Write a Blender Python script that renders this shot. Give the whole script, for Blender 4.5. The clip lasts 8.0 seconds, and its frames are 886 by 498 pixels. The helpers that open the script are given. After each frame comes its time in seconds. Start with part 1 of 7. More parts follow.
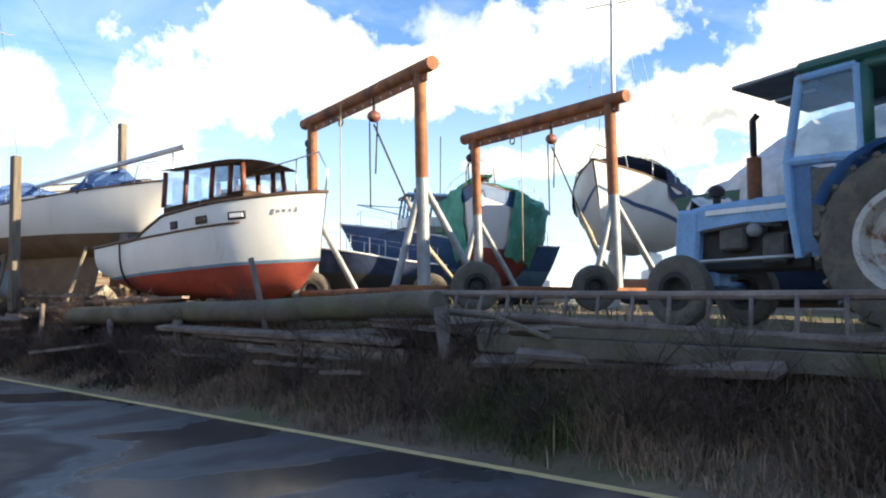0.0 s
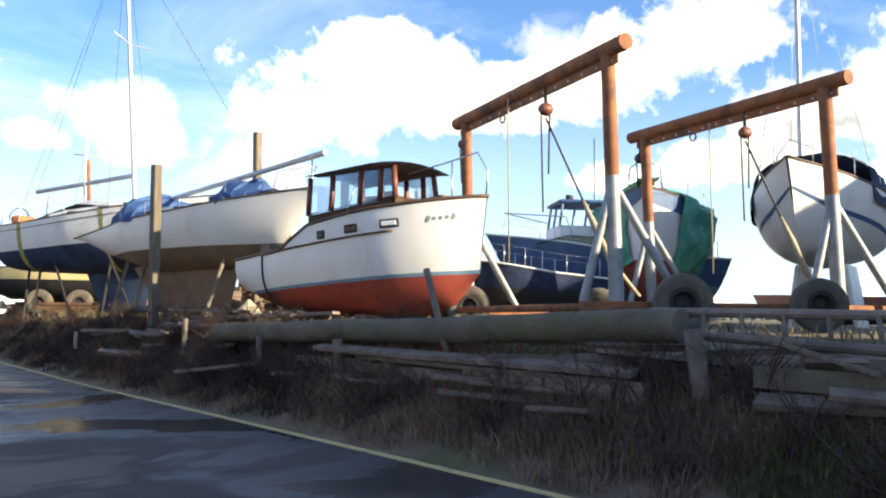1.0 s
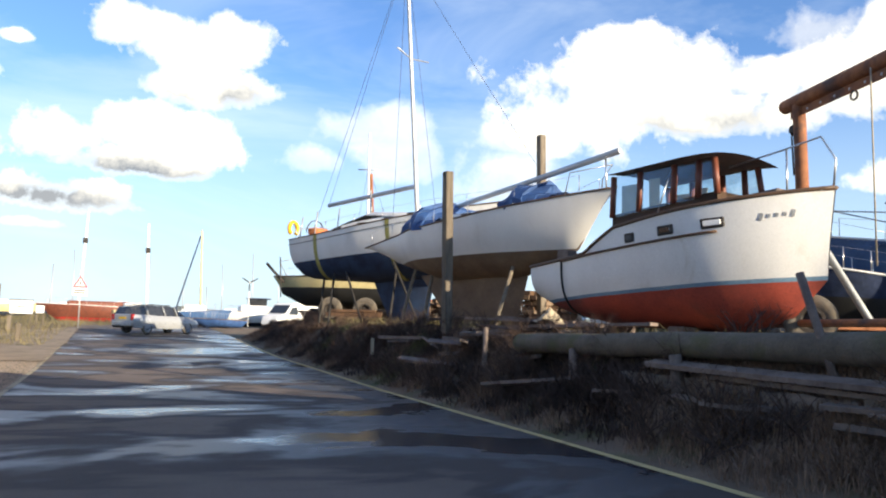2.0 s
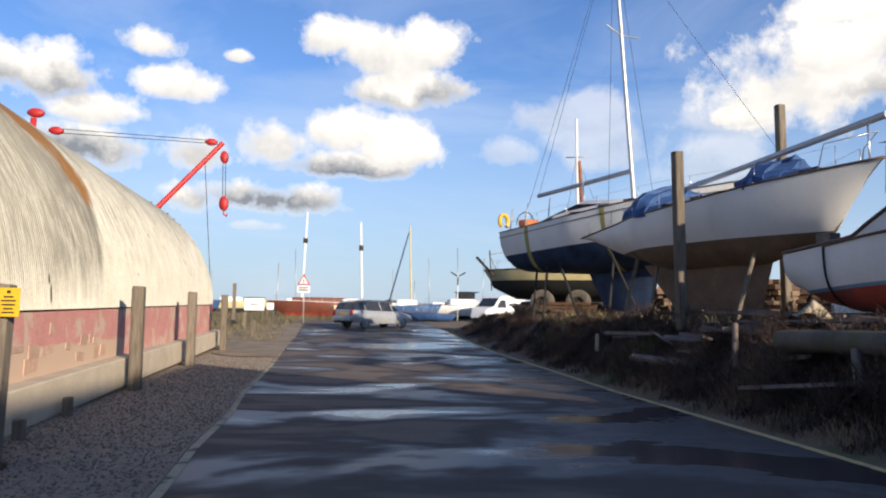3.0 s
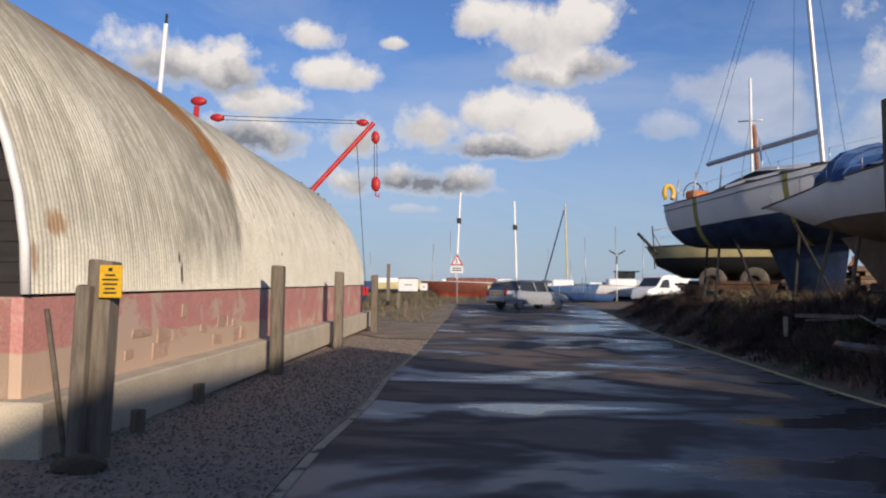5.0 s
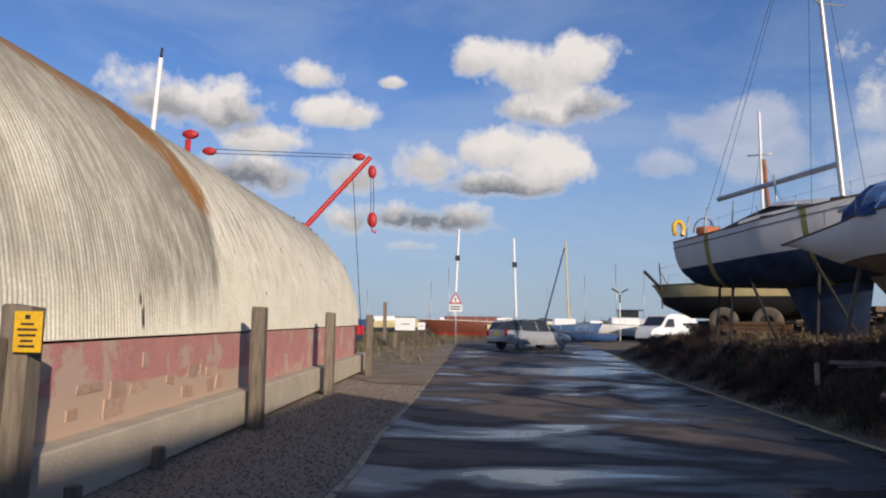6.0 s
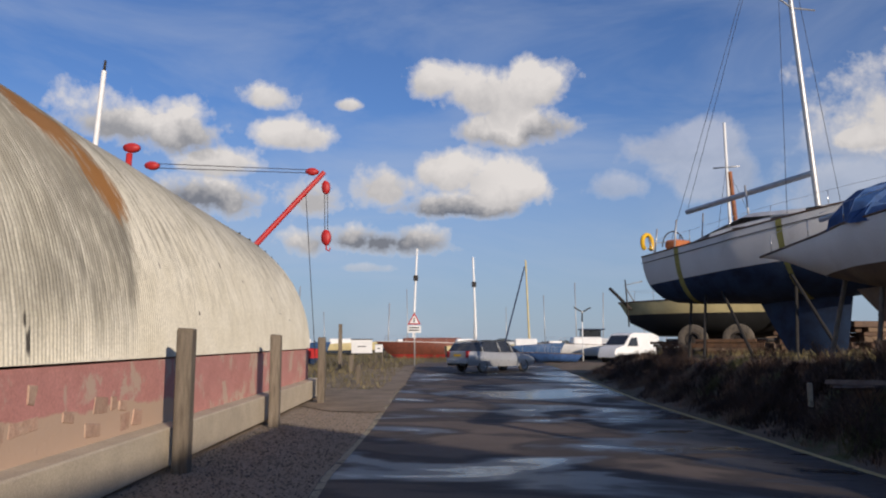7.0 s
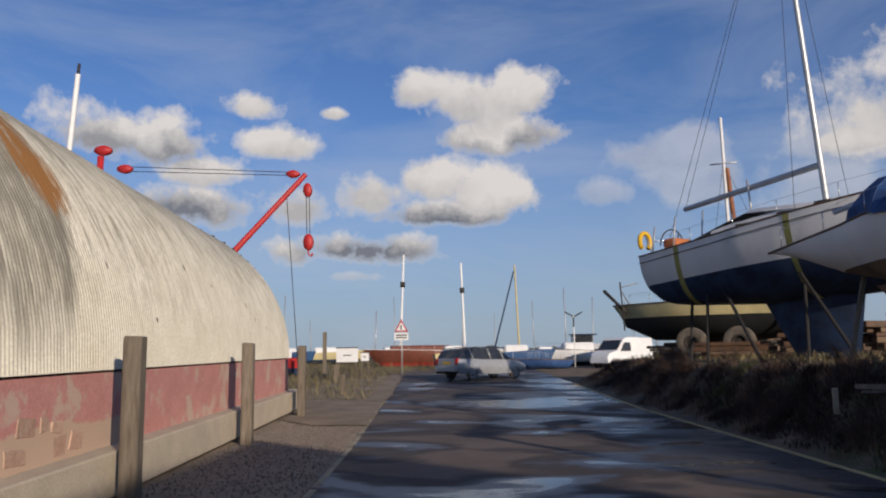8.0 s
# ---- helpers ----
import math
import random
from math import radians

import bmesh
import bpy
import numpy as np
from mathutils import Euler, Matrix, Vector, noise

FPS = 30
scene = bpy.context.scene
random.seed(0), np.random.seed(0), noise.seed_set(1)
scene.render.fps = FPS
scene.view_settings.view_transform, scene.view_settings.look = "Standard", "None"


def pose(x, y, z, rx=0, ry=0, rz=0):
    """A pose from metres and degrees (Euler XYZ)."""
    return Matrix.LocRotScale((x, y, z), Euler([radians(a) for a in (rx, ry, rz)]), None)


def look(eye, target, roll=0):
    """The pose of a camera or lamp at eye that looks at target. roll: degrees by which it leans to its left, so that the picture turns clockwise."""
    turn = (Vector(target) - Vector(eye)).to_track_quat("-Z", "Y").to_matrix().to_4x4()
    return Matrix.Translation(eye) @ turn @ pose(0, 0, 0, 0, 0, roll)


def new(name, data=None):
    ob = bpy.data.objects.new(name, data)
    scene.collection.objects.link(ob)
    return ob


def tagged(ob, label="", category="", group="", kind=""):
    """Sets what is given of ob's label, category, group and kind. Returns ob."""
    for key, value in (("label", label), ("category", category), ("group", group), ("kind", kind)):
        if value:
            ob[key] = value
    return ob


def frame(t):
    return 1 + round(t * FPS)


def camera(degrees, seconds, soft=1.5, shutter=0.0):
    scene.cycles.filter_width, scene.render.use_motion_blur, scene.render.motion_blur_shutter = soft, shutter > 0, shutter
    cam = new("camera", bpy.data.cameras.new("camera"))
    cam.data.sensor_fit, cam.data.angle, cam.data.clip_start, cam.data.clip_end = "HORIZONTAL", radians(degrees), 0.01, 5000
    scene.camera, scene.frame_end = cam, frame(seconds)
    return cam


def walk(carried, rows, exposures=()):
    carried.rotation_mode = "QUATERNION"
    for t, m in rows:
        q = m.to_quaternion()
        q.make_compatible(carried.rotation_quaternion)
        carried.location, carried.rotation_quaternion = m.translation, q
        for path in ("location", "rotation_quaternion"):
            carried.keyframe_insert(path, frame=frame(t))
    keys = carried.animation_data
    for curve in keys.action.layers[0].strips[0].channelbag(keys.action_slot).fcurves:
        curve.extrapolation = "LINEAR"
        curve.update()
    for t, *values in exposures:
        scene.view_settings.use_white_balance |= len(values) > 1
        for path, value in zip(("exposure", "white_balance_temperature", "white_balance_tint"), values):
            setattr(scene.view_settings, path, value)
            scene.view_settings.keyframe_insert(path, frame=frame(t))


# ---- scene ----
cam = camera(58.6, 8.0, soft=2.1, shutter=0.0)
PATH = [
    (0, (1.638, 0.489, 1.346), (2.922, 2.015, 1.489), -0.1),
    (0.5, (1.65, 1.328, 1.398), (2.86, 2.913, 1.554), -0.1),
    (1, (1.732, 2.677, 1.393), (2.806, 4.355, 1.574), 0.4),
    (2, (1.309, 4.246, 1.393), (1.807, 6.173, 1.589), 1.5),
    (2.2, (1.17, 4.414, 1.45), (1.58, 6.362, 1.638), 1.0),
    (3.3, (0.922, 5.543, 1.497), (0.811, 7.534, 1.651), 1.1),
    (3.5, (0.911, 5.705, 1.501), (0.755, 7.694, 1.647), 1.2),
    (4, (0.9, 6.02, 1.49), (0.661, 8.001, 1.625), 1.1),
    (4.5, (0.918, 6.317, 1.48), (0.577, 8.285, 1.58), 1.0),
    (5.8, (0.63, 7.834, 1.542), (0.231, 9.786, 1.717), 0.8),
    (6, (0.569, 8.111, 1.594), (0.189, 10.064, 1.797), 0.8),
    (6.5, (0.417, 8.922, 1.586), (0.086, 10.88, 1.827), 0.4),
    (7, (0.277, 9.661, 1.596), (0.003, 11.625, 1.854), 0.0),
    (7.5, (0.207, 10.352, 1.553), (-0.04, 12.318, 1.825), -0.7),
    (8, (0.088, 11.011, 1.59), (-0.153, 12.977, 1.867), -0.8),
]
walk(cam, [(t, look(eye, target, roll)) for t, eye, target, roll in PATH],
     exposures=[(0.0, 1.78, 7700, 5), (1.2, 1.75, 7700, 5), (2.2, 1.2, 7200, 8), (3.3, 0.6, 6850, 12), (4.5, 0.26, 6800, 14), (6.0, 0.16, 6700, 14), (8.0, -0.05, 6700, 14)])


# ---------------------------------------------------------------- world, sun
SUN_TO = Vector((0.556, -0.79, 0.262)).normalized()
SUN_EL, SUN_ROT = math.asin(SUN_TO.z), math.atan2(SUN_TO.x, SUN_TO.y)


def nod(nt, kind, **kw):
    n = nt.nodes.new(kind)
    for k, v in kw.items():
        if k == "ins":
            for key, val in v.items():
                n.inputs[key].default_value = val
        else:
            setattr(n, k, v)
    return n


def math_node(nt, op, a, b=None, c=None, clamp=False):
    n = nt.nodes.new("ShaderNodeMath")
    n.operation, n.use_clamp = op, clamp
    for i, v in enumerate((a, b, c)):
        if v is None:
            continue
        if isinstance(v, (int, float)):
            n.inputs[i].default_value = v
        else:
            nt.links.new(v, n.inputs[i])
    return n.outputs[0]


def ramp_node(nt, fac, stops):
    n = nt.nodes.new("ShaderNodeValToRGB")
    while len(n.color_ramp.elements) < len(stops):
        n.color_ramp.elements.new(0.5)
    for e, (p, c) in zip(n.color_ramp.elements, stops):
        e.position, e.color = p, (*c, 1) if len(c) == 3 else c
    nt.links.new(fac, n.inputs[0])
    return n.outputs[0]


def mix_node(nt, fac, a, b, blend="MIX"):
    n = nt.nodes.new("ShaderNodeMix")
    n.data_type, n.blend_type = "RGBA", blend
    for sock, v in ((n.inputs["Factor"], fac), (n.inputs[6], a), (n.inputs[7], b)):
        if isinstance(v, (int, float)):
            sock.default_value = v
        elif isinstance(v, tuple):
            sock.default_value = (*v, 1) if len(v) == 3 else v
        else:
            nt.links.new(v, sock)
    return n.outputs[2]


# cumulus clouds: azimuth to the right of +y, elevation, half width, half height (degrees), greyness of the base
CLOUDS_AHEAD = [
    (-9.0, 19.0, 3.1, 2.0, 0.35),
    (-5.0, 18.2, 4.3, 2.5, 0.4),
    (-1.1, 18.7, 2.8, 2.4, 0.4),
    (-2.3, 16.1, 5.7, 1.9, 0.85),
    (-12.4, 11.7, 3.9, 2.5, 0.4),
    (-7.8, 12.8, 3.3, 2.4, 0.35),
    (-3.5, 11.6, 3.8, 2.2, 0.4),
    (-6.8, 10.4, 6.8, 1.6, 1.0),
    (-17.4, 10.7, 3.6, 2.5, 0.5),
    (-12.5, 7.9, 8.6, 1.8, 0.95),
    (-20.9, 17.8, 2.1, 1.2, 0.3),
    (-18.9, 15.2, 3.0, 1.5, 0.4),
    (-15.0, 17.6, 1.2, 0.6, 0.4),
    (-30.8, 15.0, 4.3, 2.3, 0.75),
    (-26.9, 14.8, 3.5, 2.5, 0.8),
    (-24.5, 13.0, 3.5, 1.8, 0.35),
    (-25.2, 10.7, 5.4, 2.2, 0.95),
    (4.5, 11.6, 2.5, 1.4, 0.9),
    (11.6, 12.6, 4.7, 2.1, 0.9),
    (-13.6, 6.0, 2.5, 0.5, 0.9),
]
CLOUDS_YARD = [
    (25.8, 16.8, 3.9, 2.1, 0.3),
    (31.2, 17.5, 5.1, 2.8, 0.35),
    (36.6, 17.1, 4.3, 2.1, 0.4),
    (32.7, 14.9, 7.8, 2.1, 0.8),
    (28.0, 19.7, 4.5, 1.4, 0.2),
    (40.4, 19.7, 4.1, 2.1, 0.9),
    (21.2, 13.7, 2.7, 1.1, 0.5),
    (9.1, 14.2, 5.7, 2.1, 0.9),
    (25.6, 15.4, 7.8, 4.7, 0.3),
    (32.5, 17.1, 4.5, 2.9, 0.3),
    (19.0, 10.2, 4.5, 3.1, 0.9),
    (44.9, 17.0, 8.6, 4.5, 0.5),
    (51.1, 19.0, 6.6, 3.3, 0.4),
    (58.8, 13.5, 7.8, 3.9, 0.85),
    (66.1, 17.1, 7.8, 3.9, 0.4),
    (54.2, 11.1, 8.2, 2.5, 0.7),
    (12.7, 11.9, 4.5, 2.7, 0.9),
    (44.9, 10.0, 3.1, 1.4, 0.4),
    (20.5, 13.6, 3.9, 1.9, 0.9),
    (64.7, 7.8, 8.2, 3.3, 0.5),
]


def make_world():
    w = bpy.data.worlds.new("sky")
    scene.world = w
    w.use_nodes = True
    nt = w.node_tree
    nt.nodes.clear()
    out = nod(nt, "ShaderNodeOutputWorld")
    bg = nod(nt, "ShaderNodeBackground", ins={"Strength": 0.088})
    sky = nod(nt, "ShaderNodeTexSky", sky_type="NISHITA", sun_disc=False, sun_elevation=SUN_EL, sun_rotation=SUN_ROT,
              air_density=1.0, dust_density=0.6, ozone_density=2.2, altitude=0)
    tc = nod(nt, "ShaderNodeTexCoord")
    dirv = tc.outputs["Generated"]
    n1 = nod(nt, "ShaderNodeTexNoise", ins={"Scale": 7.5, "Detail": 7.0, "Roughness": 0.58, "Distortion": 0.25})
    n2 = nod(nt, "ShaderNodeTexNoise", ins={"Scale": 19.0, "Detail": 6.0, "Roughness": 0.62})
    n3 = nod(nt, "ShaderNodeTexNoise", ins={"Scale": 2.2, "Detail": 6.0, "Roughness": 0.6, "Distortion": 0.6})
    squash = nod(nt, "ShaderNodeMapping", ins={"Scale": (1.0, 1.0, 3.2)})
    nt.links.new(dirv, n1.inputs[0]); nt.links.new(dirv, n2.inputs[0])
    nt.links.new(dirv, squash.inputs[0]); nt.links.new(squash.outputs[0], n3.inputs[0])
    puff = math_node(nt, "MULTIPLY_ADD", n1.outputs[0], 4.6, -2.3)
    puff = math_node(nt, "MULTIPLY_ADD", n2.outputs[0], 3.2, math_node(nt, "ADD", puff, -1.6))

    def dot(v):
        d = nod(nt, "ShaderNodeVectorMath", operation="DOT_PRODUCT")
        nt.links.new(dirv, d.inputs[0])
        d.inputs[1].default_value = v
        return d.outputs["Value"]

    cover, base = None, None
    for az, el, hw, hh, grey in CLOUDS_AHEAD + CLOUDS_YARD:
        a, e = radians(az), radians(el)
        c = Vector((math.sin(a) * math.cos(e), math.cos(a) * math.cos(e), math.sin(e)))
        r = Vector((math.cos(a), -math.sin(a), 0))
        u = r.cross(c)
        ux = math_node(nt, "MULTIPLY", dot(r), 1 / math.sin(radians(hw)))
        vy = math_node(nt, "MULTIPLY", dot(u), 1 / math.sin(radians(hh)))
        # flat base, heaped top
        low = math_node(nt, "MULTIPLY", math_node(nt, "MINIMUM", vy, 0.0), 1.5)
        vv = math_node(nt, "ADD", math_node(nt, "MAXIMUM", vy, 0.0), low)
        rr = math_node(nt, "SQRT", math_node(nt, "ADD", math_node(nt, "MULTIPLY", ux, ux), math_node(nt, "MULTIPLY", vv, vv)))
        front = math_node(nt, "GREATER_THAN", dot(c), 0.3)
        body = math_node(nt, "ADD", math_node(nt, "SUBTRACT", 1.0, rr), math_node(nt, "MULTIPLY", puff, 0.55))
        m = math_node(nt, "MULTIPLY", math_node(nt, "MULTIPLY", math_node(nt, "MULTIPLY", body, 2.1, clamp=True), front), 0.4 if grey == 0.9 else 1.0)
        sh = math_node(nt, "MULTIPLY_ADD", vy, -0.9, math_node(nt, "MULTIPLY_ADD", puff, -0.75, 0.62), clamp=True)
        sh = math_node(nt, "MULTIPLY", math_node(nt, "MULTIPLY", sh, m), grey)
        cover = m if cover is None else math_node(nt, "MAXIMUM", cover, m)
        base = sh if base is None else math_node(nt, "MAXIMUM", base, sh)
    # thin high cloud
    up = nod(nt, "ShaderNodeSeparateXYZ")
    nt.links.new(dirv, up.inputs[0])
    veil = ramp_node(nt, n3.outputs[0], [(0.45, (0, 0, 0)), (0.75, (0.42, 0.42, 0.42))])
    white = (8.0, 7.9, 7.7)
    air = mix_node(nt, 1.0, sky.outputs[0], (0.62, 0.86, 1.28), "MULTIPLY")
    haze = ramp_node(nt, up.outputs[2], [(0.0, (0.85, 0.85, 0.85)), (0.09, (0.62, 0.62, 0.62)), (0.3, (0, 0, 0))])
    air = mix_node(nt, haze, air, (3.6, 4.6, 5.9))
    col = mix_node(nt, veil, air, (5.2, 6.0, 7.2))
    cloud = mix_node(nt, base, white, (1.75, 2.0, 2.45))
    col = mix_node(nt, cover, col, cloud)
    nt.links.new(col, bg.inputs[0])
    nt.links.new(bg.outputs[0], out.inputs[0])
    lamp = bpy.data.lights.new("sun", "SUN")
    lamp.energy, lamp.angle, lamp.color = 4.4, radians(0.53), (1.0, 0.89, 0.74)
    sun = new("sun", lamp)
    sun.matrix_world = look(SUN_TO * 50, (0, 0, 0))


make_world()


# ---------------------------------------------------------------- materials
def lin(r, g, b):
    return tuple(((v / 255 + 0.055) / 1.055) ** 2.4 if v > 10 else v / 255 / 12.92 for v in (r, g, b))


def surface(name, a, b=None, scale=3.0, rough=0.7, metal=0.0, bump=0.15, fine=60.0, stain=None, stain_at=(0.55, 0.7), stain_scale=1.2,
            stretch=(1, 1, 1), rough_var=0.12, coords="Object", spec=0.4, island=0.0):
    """Base colour a to b over a large noise, fine grain, and stains with a shape of their own."""
    m = bpy.data.materials.new(name)
    m.use_nodes = True
    nt = m.node_tree
    p = nt.nodes["Principled BSDF"]
    p.inputs["Metallic"].default_value = metal
    p.inputs["Specular IOR Level"].default_value = spec
    tc = nod(nt, "ShaderNodeTexCoord")
    mp = nod(nt, "ShaderNodeMapping", ins={"Scale": stretch})
    nt.links.new(tc.outputs[coords], mp.inputs[0])
    big = nod(nt, "ShaderNodeTexNoise", ins={"Scale": scale, "Detail": 5.0, "Roughness": 0.6})
    small = nod(nt, "ShaderNodeTexNoise", ins={"Scale": fine, "Detail": 3.0, "Roughness": 0.6})
    nt.links.new(mp.outputs[0], big.inputs[0]); nt.links.new(mp.outputs[0], small.inputs[0])
    b = b or tuple(v * 0.7 for v in a)
    f = ramp_node(nt, big.outputs[0], [(0.32, (0, 0, 0)), (0.68, (1, 1, 1))])
    col = mix_node(nt, f, a, b)
    grain = ramp_node(nt, small.outputs[0], [(0.3, (0.78, 0.78, 0.78)), (0.7, (1.12, 1.12, 1.12))])
    col = mix_node(nt, 0.8, col, grain, "MULTIPLY")
    if island:
        g = nod(nt, "ShaderNodeNewGeometry")
        v = math_node(nt, "MULTIPLY_ADD", g.outputs["Random Per Island"], island, 1 - island / 2)
        o = nod(nt, "ShaderNodeObjectInfo")
        v2 = math_node(nt, "MULTIPLY_ADD", o.outputs["Random"], island, 1 - island / 2)
        comb = nod(nt, "ShaderNodeCombineColor")
        vv = math_node(nt, "MULTIPLY", v, v2)
        for i in range(3):
            nt.links.new(vv, comb.inputs[i])
        col = mix_node(nt, 1.0, col, comb.outputs[0], "MULTIPLY")
    if stain:
        st = nod(nt, "ShaderNodeTexNoise", ins={"Scale": stain_scale, "Detail": 7.0, "Roughness": 0.65, "Distortion": 0.4})
        nt.links.new(mp.outputs[0], st.inputs[0])
        sf = ramp_node(nt, st.outputs[0], [(stain_at[0], (0, 0, 0)), (stain_at[1], (1, 1, 1))])
        col = mix_node(nt, sf, col, stain)
    nt.links.new(col, p.inputs["Base Color"])
    rg = math_node(nt, "MULTIPLY_ADD", big.outputs[0], 2 * rough_var, rough - rough_var, clamp=True)
    nt.links.new(rg, p.inputs["Roughness"])
    if bump:
        bp = nod(nt, "ShaderNodeBump", ins={"Strength": bump, "Distance": 0.02})
        nt.links.new(math_node(nt, "ADD", small.outputs[0], math_node(nt, "MULTIPLY", big.outputs[0], 1.5)), bp.inputs["Height"])
        nt.links.new(bp.outputs[0], p.inputs["Normal"])
    return m


def glass(name, tint=(0.75, 0.82, 0.82), alpha=0.35, rough=0.05):
    m = bpy.data.materials.new(name)
    m.use_nodes = True
    nt = m.node_tree
    nt.nodes.clear()
    out = nod(nt, "ShaderNodeOutputMaterial")
    gl = nod(nt, "ShaderNodeBsdfGlossy", ins={"Roughness": rough, "Color": (0.9, 0.95, 1, 1)})
    tr = nod(nt, "ShaderNodeBsdfTransparent", ins={"Color": (*tint, 1)})
    fr = nod(nt, "ShaderNodeFresnel", ins={"IOR": 1.5})
    mx = nod(nt, "ShaderNodeMixShader")
    nt.links.new(math_node(nt, "MULTIPLY_ADD", fr.outputs[0], 0.9, 0.04, clamp=True), mx.inputs[0])
    nt.links.new(tr.outputs[0], mx.inputs[1]); nt.links.new(gl.outputs[0], mx.inputs[2])
    nt.links.new(mx.outputs[0], out.inputs[0])
    return m


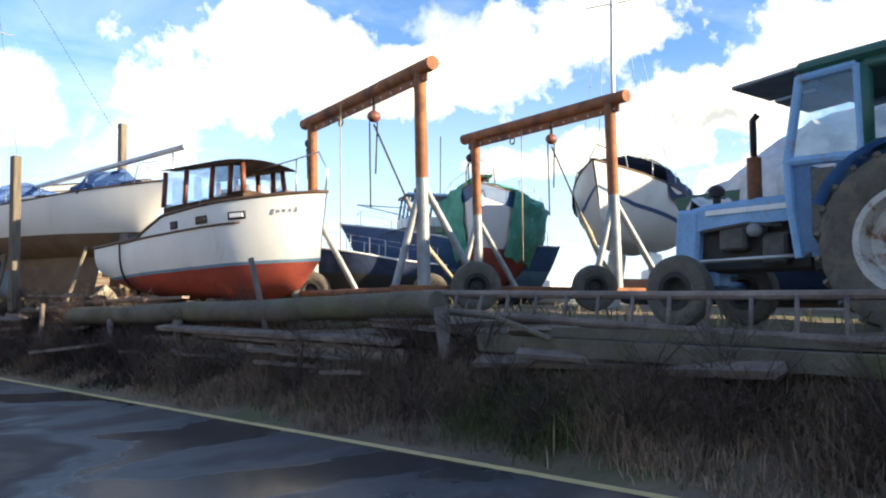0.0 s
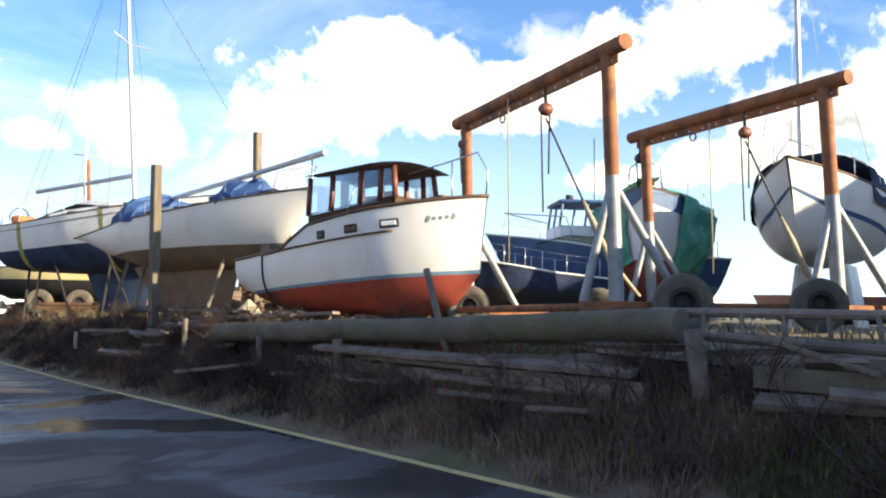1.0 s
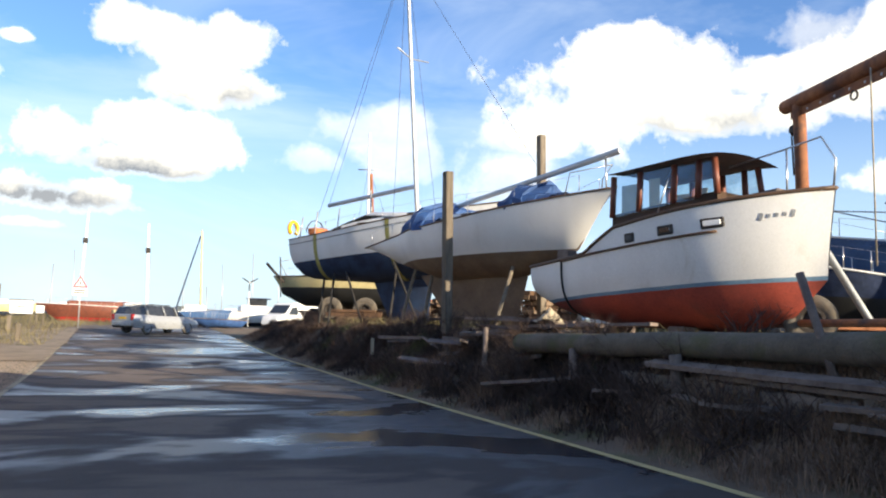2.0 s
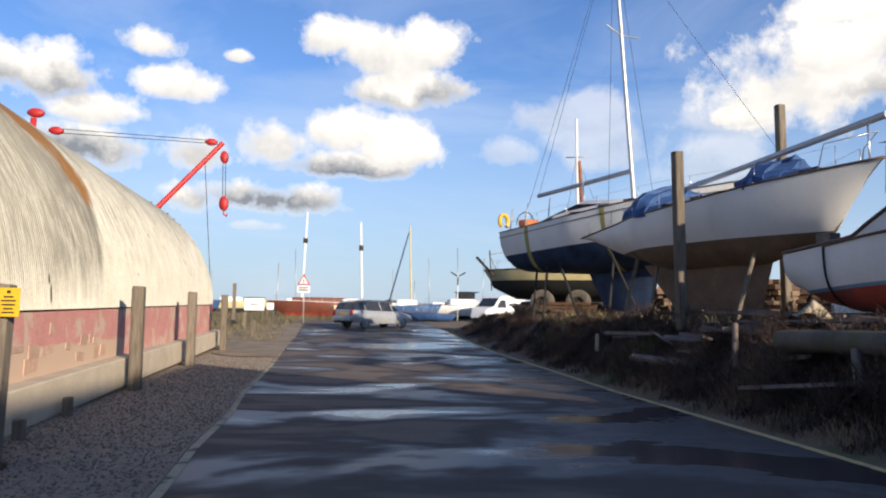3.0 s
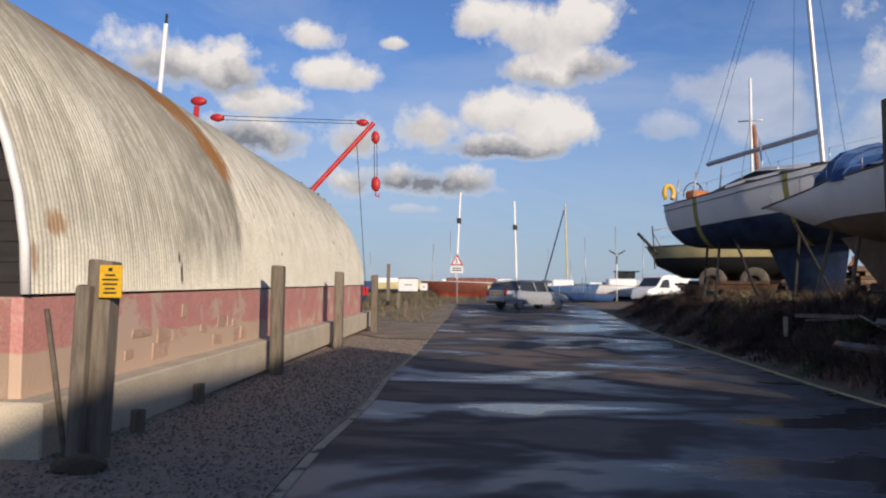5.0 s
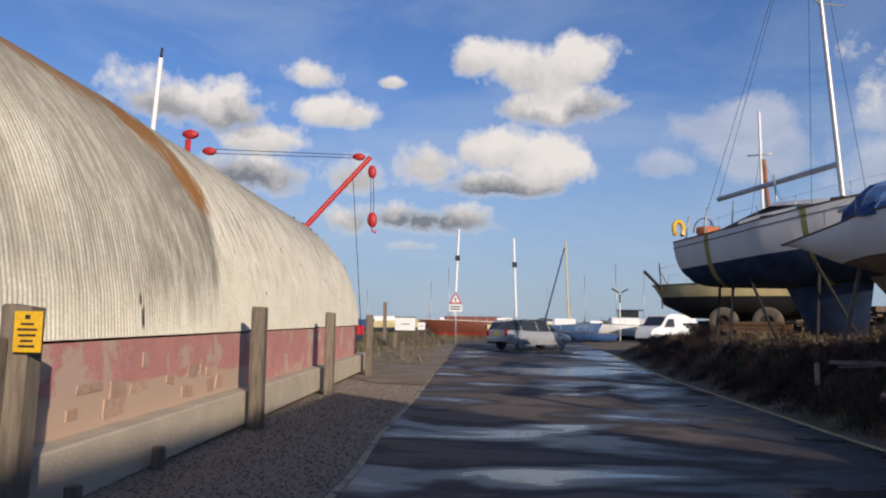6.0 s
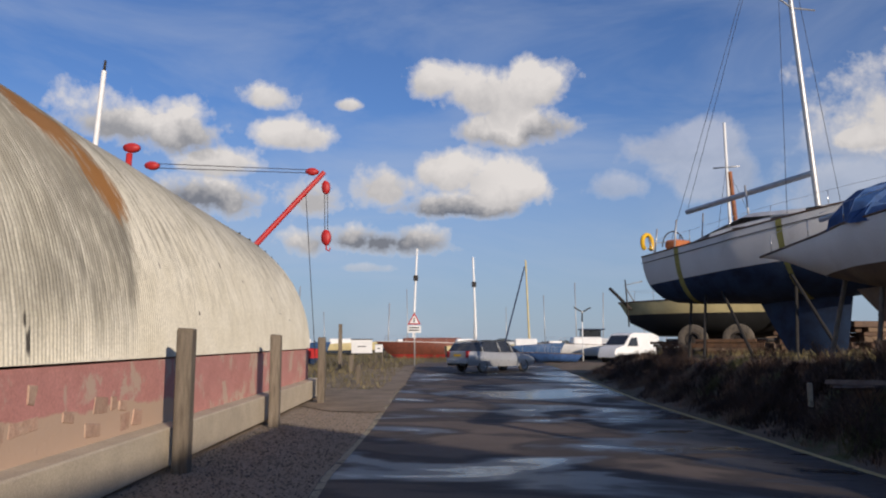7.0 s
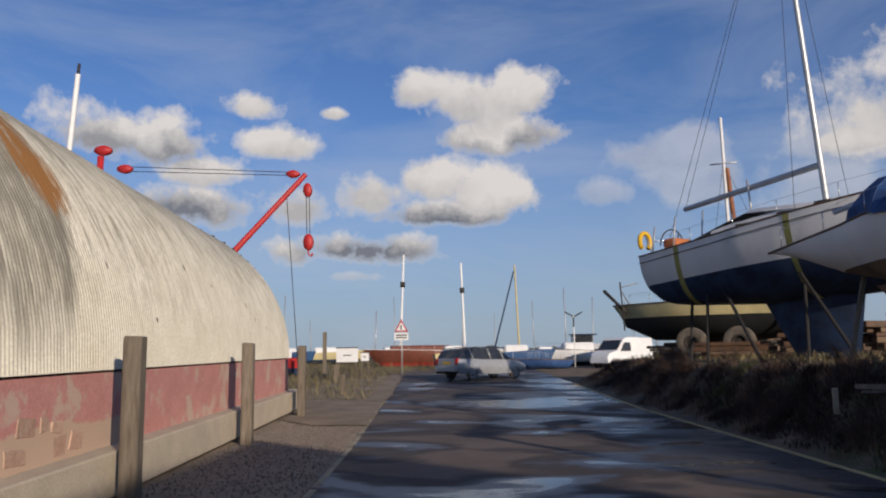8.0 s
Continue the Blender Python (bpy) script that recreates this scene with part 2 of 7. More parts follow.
M = dict(
    dirt=surface("earth", (0.105, 0.075, 0.05), (0.06, 0.045, 0.032), 1.4, 0.95, bump=0.5, fine=35, coords="Object"),
    marsh=surface("marsh", (0.14, 0.115, 0.055), (0.08, 0.08, 0.035), 0.25, 0.95, bump=0.4, fine=12),
    wood=surface("weathered_wood", (0.2, 0.165, 0.125), (0.11, 0.088, 0.066), 3, 0.85, bump=0.4, fine=40, stretch=(6, 6, 0.7), island=0.35),
    oldwood=surface("grey_driftwood", (0.2, 0.155, 0.13), (0.1, 0.075, 0.065), 3, 0.9, bump=0.5, fine=30, stretch=(1, 1, 1), island=0.45),
    log=surface("mossy_log", (0.15, 0.125, 0.095), (0.085, 0.07, 0.055), 2.5, 0.95, bump=0.6, fine=30, stain=(0.09, 0.09, 0.04), stain_at=(0.5, 0.68)),
    concrete=surface("concrete", (0.55, 0.47, 0.35), (0.44, 0.37, 0.28), 1.6, 0.9, bump=0.3, fine=45, stain=(0.32, 0.27, 0.2), stain_at=(0.58, 0.75)),
    white_hull=surface("white_boat_paint", (0.72, 0.71, 0.69), (0.64, 0.625, 0.6), 1.1, 0.42, bump=0.04, fine=130, stain=(0.46, 0.4, 0.32), stain_at=(0.6, 0.85), stain_scale=2.2, stretch=(1, 1, 0.35)),
    red_hull=surface("red_antifouling", (0.36, 0.06, 0.035), (0.22, 0.04, 0.03), 2.2, 0.75, bump=0.2, fine=30, stain=(0.13, 0.045, 0.035), stain_at=(0.55, 0.75)),
    tan_hull=surface("tan_antifouling", (0.2, 0.135, 0.085), (0.12, 0.08, 0.055), 1.5, 0.85, bump=0.25, fine=25),
    blue_hull=surface("navy_antifouling", (0.022, 0.05, 0.11), (0.012, 0.02, 0.045), 2, 0.7, bump=0.15, fine=25),
    blue_paint=surface("blue_boat_paint", (0.045, 0.11, 0.24), (0.03, 0.07, 0.16), 2, 0.45, bump=0.05, fine=25),
    blue_pale=surface("pale_blue_antifouling", (0.16, 0.27, 0.36), (0.1, 0.18, 0.27), 2, 0.6, bump=0.1, fine=25),
    trim=surface("varnished_trim", (0.12, 0.065, 0.035), (0.07, 0.04, 0.025), 5, 0.55, bump=0.2, fine=50),
    redwood=surface("reddish_wood", (0.2, 0.06, 0.035), (0.12, 0.04, 0.028), 5, 0.5, bump=0.15, fine=50),
    rust=surface("rusty_steel", (0.33, 0.125, 0.05), (0.17, 0.065, 0.035), 3.5, 0.8, bump=0.35, fine=40, stain=(0.09, 0.05, 0.04), stain_at=(0.52, 0.68), stain_scale=2.0),
    steel=surface("galvanised_steel", (0.3, 0.31, 0.32), (0.2, 0.21, 0.22), 4, 0.55, metal=0.35, bump=0.2, fine=40, stain=(0.2, 0.1, 0.06), stain_at=(0.62, 0.74)),
    alu=surface("aluminium_mast", (0.5, 0.5, 0.5), (0.4, 0.4, 0.4), 3, 0.4, metal=0.5, bump=0.03),
    rubber=surface("dusty_rubber", (0.13, 0.11, 0.09), (0.08, 0.07, 0.06), 5, 0.9, bump=0.35, fine=45, stain=(0.19, 0.15, 0.1), stain_at=(0.5, 0.75), stain_scale=4),
    black=surface("dark_iron", (0.022, 0.021, 0.02), (0.04, 0.03, 0.025), 8, 0.7, bump=0.3),
    tblue=surface("chalky_blue_paint", (0.22, 0.41, 0.62), (0.15, 0.31, 0.52), 3, 0.55, bump=0.12, fine=40, stain=(0.26, 0.22, 0.2), stain_at=(0.58, 0.68), stain_scale=4.5),
    tgreen=surface("dark_green_paint", (0.025, 0.11, 0.085), (0.02, 0.08, 0.065), 3, 0.5, bump=0.08),
    cloth_blue=surface("blue_tarpaulin", (0.03, 0.09, 0.24), (0.02, 0.05, 0.14), 4, 0.7, bump=0.4, fine=12),
    cloth_navy=surface("navy_canvas", (0.02, 0.035, 0.085), (0.012, 0.022, 0.05), 4, 0.85, bump=0.4, fine=12),
    cloth_green=surface("green_tarpaulin", (0.1, 0.4, 0.28), (0.06, 0.27, 0.19), 3, 0.7, bump=0.5, fine=9),
    cloth_white=surface("white_sheet", (0.6, 0.6, 0.6), (0.42, 0.42, 0.44), 2.5, 0.6, bump=0.6, fine=6),
    chrome=surface("stainless_steel", (0.6, 0.6, 0.6), (0.5, 0.5, 0.5), 6, 0.3, metal=0.9, bump=0.02),
    red=surface("red_crane_paint", (0.5, 0.03, 0.03), (0.38, 0.025, 0.025), 3, 0.5, bump=0.05),
    yellow=surface("yellow_plastic", (0.7, 0.42, 0.02), (0.6, 0.34, 0.015), 6, 0.5, bump=0.05),
    cream=surface("cream_paint", (0.55, 0.47, 0.24), (0.45, 0.38, 0.2), 2, 0.6, bump=0.1),
    orange=surface("orange_rope", (0.5, 0.17, 0.06), (0.4, 0.13, 0.05), 6, 0.8, bump=0.3),
    rope=surface("pale_rope", (0.42, 0.36, 0.26), (0.3, 0.25, 0.18), 12, 0.9, bump=0.4, fine=80),
    strap=surface("yellow_webbing", (0.4, 0.36, 0.11), (0.3, 0.27, 0.09), 8, 0.85, bump=0.2, fine=80),
    silver=surface("silver_car_paint", (0.36, 0.37, 0.385), (0.32, 0.33, 0.34), 4, 0.3, metal=0.25, bump=0.0),
    white=surface("white_paint", (0.78, 0.78, 0.77), (0.7, 0.7, 0.69), 3, 0.5, bump=0.04),
    dark_glass=surface("dark_glazing", (0.02, 0.022, 0.025), (0.03, 0.032, 0.035), 4, 0.08, bump=0.0, spec=0.8),
    lens_red=surface("red_lamp_lens", (0.45, 0.02, 0.02), (0.4, 0.02, 0.02), 4, 0.2, bump=0.0),
    ink=surface("black_print", (0.015, 0.015, 0.015), (0.02, 0.02, 0.02), 4, 0.6, bump=0.0),
    grass=surface("dry_grass", (0.25, 0.165, 0.115), (0.12, 0.08, 0.06), 0.8, 0.9, bump=0.0, island=0.7, coords="Object"),
    grass_green=surface("green_grass", (0.13, 0.13, 0.055), (0.09, 0.09, 0.04), 0.8, 0.9, bump=0.0, island=0.6),
    boards=surface("black_boarding", (0.03, 0.027, 0.025), (0.018, 0.016, 0.015), 3, 0.8, bump=0.3, stretch=(1, 1, 4)),
    cream_cloth=surface("curtain_cloth", (0.62, 0.56, 0.42), (0.5, 0.44, 0.32), 6, 0.9, bump=0.3),
    greyiron=surface("greasy_iron", (0.09, 0.085, 0.08), (0.05, 0.045, 0.04), 8, 0.6, bump=0.2),
    glass=glass("clear_glazing"),
)


# ---------------------------------------------------------------- mesh helpers
def part(name, bm, material, parent=None, label="", smooth=False):
    me = bpy.data.meshes.new(name)
    bm.normal_update()
    bm.to_mesh(me)
    bm.free()
    if smooth:
        for p in me.polygons:
            p.use_smooth = True
        me.set_sharp_from_angle(angle=radians(40))
    if material is not None:
        for mt in (material if isinstance(material, (list, tuple)) else [material]):
            me.materials.append(mt)
    ob = new(name, me)
    if parent is not None:
        ob.parent = parent
    if label:
        ob["label"] = label
    return ob


def thing(name, label, category, m=None, group="", kind=""):
    e = new(name)
    e.empty_display_size = 0.3
    if m is not None:
        e.matrix_world = m
    return tagged(e, label, category, group, kind)


def box(bm, c, s, m=None, bevel=0.0, mat=0):
    r = bmesh.ops.create_cube(bm, size=1.0)
    vs = r["verts"]
    t = Matrix.Translation(c) @ (m or Matrix()) @ Matrix.Diagonal((*s, 1))
    bmesh.ops.transform(bm, matrix=t, verts=vs)
    fs = list({f for v in vs for f in v.link_faces})
    if bevel:
        es = list({e for v in vs for e in v.link_edges})
        q = bmesh.ops.bevel(bm, geom=es, offset=bevel, segments=1, affect="EDGES", profile=0.5)
        fs = [f for f in q["faces"]] + [f for f in fs if f.is_valid]
    for f in fs:
        if f.is_valid:
            f.material_index = mat
    return bm


def tube(bm, pts, r, seg=10, caps=True, mat=0):
    """A round bar along points; r may be one radius or one per point."""
    pts = [Vector(p) for p in pts]
    rs = r if isinstance(r, (list, tuple)) else [r] * len(pts)
    rings, side = [], None
    for i, p in enumerate(pts):
        d = (pts[min(i + 1, len(pts) - 1)] - pts[max(i - 1, 0)]).normalized()
        if side is None:
            side = d.orthogonal().normalized()
        else:
            side = (side - d * side.dot(d)).normalized()
        up = d.cross(side)
        rings.append([bm.verts.new(p + rs[i] * (math.cos(2 * math.pi * k / seg) * side + math.sin(2 * math.pi * k / seg) * up)) for k in range(seg)])
    for a, b in zip(rings, rings[1:]):
        for k in range(seg):
            f = bm.faces.new((a[k], a[(k + 1) % seg], b[(k + 1) % seg], b[k]))
            f.smooth, f.material_index = True, mat
    if caps:
        for ring in (list(reversed(rings[0])), rings[-1]):
            bm.faces.new(ring).material_index = mat
    return bm


def bar(p0, p1, r, seg=10):
    return tube(bmesh.new(), [p0, p1], r, seg)


def lathe(bm, prof, seg=32, axis="y", mat=0, centre=(0, 0, 0)):
    """Profile of (along, radius) turned about an axis."""
    rings = []
    for a, r in prof:
        ring = []
        for k in range(seg):
            c, s = r * math.cos(2 * math.pi * k / seg), r * math.sin(2 * math.pi * k / seg)
            p = {"y": (c, a, s), "z": (c, s, a), "x": (a, c, s)}[axis]
            ring.append(bm.verts.new(Vector(p) + Vector(centre)))
        rings.append(ring)
    for a, b in zip(rings, rings[1:]):
        for k in range(seg):
            f = bm.faces.new((a[k], a[(k + 1) % seg], b[(k + 1) % seg], b[k]))
            f.smooth, f.material_index = True, mat
    return bm


def sheet(bm, rows, mat=0, smooth=True):
    """A skin over rows of points."""
    vs = [[bm.verts.new(p) for p in row] for row in rows]
    for a, b in zip(vs, vs[1:]):
        for k in range(len(a) - 1):
            try:
                f = bm.faces.new((a[k], a[k + 1], b[k + 1], b[k]))
                f.smooth, f.material_index = smooth, mat
            except ValueError:
                pass
    return vs


def interp(x, xs, ys):
    return float(np.interp(x, xs, ys))


# ---------------------------------------------------------------- the road's lines and the ground
EDGE_Y = [-40, 0, 5, 8, 11, 14, 17, 20, 25, 30, 35, 40, 45, 60]
EDGE_X = [11.5, 6.93, 6.36, 6.01, 5.66, 5.31, 4.95, 4.59, 3.99, 3.38, 2.75, 2.11, 1.46, -0.5]
LEFT_Y = [-40, 0, 11.9, 13.9, 16.8, 19.8, 21.9, 25.9, 35, 40, 60]
LEFT_X = [6.0, 0.4, -1.42, -1.78, -2.16, -2.72, -3.0, -3.54, -4.95, -5.5, -8.4]


def edge_x(y):
    return interp(y, EDGE_Y, EDGE_X)


def left_x(y):
    return interp(y, LEFT_Y, LEFT_X)


YARD = 1.25
BANK_END = 45.5


def rise(y):
    """The lane climbs a little towards the marsh."""
    return interp(y, [21, 34, 46, 60, 80, 500, 2500], [0.0, 0.14, 0.52, 0.92, 1.3, 4.4, 12.0])


def yard_z(y):
    return interp(y, [6, 11, 30, 46], [YARD - 0.18, YARD, 1.45, 1.5])


def ground_z(x, y):
    """The road and the marsh lie low; the yard stands on a bank beside the road."""
    d = min(x - edge_x(min(y, BANK_END)), (BANK_END + 1.0 + 0.5 * (x - 2.0) - y) if y > 30 else 99)
    top = max(yard_z(y), rise(y))
    bank = rise(y) + (top - rise(y)) * interp(d, [0.0, 0.35, 0.9, 1.3, 1.65, 2.2, 3.0], [0.0, 0.03, 0.22, 0.5, 0.82, 0.95, 1.0])
    n = noise.noise(Vector((x * 0.9, y * 0.9, 0))) * 0.05 + noise.noise(Vector((x * 3, y * 3, 4))) * 0.025
    onroad = left_x(y) - 0.3 < x < edge_x(y) + 0.2 and y < 62
    left = x < left_x(y) + 0.2
    n *= 0.0 if onroad else (0.35 if left and y < 36 else 1.0)
    if d <= 0.0:
        return rise(y) + n - (0.03 if onroad or (left and y < 37) else 0.0)
    return bank + n * interp(d, [0, 0.6], [0, 1])


def grid_axis(fine0, fine1, step, reach):
    a = list(np.arange(fine0, fine1, step))
    s, lo, hi = step, fine0, fine1
    while hi < reach:
        a.append(hi); hi += s; s *= 1.35
    s = step
    while lo > -reach:
        s *= 1.35; lo -= s; a.append(lo)
    return sorted(a)


def make_ground():
    xs, ys = grid_axis(-9, 12, 0.3, 2500), grid_axis(0, 48, 0.38, 2500)
    bm = bmesh.new()
    sheet(bm, [[(x, y, ground_z(x, y)) for x in xs] for y in ys])
    bmesh.ops.recalc_face_normals(bm, faces=bm.faces)
    g = part("ground", bm, ground_material())
    tagged(g, "brown earth and rough marsh grass around the yard", "ground", kind="structure")


def ground_material():
    m = surface("ground_earth", (0.2, 0.14, 0.095), (0.11, 0.08, 0.056), 0.9, 0.95, bump=0.6, fine=22, stain=(0.075, 0.085, 0.03), stain_at=(0.5, 0.62), stain_scale=0.5)
    return m


def strip(name, fx0, fx1, ys, z, material, label, category):
    bm = bmesh.new()
    rows = [[(fx0(y) * (1 - k / 8) + fx1(y) * k / 8, y, z(fx0(y) * (1 - k / 8) + fx1(y) * k / 8, y)) for k in range(9)] for y in ys]
    sheet(bm, rows)
    bmesh.ops.recalc_face_normals(bm, faces=bm.faces)
    return tagged(part(name, bm, material), label, category, kind="structure")


# ---------------------------------------------------------------- large structure
def road_material():
    """Dry brown islands with dark damp rims, a thin film of water between them, and a few standing puddles."""
    m = surface("wet_asphalt", (0.15, 0.113, 0.092), (0.11, 0.084, 0.069), 0.7, 0.85, bump=0.3, fine=55, rough_var=0.06)
    nt = m.node_tree
    p = nt.nodes["Principled BSDF"]
    tc = nod(nt, "ShaderNodeTexCoord")

    def field(scale, turn, size, detail, distort):
        mp = nod(nt, "ShaderNodeMapping", ins={"Scale": (*scale, 1.0), "Rotation": (0, 0, radians(turn))})
        nt.links.new(tc.outputs["Object"], mp.inputs[0])
        n = nod(nt, "ShaderNodeTexNoise", ins={"Scale": size, "Detail": detail, "Roughness": 0.52, "Distortion": distort})
        nt.links.new(mp.outputs[0], n.inputs[0])
        return n.outputs[0]

    islands = field((0.34, 0.5), -28, 0.8, 5.0, 0.5)
    across = field((0.15, 0.62), 12, 0.8, 4.0, 0.5)
    sep = nod(nt, "ShaderNodeSeparateXYZ")
    nt.links.new(tc.outputs["Object"], sep.inputs[0])
    # the camber drains towards the bank
    drain = math_node(nt, "MULTIPLY_ADD", math_node(nt, "MULTIPLY_ADD", sep.outputs[1], 0.13, sep.outputs[0]), 0.014, -0.05)
    wet = math_node(nt, "ADD", math_node(nt, "ADD", math_node(nt, "MULTIPLY", islands, 0.8), math_node(nt, "MULTIPLY", across, 0.24)), drain)
    damp = ramp_node(nt, wet, [(0.44, (0, 0, 0)), (0.475, (1, 1, 1))])
    film = ramp_node(nt, wet, [(0.5, (0, 0, 0)), (0.545, (1, 1, 1))])
    pool = ramp_node(nt, wet, [(0.575, (0, 0, 0)), (0.61, (1, 1, 1))])
    old_rough = p.inputs["Roughness"].links[0].from_socket
    old_col = p.inputs["Base Color"].links[0].from_socket
    rough = mix_node(nt, film, old_rough, (0.42, 0.42, 0.42))
    nt.links.new(mix_node(nt, pool, rough, (0.14, 0.14, 0.14)), p.inputs["Roughness"])
    col = mix_node(nt, damp, old_col, (0.055, 0.043, 0.039))
    nt.links.new(mix_node(nt, film, col, (0.047, 0.047, 0.052)), p.inputs["Base Color"])
    bump = p.inputs["Normal"].links[0].from_node
    nt.links.new(math_node(nt, "MULTIPLY_ADD", film, -0.24, 0.3), bump.inputs["Strength"])
    return m


def make_road():
    ys = list(np.arange(-40, 0, 2.0)) + list(np.arange(0, 44, 0.5)) + list(np.arange(44, 61, 1.0))
    crown = lambda x, y: rise(y) + 0.012
    strip("road", left_x, edge_x, ys, crown, road_material(), "wet patched grey asphalt lane beside the yard", "road")
    paint = surface("worn_yellow_paint", (0.62, 0.46, 0.2), (0.5, 0.38, 0.18), 3, 0.8, bump=0.2, stain=(0.07, 0.06, 0.05), stain_at=(0.6, 0.7), stain_scale=2.5)
    ys = [y for y in ys if -20 < y < 45.5]
    strip("yellow_line", lambda y: edge_x(y) - 0.16, lambda y: edge_x(y) - 0.03, ys, lambda x, y: crown(x, y) + 0.005, paint, "worn yellow edge line painted on the asphalt", "road marking")
    ys = [y for y in ys if y < 38]
    pale = surface("worn_edge_line", (0.42, 0.36, 0.25), (0.3, 0.26, 0.18), 3, 0.85, bump=0.2, stain=(0.08, 0.07, 0.06), stain_at=(0.52, 0.62), stain_scale=2.5)
    strip("edge_line", lambda y: left_x(y) + 0.03, lambda y: left_x(y) + 0.13, ys, lambda x, y: crown(x, y) + 0.005, pale, "worn pale edge line painted on the asphalt", "road marking")
    gravel = surface("gravel", (0.44, 0.35, 0.27), (0.27, 0.21, 0.16), 22, 0.95, bump=1.0, fine=120, rough_var=0.03)
    ys = [y for y in np.arange(-10, 37.1, 0.5)]
    strip("gravel_apron", lambda y: hut_x(y) - 0.2, lambda y: left_x(y) + 0.02, ys, lambda x, y: rise(y) + 0.02 + 0.012 * noise.noise(Vector((x * 2, y * 2, 0))), gravel, "fine grey-brown gravel beside the hut", "gravel")


def make_verge():
    sand = surface("sandy_verge", (0.3, 0.23, 0.165), (0.19, 0.145, 0.1), 1.2, 0.95, bump=0.6, fine=40, stain=(0.12, 0.105, 0.055), stain_at=(0.56, 0.68), stain_scale=0.9)
    edge = lambda y: left_x(y) - interp(y, [29, 34, 42, 50, 54], [1.2, 4.5, 3.6, 2.2, 0.4]) + 0.5 * noise.noise(Vector((0, y * 0.5, 3)))
    strip("verge", edge, lambda y: left_x(y) + 0.1 + 0.18 * noise.noise(Vector((1, y * 0.8, 3))), list(np.arange(29, 54.1, 0.5)), lambda x, y: rise(y) + 0.045 + 0.015 * noise.noise(Vector((x * 2, y * 2, 0))), sand, "bare sandy verge beside the lane", "verge")


HUT_X, HUT_S, HUT_0, HUT_1, HUT_R, HUT_Z = -4.62, -0.15, 12.95, 33.4, 4.3, 1.42


def hut_x(y):
    return HUT_X + HUT_S * (y - 16.25)


def hut_matrix():
    """Local x away from the road side wall, local y along the hut."""
    return Matrix.Translation((hut_x(HUT_0), HUT_0, 0)) @ Matrix.Rotation(math.atan(-HUT_S), 4, "Z") @ Matrix.Rotation(0.0135, 4, "X")


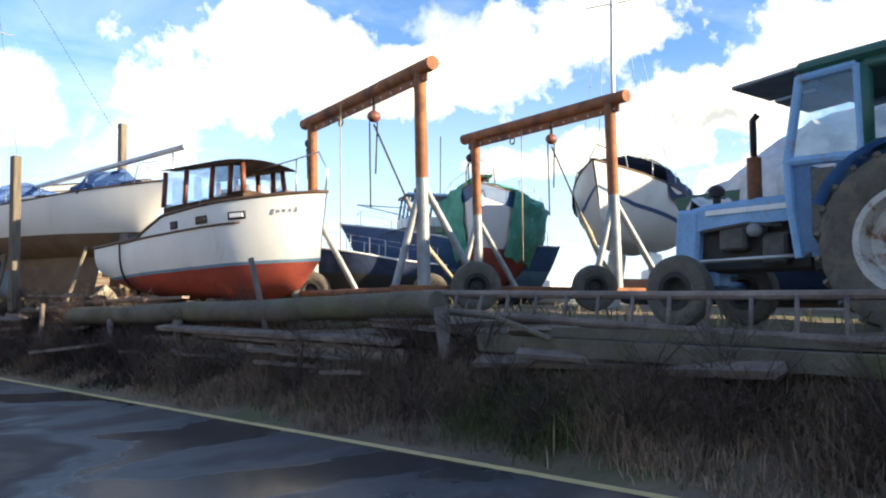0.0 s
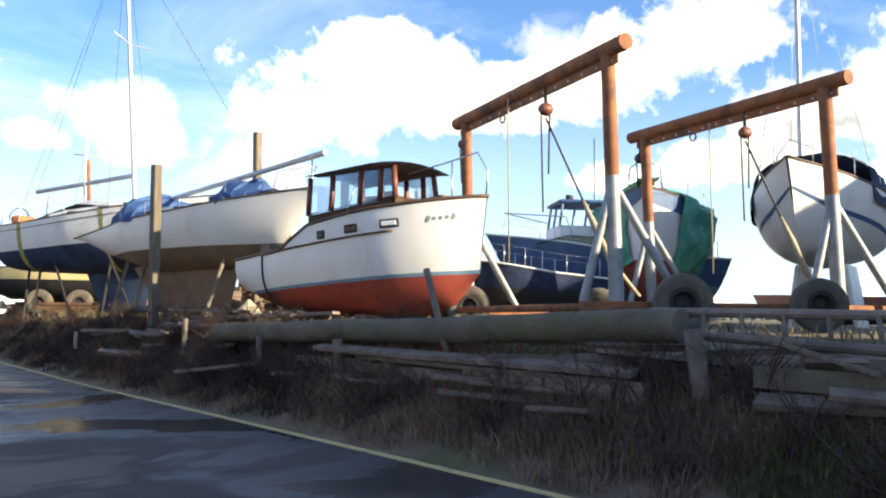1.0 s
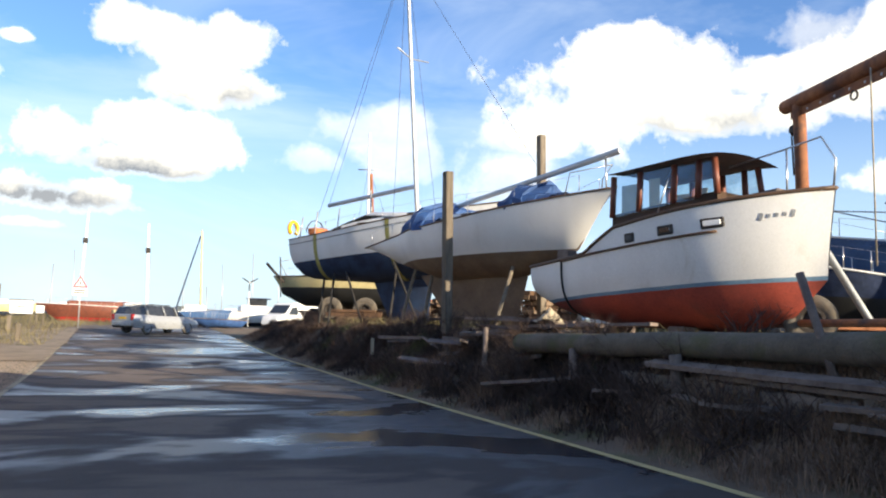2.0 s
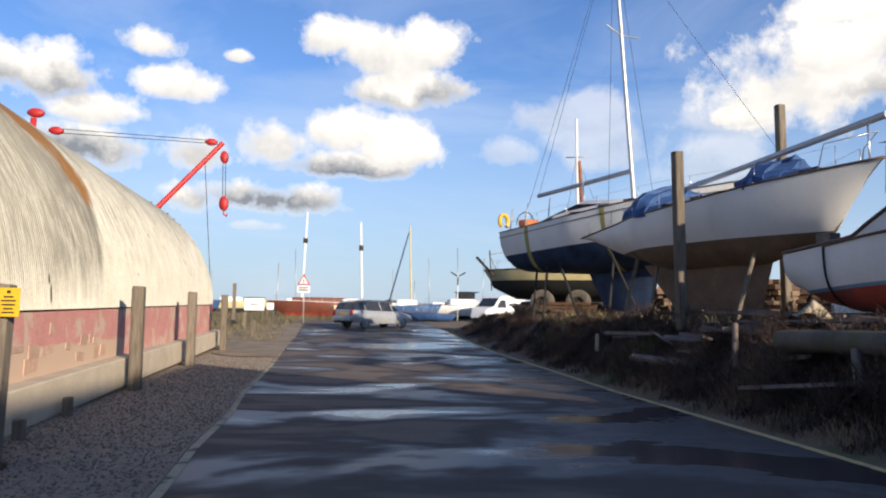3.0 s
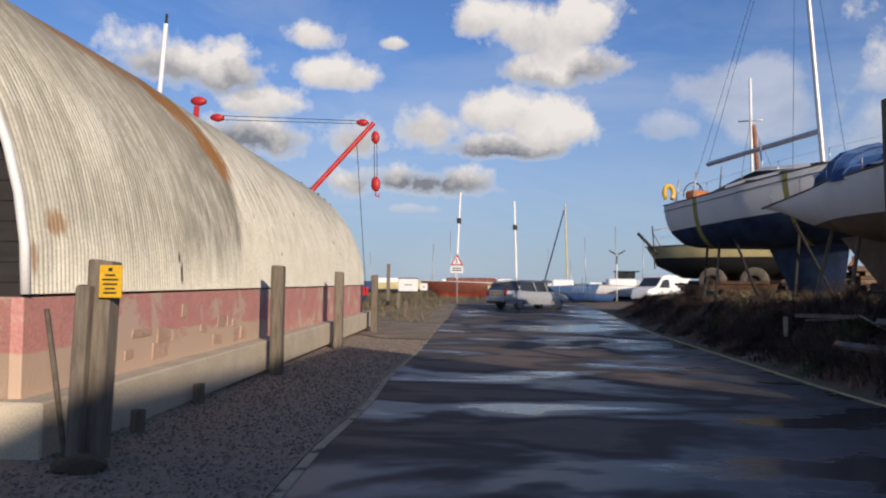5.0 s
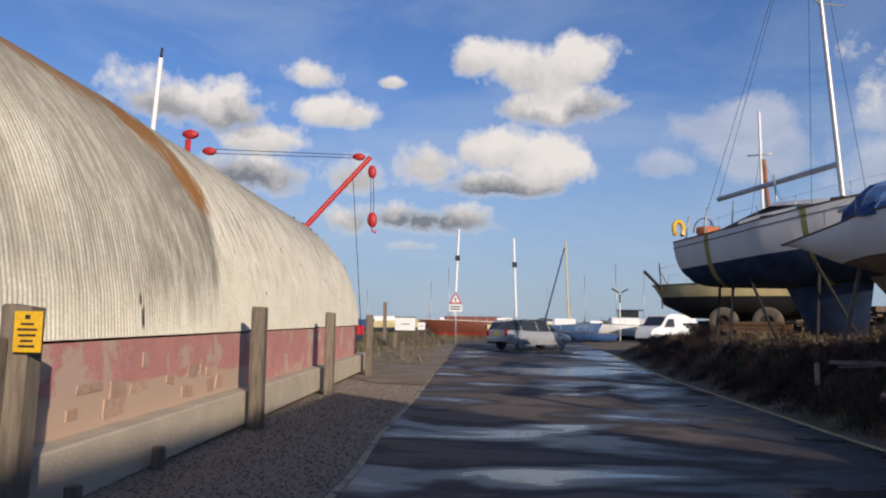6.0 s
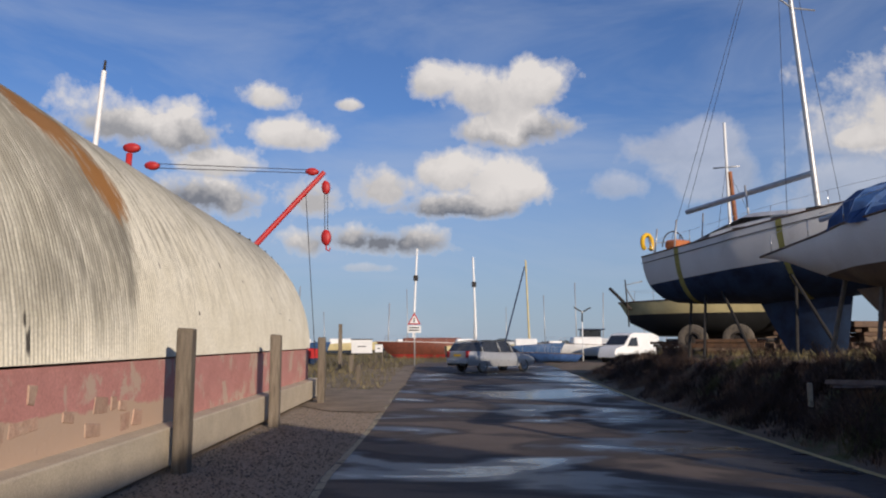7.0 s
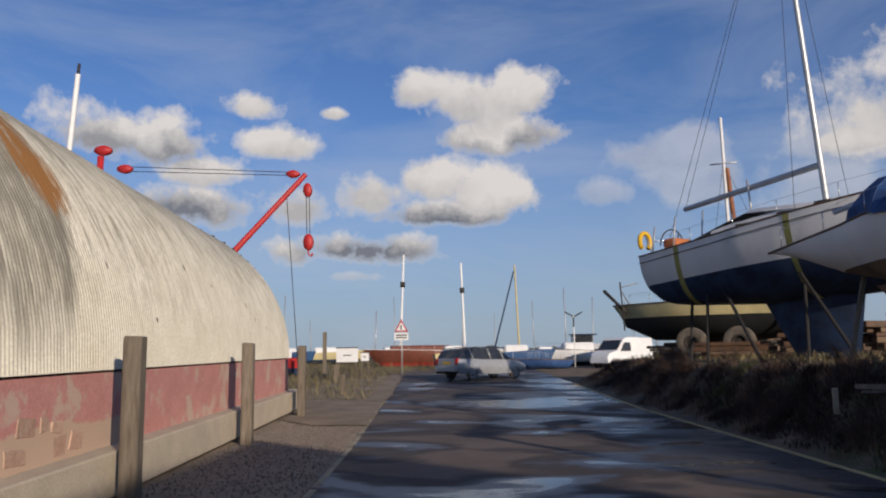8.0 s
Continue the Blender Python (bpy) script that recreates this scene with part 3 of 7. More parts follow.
def corrugated_material():
    m = surface("weathered_corrugated_iron", (0.7, 0.665, 0.56), (0.6, 0.56, 0.45), 1.1, 0.75, bump=0.12, fine=30)
    nt = m.node_tree
    p = nt.nodes["Principled BSDF"]
    tc = nod(nt, "ShaderNodeTexCoord")
    col = p.inputs["Base Color"].links[0].from_socket
    mp = nod(nt, "ShaderNodeMapping", ins={"Scale": (0.45, 5.0, 0.45)})
    nt.links.new(tc.outputs["Object"], mp.inputs[0])
    streak = nod(nt, "ShaderNodeTexNoise", ins={"Scale": 0.9, "Detail": 6.0, "Roughness": 0.65})
    nt.links.new(mp.outputs[0], streak.inputs[0])
    patch = nod(nt, "ShaderNodeTexNoise", ins={"Scale": 0.42, "Detail": 4.0, "Roughness": 0.55, "Distortion": 0.4})
    nt.links.new(tc.outputs["Object"], patch.inputs[0])
    sep = nod(nt, "ShaderNodeSeparateXYZ")
    nt.links.new(tc.outputs["Object"], sep.inputs[0])
    fine = nod(nt, "ShaderNodeTexNoise", ins={"Scale": 3.2, "Detail": 6.0, "Roughness": 0.7})
    nt.links.new(mp.outputs[0], fine.inputs[0])
    y, z = sep.outputs[1], sep.outputs[2]

    def fade(v, a, b):
        """0 at a, 1 at b."""
        return math_node(nt, "MULTIPLY_ADD", v, 1 / (b - a), -a / (b - a), clamp=True)

    def times(*v):
        out = v[0]
        for k in v[1:]:
            out = math_node(nt, "MULTIPLY", out, k)
        return out

    # the older sheets up to a lap seam carry soot and lichen, heaviest beside the seam
    seam = math_node(nt, "ADD", math_node(nt, "MULTIPLY_ADD", z, 0.28, 6.0), math_node(nt, "MULTIPLY_ADD", fine.outputs[0], 0.5, -0.25))
    old = fade(math_node(nt, "SUBTRACT", seam, y), -0.05, 0.25)
    beside = fade(math_node(nt, "SUBTRACT", seam, y), 3.2, 0.5)
    rough_edge = math_node(nt, "MULTIPLY_ADD", streak.outputs[0], 1.6, -0.8)
    zr = math_node(nt, "ADD", z, rough_edge)
    body = times(old, fade(zr, 1.45, 2.2), math_node(nt, "MULTIPLY_ADD", beside, 0.6, 0.55))
    streaks = ramp_node(nt, fine.outputs[0], [(0.36, (0.45, 0.45, 0.45)), (0.58, (1, 1, 1))])
    patches = ramp_node(nt, patch.outputs[0], [(0.38, (0.5, 0.5, 0.5)), (0.56, (1, 1, 1))])
    col = mix_node(nt, times(body, streaks, patches), col, (0.085, 0.08, 0.066))
    # a darker crown, and thin runs down the newer sheets
    crown = times(fade(zr, 3.4, 4.8), streaks, math_node(nt, "MULTIPLY_ADD", old, 0.45, 0.45))
    col = mix_node(nt, crown, col, (0.2, 0.18, 0.13))
    runs = ramp_node(nt, fine.outputs[0], [(0.47, (0, 0, 0)), (0.6, (0.95, 0.95, 0.95))])
    col = mix_node(nt, times(runs, fade(zr, 1.5, 3.6), patches), col, (0.26, 0.24, 0.19))
    # rust along the seam near the crown, and in small blooms low down
    for cy, cz, ry, rz, strength in ((6.7, 3.8, 0.45, 0.45, 1.0), (6.3, 4.5, 0.75, 0.4, 0.95), (4.4, 4.9, 1.6, 0.3, 0.7), (0.55, 2.1, 0.17, 0.12, 0.7), (0.12, 1.75, 0.08, 0.16, 0.6)):
        dy = math_node(nt, "MULTIPLY_ADD", y, 1 / ry, -cy / ry)
        dz = math_node(nt, "MULTIPLY_ADD", z, 1 / rz, -cz / rz)
        rr = math_node(nt, "SQRT", math_node(nt, "ADD", times(dy, dy), times(dz, dz)))
        ru = math_node(nt, "MULTIPLY", math_node(nt, "SUBTRACT", math_node(nt, "MULTIPLY_ADD", fine.outputs[0], 3.0, -0.2), rr), 1.8, clamp=True)
        col = mix_node(nt, math_node(nt, "MULTIPLY", ru, strength), col, (0.25, 0.115, 0.035))
    # small dark holes and scars
    for cy, cz, r in ((15.6, 2.65, 0.12), (16.3, 2.35, 0.1), (7.65, 2.75, 0.12), (3.67, 1.65, 0.16), (3.6, 1.85, 0.1), (9.2, 2.1, 0.07), (13.0, 2.9, 0.06), (11.4, 3.1, 0.07), (17.4, 2.2, 0.1)):
        dy = math_node(nt, "MULTIPLY_ADD", y, 2.2 / r, -cy * 2.2 / r)
        dz = math_node(nt, "MULTIPLY_ADD", z, 1 / r, -cz / r)
        rr = math_node(nt, "SQRT", math_node(nt, "ADD", times(dy, dy), times(dz, dz)))
        hole = math_node(nt, "MULTIPLY", math_node(nt, "SUBTRACT", math_node(nt, "MULTIPLY_ADD", fine.outputs[0], 1.6, 0.0), rr), 2.5, clamp=True)
        col = mix_node(nt, hole, col, (0.05, 0.045, 0.04))
    nt.links.new(col, p.inputs["Base Color"])
    return m


def wall_material():
    m = surface("peeling_pink_render", (0.58, 0.27, 0.235), (0.5, 0.225, 0.195), 2.2, 0.85, bump=0.35, fine=30, stain=(0.52, 0.37, 0.29), stain_at=(0.52, 0.58), stain_scale=1.5)
    nt = m.node_tree
    p = nt.nodes["Principled BSDF"]
    tc = nod(nt, "ShaderNodeTexCoord")
    col = p.inputs["Base Color"].links[0].from_socket
    sep = nod(nt, "ShaderNodeSeparateXYZ")
    nt.links.new(tc.outputs["Object"], sep.inputs[0])
    n = nod(nt, "ShaderNodeTexNoise", ins={"Scale": 1.1, "Detail": 6.0, "Roughness": 0.65, "Distortion": 0.3})
    nt.links.new(tc.outputs["Object"], n.inputs[0])
    # bare stone and mortar low on the near part where the render has fallen
    low = math_node(nt, "MULTIPLY_ADD", sep.outputs[2], -4.2, 4.3, clamp=True)
    near = math_node(nt, "MULTIPLY_ADD", sep.outputs[1], -0.25, 2.6, clamp=True)
    s = math_node(nt, "MULTIPLY", math_node(nt, "MULTIPLY", low, near), math_node(nt, "MULTIPLY_ADD", n.outputs[0], 1.5, 0.1))
    f = ramp_node(nt, s, [(0.42, (0, 0, 0)), (0.52, (1, 1, 1))])
    col = mix_node(nt, f, col, (0.52, 0.37, 0.27))
    nt.links.new(col, p.inputs["Base Color"])
    return m


def make_hut():
    L = HUT_1 - HUT_0
    hut = thing("nissen_hut", "arched hut of weathered white corrugated iron on a pink rendered wall", "hut", hut_matrix())
    bm = bmesh.new()
    pitch, amp = 0.076, 0.016
    ny = int(L / (pitch / 4))
    sag = lambda y: interp(y, [5, 11, 17, L], [1.0, 0.975, 0.94, 0.93])
    th = [math.pi * k / 30 for k in range(0, 31)]
    rows = []
    for j in range(ny + 1):
        y = L * j / ny
        a = amp * math.sin(2 * math.pi * y / pitch)
        wob = 0.03 * noise.noise(Vector((y * 0.5, 0, 0)))
        row = []
        for k, t in enumerate(th):
            r = HUT_R + a + wob * math.sin(t) + 0.02 * noise.noise(Vector((y * 0.35, t * 3, 5)))
            row.append((-HUT_R + 0.04 + r * math.cos(t), y, HUT_Z + sag(y) * r * math.sin(t)))
        rows.append(row)
    sheet(bm, rows)
    roof = part("corrugated_roof", bm, corrugated_material(), hut)
    # edge roll of the sheeting at the near gable
    part("gable_trim", tube(bmesh.new(), [(-HUT_R + 0.04 + (HUT_R + 0.0) * math.cos(t), -0.02, HUT_Z + HUT_R * math.sin(t)) for t in th], 0.045, 8), M["white_hull"], hut)
    for name, y in (("gable_wall", 0.35), ("end_wall", L - 0.2)):
        bm = bmesh.new()
        n = 26
        for i in range(n):
            z0, z1 = HUT_Z - 0.85 + i * 0.19, HUT_Z - 0.85 + (i + 1) * 0.19 + 0.02
            zz = max(0.0, (z0 + z1) / 2 - HUT_Z)
            if zz >= HUT_R - 0.1:
                break
            if name == "end_wall":
                zz /= 0.93
            if zz >= HUT_R - 0.1:
                break
            w = math.sqrt(HUT_R ** 2 - zz ** 2) - 0.06
            box(bm, (-HUT_R + 0.04, y, (z0 + z1) / 2), (2 * w, 0.04, z1 - z0), Matrix.Rotation(radians(-5), 4, "X"))
        part(name, bm, M["boards"], hut, "black horizontal boarding")
    bm = bmesh.new()
    box(bm, (-0.14, L / 2, 0.94), (0.3, L, 0.9), bevel=0.01)
    bmesh.ops.subdivide_edges(bm, edges=[e for e in bm.edges if e.calc_length() > 4], cuts=60, use_grid_fill=True)
    part("side_wall", bm, wall_material(), hut, "pink render peeling from stone")
    bm = bmesh.new()
    box(bm, (-2 * HUT_R + 0.2, L / 2, 0.94), (0.3, L, 0.9))
    box(bm, (-HUT_R, 0.14, 0.94), (2 * HUT_R - 0.2, 0.28, 0.9))
    part("back_wall", bm, wall_material(), hut)
    bm = bmesh.new()
    box(bm, (-HUT_R + 0.1, L / 2 + 0.3, 0.24), (2 * HUT_R + 0.44, L + 1.0, 0.52), bevel=0.02)
    part("concrete_plinth", bm, M["concrete"], hut, "pale concrete footing")
    # stones showing where the render has fallen
    rnd = random.Random(4)
    for course in range(3):
        y = 1.0 + rnd.uniform(0, 0.3)
        while y < (6.4, 7.4, 6.6)[course]:
            w, h = rnd.uniform(0.22, 0.62), rnd.uniform(0.13, 0.23)
            if rnd.random() < (0.45, 0.75, 0.5)[course]:
                bm = bmesh.new()
                box(bm, (-0.024, y + w / 2, 0.66 + course * 0.22 + rnd.uniform(-0.04, 0.04)), (rnd.uniform(0.07, 0.095), w - 0.03, h), Matrix.Rotation(rnd.uniform(-0.1, 0.1), 4, "X"), bevel=0.02)
                for v in bm.verts:
                    k = noise.noise_vector(v.co * 4.5)
                    v.co += Vector((0.006 * k.x, 0.05 * k.y, 0.035 * k.z))
                part("stone", bm, STONE, hut)
            y += w + rnd.uniform(0, 0.12)
    return hut


def make_shade_blocks():
    """Unseen tall blocks added south of the yard to shade lane, gravel and boats."""
    wall = surface("grey_shade_block_side", (0.3, 0.3, 0.29), (0.22, 0.22, 0.21), 1.5, 0.8, bump=0.1)
    roof = surface("dark_shade_block_top", (0.12, 0.12, 0.12), (0.08, 0.08, 0.08), 1.5, 0.8, bump=0.1)
    for corner, u, v, h in (((13.5, -0.9), (2.0, -24.6), (11.7, -9.3), 9.0), ((26.5, 1.0), (1.5, -9.8), (11.0, 1.2), 8.6)):
        c, u, v = Vector((*corner, 0.3)), Vector((*u, 0)), Vector((*v, 0))
        shed = thing("shade_block", "tall plain grey block added out of view to cast shade", "shed")
        for a, d in ((c, u), (c, v), (c + u, v), (c + v, u)):
            bm = bmesh.new()
            mid = a + d / 2 + Vector((0, 0, (h - 0.3) / 2))
            box(bm, mid, (d.length, 0.16, h - 0.3), Matrix.Rotation(math.atan2(d.y, d.x), 4, "Z"))
            part("shade_block_wall", bm, wall, shed)
        bm = bmesh.new()
        q = [c, c + u, c + u + v, c + v]
        sheet(bm, [[q[0] + Vector((0, 0, h - 0.3)), q[3] + Vector((0, 0, h - 0.3))], [q[1] + Vector((0, 0, h - 0.3)), q[2] + Vector((0, 0, h - 0.3))]], smooth=False)
        bmesh.ops.solidify(bm, geom=bm.faces[:], thickness=0.12)
        part("shade_block_roof", bm, roof, shed)


STONE = surface("pale_stone", (0.47, 0.33, 0.24), (0.4, 0.24, 0.175), 3.5, 0.9, bump=0.6, fine=25, island=0.45)


# ---------------------------------------------------------------- boats
def hull_rows(L, B, sheer, keel, stations=28, girth=13, stern_w=0.75, bow_rake=0.35, stern_rake=0.1, full=2.2, bilge=2.4, fore=0.55):
    """Rows of points from stern to bow, each from the port rail under the keel to the starboard rail. Local x forward, z up from the ground."""
    rows = []
    for i in range(stations + 1):
        u = i / stations
        half = B / 2 * (interp(u, [0, 0.35, 0.6], [stern_w, 1.0, 1.0]) if u < fore else max(0.015, 1 - ((u - fore) / (1 - fore)) ** full))
        zs, zk = interp(u, *sheer), interp(u, *keel)
        row = []
        for k in range(girth * 2 + 1):
            s = (k - girth) / girth
            a = abs(s)
            # section: 0 at the keel, 1 at the rail
            yy = half * math.copysign(min(1.0, (1 - (1 - a) ** bilge)), s) if a > 0 else 0.0
            yy *= 1.0 - 0.10 * (1 - a) * (0 if u < fore else 1)
            zz = zk + (zs - zk) * a ** (1.9 - 0.5 * u)
            x = (u - 0.5) * L
            x += bow_rake * max(0, u - 0.75) / 0.25 * ((zz - zk) / max(zs - zk, 0.01)) ** 1.3 - stern_rake * max(0, 0.25 - u) / 0.25 * ((zz - zk) / max(zs - zk, 0.01))
            row.append(Vector((x, yy, zz)))
        rows.append(row)
    return rows


def split_by_line(rows, lines, names, mats, parent, labels=()):
    """The skin cut at heights that rise from stern to bow into bands of paint, one part each."""
    n = len(rows) - 1
    for b in range(len(names)):
        bm = bmesh.new()
        out = []
        for i, row in enumerate(rows):
            u = i / n
            lo = -99 if b == 0 else interp(u, [0, 1], lines[b - 1])
            hi = 99 if b == len(names) - 1 else interp(u, [0, 1], lines[b])
            half = len(row) // 2
            for side in (range(half, -1, -1), range(half, len(row))):
                out.append((side, [row[k] for k in side], lo, hi))
        for off in (0, 1):
            skin = []
            for side, pts, lo, hi in out[off::2]:
                zs = [p.z for p in pts]
                lo2, hi2 = max(lo, zs[0]), min(hi, zs[-1])
                hi2 = max(hi2, lo2 + 0.001)
                line = []
                for k in range(9):
                    z = lo2 + (hi2 - lo2) * k / 8
                    line.append((interp(z, zs, [p.x for p in pts]), interp(z, zs, [p.y for p in pts]), z))
                skin.append(line)
            sheet(bm, skin)
        bmesh.ops.remove_doubles(bm, verts=bm.verts, dist=0.0005)
        # stern closing
        row = rows[0]
        lo = -99 if b == 0 else lines[b - 1][0]
        hi = 99 if b == len(names) - 1 else lines[b][0]
        half = len(row) // 2
        pts = [[row[k] for k in range(half, -1, -1)], [row[k] for k in range(half, len(row))]]
        zs = [p.z for p in pts[0]]
        lo2, hi2 = max(lo, zs[0]), min(hi, zs[-1])
        if hi2 > lo2 + 0.01:
            skin = []
            for k in range(9):
                z = lo2 + (hi2 - lo2) * k / 8
                skin.append([(interp(z, zs, [p.x for p in q]), interp(z, zs, [p.y for p in q]), z) for q in pts])
            sheet(bm, skin, smooth=False)
        bmesh.ops.recalc_face_normals(bm, faces=bm.faces)
        part(names[b], bm, mats[b], parent, labels[b] if labels else "", smooth=True)


def deck_sheet(rows, drop=0.04, camber=0.06):
    bm = bmesh.new()
    skin = []
    for row in rows:
        a, b = row[0], row[-1]
        skin.append([a.lerp(b, k / 8) - Vector((0, 0, drop)) + Vector((0, 0, camber * math.sin(math.pi * k / 8))) for k in range(9)])
    sheet(bm, skin)
    bmesh.ops.recalc_face_normals(bm, faces=bm.faces)
    return bm


def rail_line(rows, side, inset=0.0, lift=0.0, u0=0.0, u1=1.0):
    n = len(rows) - 1
    out = []
    for i in range(int(u0 * n), int(u1 * n) + 1):
        p = rows[i][0 if side < 0 else -1]
        out.append(Vector((p.x, p.y * (1 - inset), p.z + lift)))
    return out


def place(stern, bow):
    """Pose of a hull whose local x runs from stern to bow, at ground height."""
    s, b = Vector(stern), Vector(bow)
    d = (b - s).normalized()
    return Matrix.Translation((*((s + b) / 2), 0)) @ Matrix.Rotation(math.atan2(d.y, d.x), 4, "Z")


def make_cruiser():
    L = 4.5
    boat = thing("cabin_cruiser", "white wooden cabin cruiser with a red bottom and brown wheelhouse", "boat", Matrix.Translation((0, 0, -0.37)) @ place((8.03, 20.15), (10.25, 14.6)) @ Matrix.Diagonal((1.3, 1.37, 1.15, 1)))
    sheer = ([0, 0.26, 0.3, 0.43, 0.6, 1.0], [2.66, 2.77, 2.8, 3.17, 3.3, 3.56])
    rows = hull_rows(L, 1.75, sheer, ([0, 0.1, 0.3, 0.75, 0.9, 1.0], [2.05, 1.83, 1.62, 1.55, 1.75, 2.3]), stations=44, stern_w=0.72, bow_rake=0.12, stern_rake=0.02, bilge=2.6, full=2.4)
    split_by_line(rows, [(1.98, 2.3), (2.03, 2.36)], ["bottom", "boot_stripe", "topside"], [M["red_hull"], M["blue_pale"], M["white_hull"]], boat, ["faded red antifouling", "thin grey-blue stripe", "white painted planking"])
    part("deck", deck_sheet(rows), M["trim"], boat)
    bm = bmesh.new()
    for s in (-1, 1):
        tube(bm, rail_line(rows, s, lift=0.0), 0.03, 6)
    part("rubbing_rail", bm, M["trim"], boat, "dark wooden gunwale")
    bm = bmesh.new()
    for s in (-1, 1):
        n = len(rows) - 1
        pts = []
        for i in range(0, int(0.8 * n)):
            u = i / n
            z = interp(u, [0, 0.8], [2.62, 3.0])
            row = rows[i]
            half = len(row) // 2
            q = [row[k] for k in (range(half, -1, -1) if s < 0 else range(half, len(row)))]
            zs = [p.z for p in q]
            pts.append(Vector((interp(z, zs, [p.x for p in q]), interp(z, zs, [p.y for p in q]) + s * 0.012, z)))
        tube(bm, pts[8:], 0.02, 6)
    part("belting", bm, M["trim"], boat)
    # wheelhouse
    x0, x1, w = -0.56, 1.1, 0.62
    roofz0, roofz1 = 4.06, 4.15
    bm = bmesh.new()
    for s in (-1, 1):
        sheet(bm, [[(x0, s * w, 2.9), (x1, s * (w - 0.12), 3.1)], [(x0, s * w, 3.42), (x1, s * (w - 0.12), 3.62)]], smooth=False)
    sheet(bm, [[(x1, -w + 0.12, 3.1), (x1, w - 0.12, 3.1)], [(x1, -w + 0.12, 3.62), (x1, w - 0.12, 3.62)]], smooth=False)
    sheet(bm, [[(x0, -w, 2.9), (x0, w, 2.9)], [(x0, -w, 3.42), (x0, w, 3.42)]], smooth=False)
    bmesh.ops.solidify(bm, geom=bm.faces[:], thickness=0.03)
    part("wheelhouse_base", bm, M["trim"], boat)
    posts = [(x0, w), (-0.1, w - 0.03), (0.45, w - 0.07), (0.82, w - 0.1), (x1, w - 0.12)]
    for s in (-1, 1):
        for i, (x, y) in enumerate(posts):
            zt = interp(x, [x0, x1], [roofz0, roofz1 - 0.02])
            zb = interp(x, [x0, x1], [3.38, 3.58])
            part("pillar", tube(bmesh.new(), [(x, s * y, zb), (x - 0.06 * (i == 4), s * (y - 0.03), zt)], 0.043, 6), M["redwood"], boat, "reddish wooden pillar")
        for (xa, ya), (xb, yb) in zip(posts, posts[1:]):
            bm = bmesh.new()
            za, zb = interp(xa, [x0, x1], [3.38, 3.58]), interp(xb, [x0, x1], [3.38, 3.58])
            ta, tb = interp(xa, [x0, x1], [roofz0, roofz1]), interp(xb, [x0, x1], [roofz0, roofz1])
            sheet(bm, [[(xa, s * ya, za), (xb, s * yb, zb)], [(xa, s * (ya - 0.03), ta), (xb, s * (yb - 0.03), tb)]], smooth=False)
            bmesh.ops.solidify(bm, geom=bm.faces[:], thickness=0.006)
            g = part("side_window", bm, M["glass"], boat)
            g.visible_shadow = False
    bm = bmesh.new()
    rr = []
    for x in np.linspace(x0 - 0.1, x1 + 0.12, 9):
        z = interp(x, [x0, x1], [roofz0, roofz1]) + 0.03 - 0.12 * max(0, (x - 0.6)) ** 2
        rr.append([(x, y, z + 0.07 * (1 - (y / 0.7) ** 2)) for y in np.linspace(-0.68, 0.68, 9)])
    sheet(bm, rr)
    bmesh.ops.solidify(bm, geom=bm.faces[:], thickness=0.05)
    part("wheelhouse_roof", bm, M["trim"], boat, "brown cambered roof", smooth=True)
    # curtains behind the aft panes
    bm = bmesh.new()
    for s in (-1, 1):
        sheet(bm, [[(x0 + 0.1 + k * 0.05, s * (w - 0.08 + 0.02 * (k % 2)), z) for k in range(8)] for z in (3.35, 3.9)], smooth=True)
        part("curtain", bm, M["cream_cloth"], boat, "pale curtain")
        bm = bmesh.new()
        sheet(bm, [[(0.0 + k * 0.04, s * (w - 0.12 + 0.02 * (k % 2)), z) for k in range(6)] for z in (3.45, 3.95)], smooth=True)
        part("curtain", bm, M["cream_cloth"], boat, "pale curtain")
        bm = bmesh.new()
    bm.free()
    # portholes
    n = len(rows) - 1
    def on_side(x, z, s):
        """A point of the topside and the turn of the planking there."""
        got = []
        for dx in (-0.12, 0.12):
            row = rows[min(range(n + 1), key=lambda k: abs(rows[k][0].x - x - dx))]
            half = len(row) // 2
            q = [row[k] for k in (range(half, -1, -1) if s < 0 else range(half, len(row)))]
            got.append(Vector((interp(z, [p.z for p in q], [p.x for p in q]), interp(z, [p.z for p in q], [p.y for p in q]))))
        d = got[1] - got[0]
        f = (x - got[0].x) / d.x
        return got[0].y + f * d.y, math.atan2(d.y, d.x)

    for x, z, wd, inner in ((-0.02, 2.98, 0.17, "greyiron"), (0.56, 3.05, 0.24, "dark_glass"), (1.18, 3.11, 0.3, "white")):
        for s in (-1, 1):
            y, ang = on_side(x, z, s)
            turn = Matrix.Rotation(ang, 4, "Z") @ Matrix.Rotation(radians(-5), 4, "Y")
            bm = bmesh.new()
            box(bm, (x, y + s * 0.005, z), (wd, 0.03, 0.15), turn, bevel=0.014)
            pt = part("porthole", bm, M["black"], boat, "dark framed porthole")
            bm = bmesh.new()
            box(bm, (x, y + s * 0.016, z), (wd - 0.07, 0.024, 0.085), turn, bevel=0.01)
            part("pane", bm, M[inner], pt)
    # name: plain bars on the bow
    for k in range(5):
        x, z = 1.7 + k * 0.075, 3.17 + 0.012 * k
        y, ang = on_side(x, z, -1)
        bm = bmesh.new()
        box(bm, (x, y - 0.005, z), (0.042, 0.012, 0.05 + 0.045 * (k in (0, 4))), Matrix.Rotation(ang, 4, "Z") @ Matrix.Rotation(radians(12), 4, "Y"))
        part("name_bar", bm, M["steel"], boat)
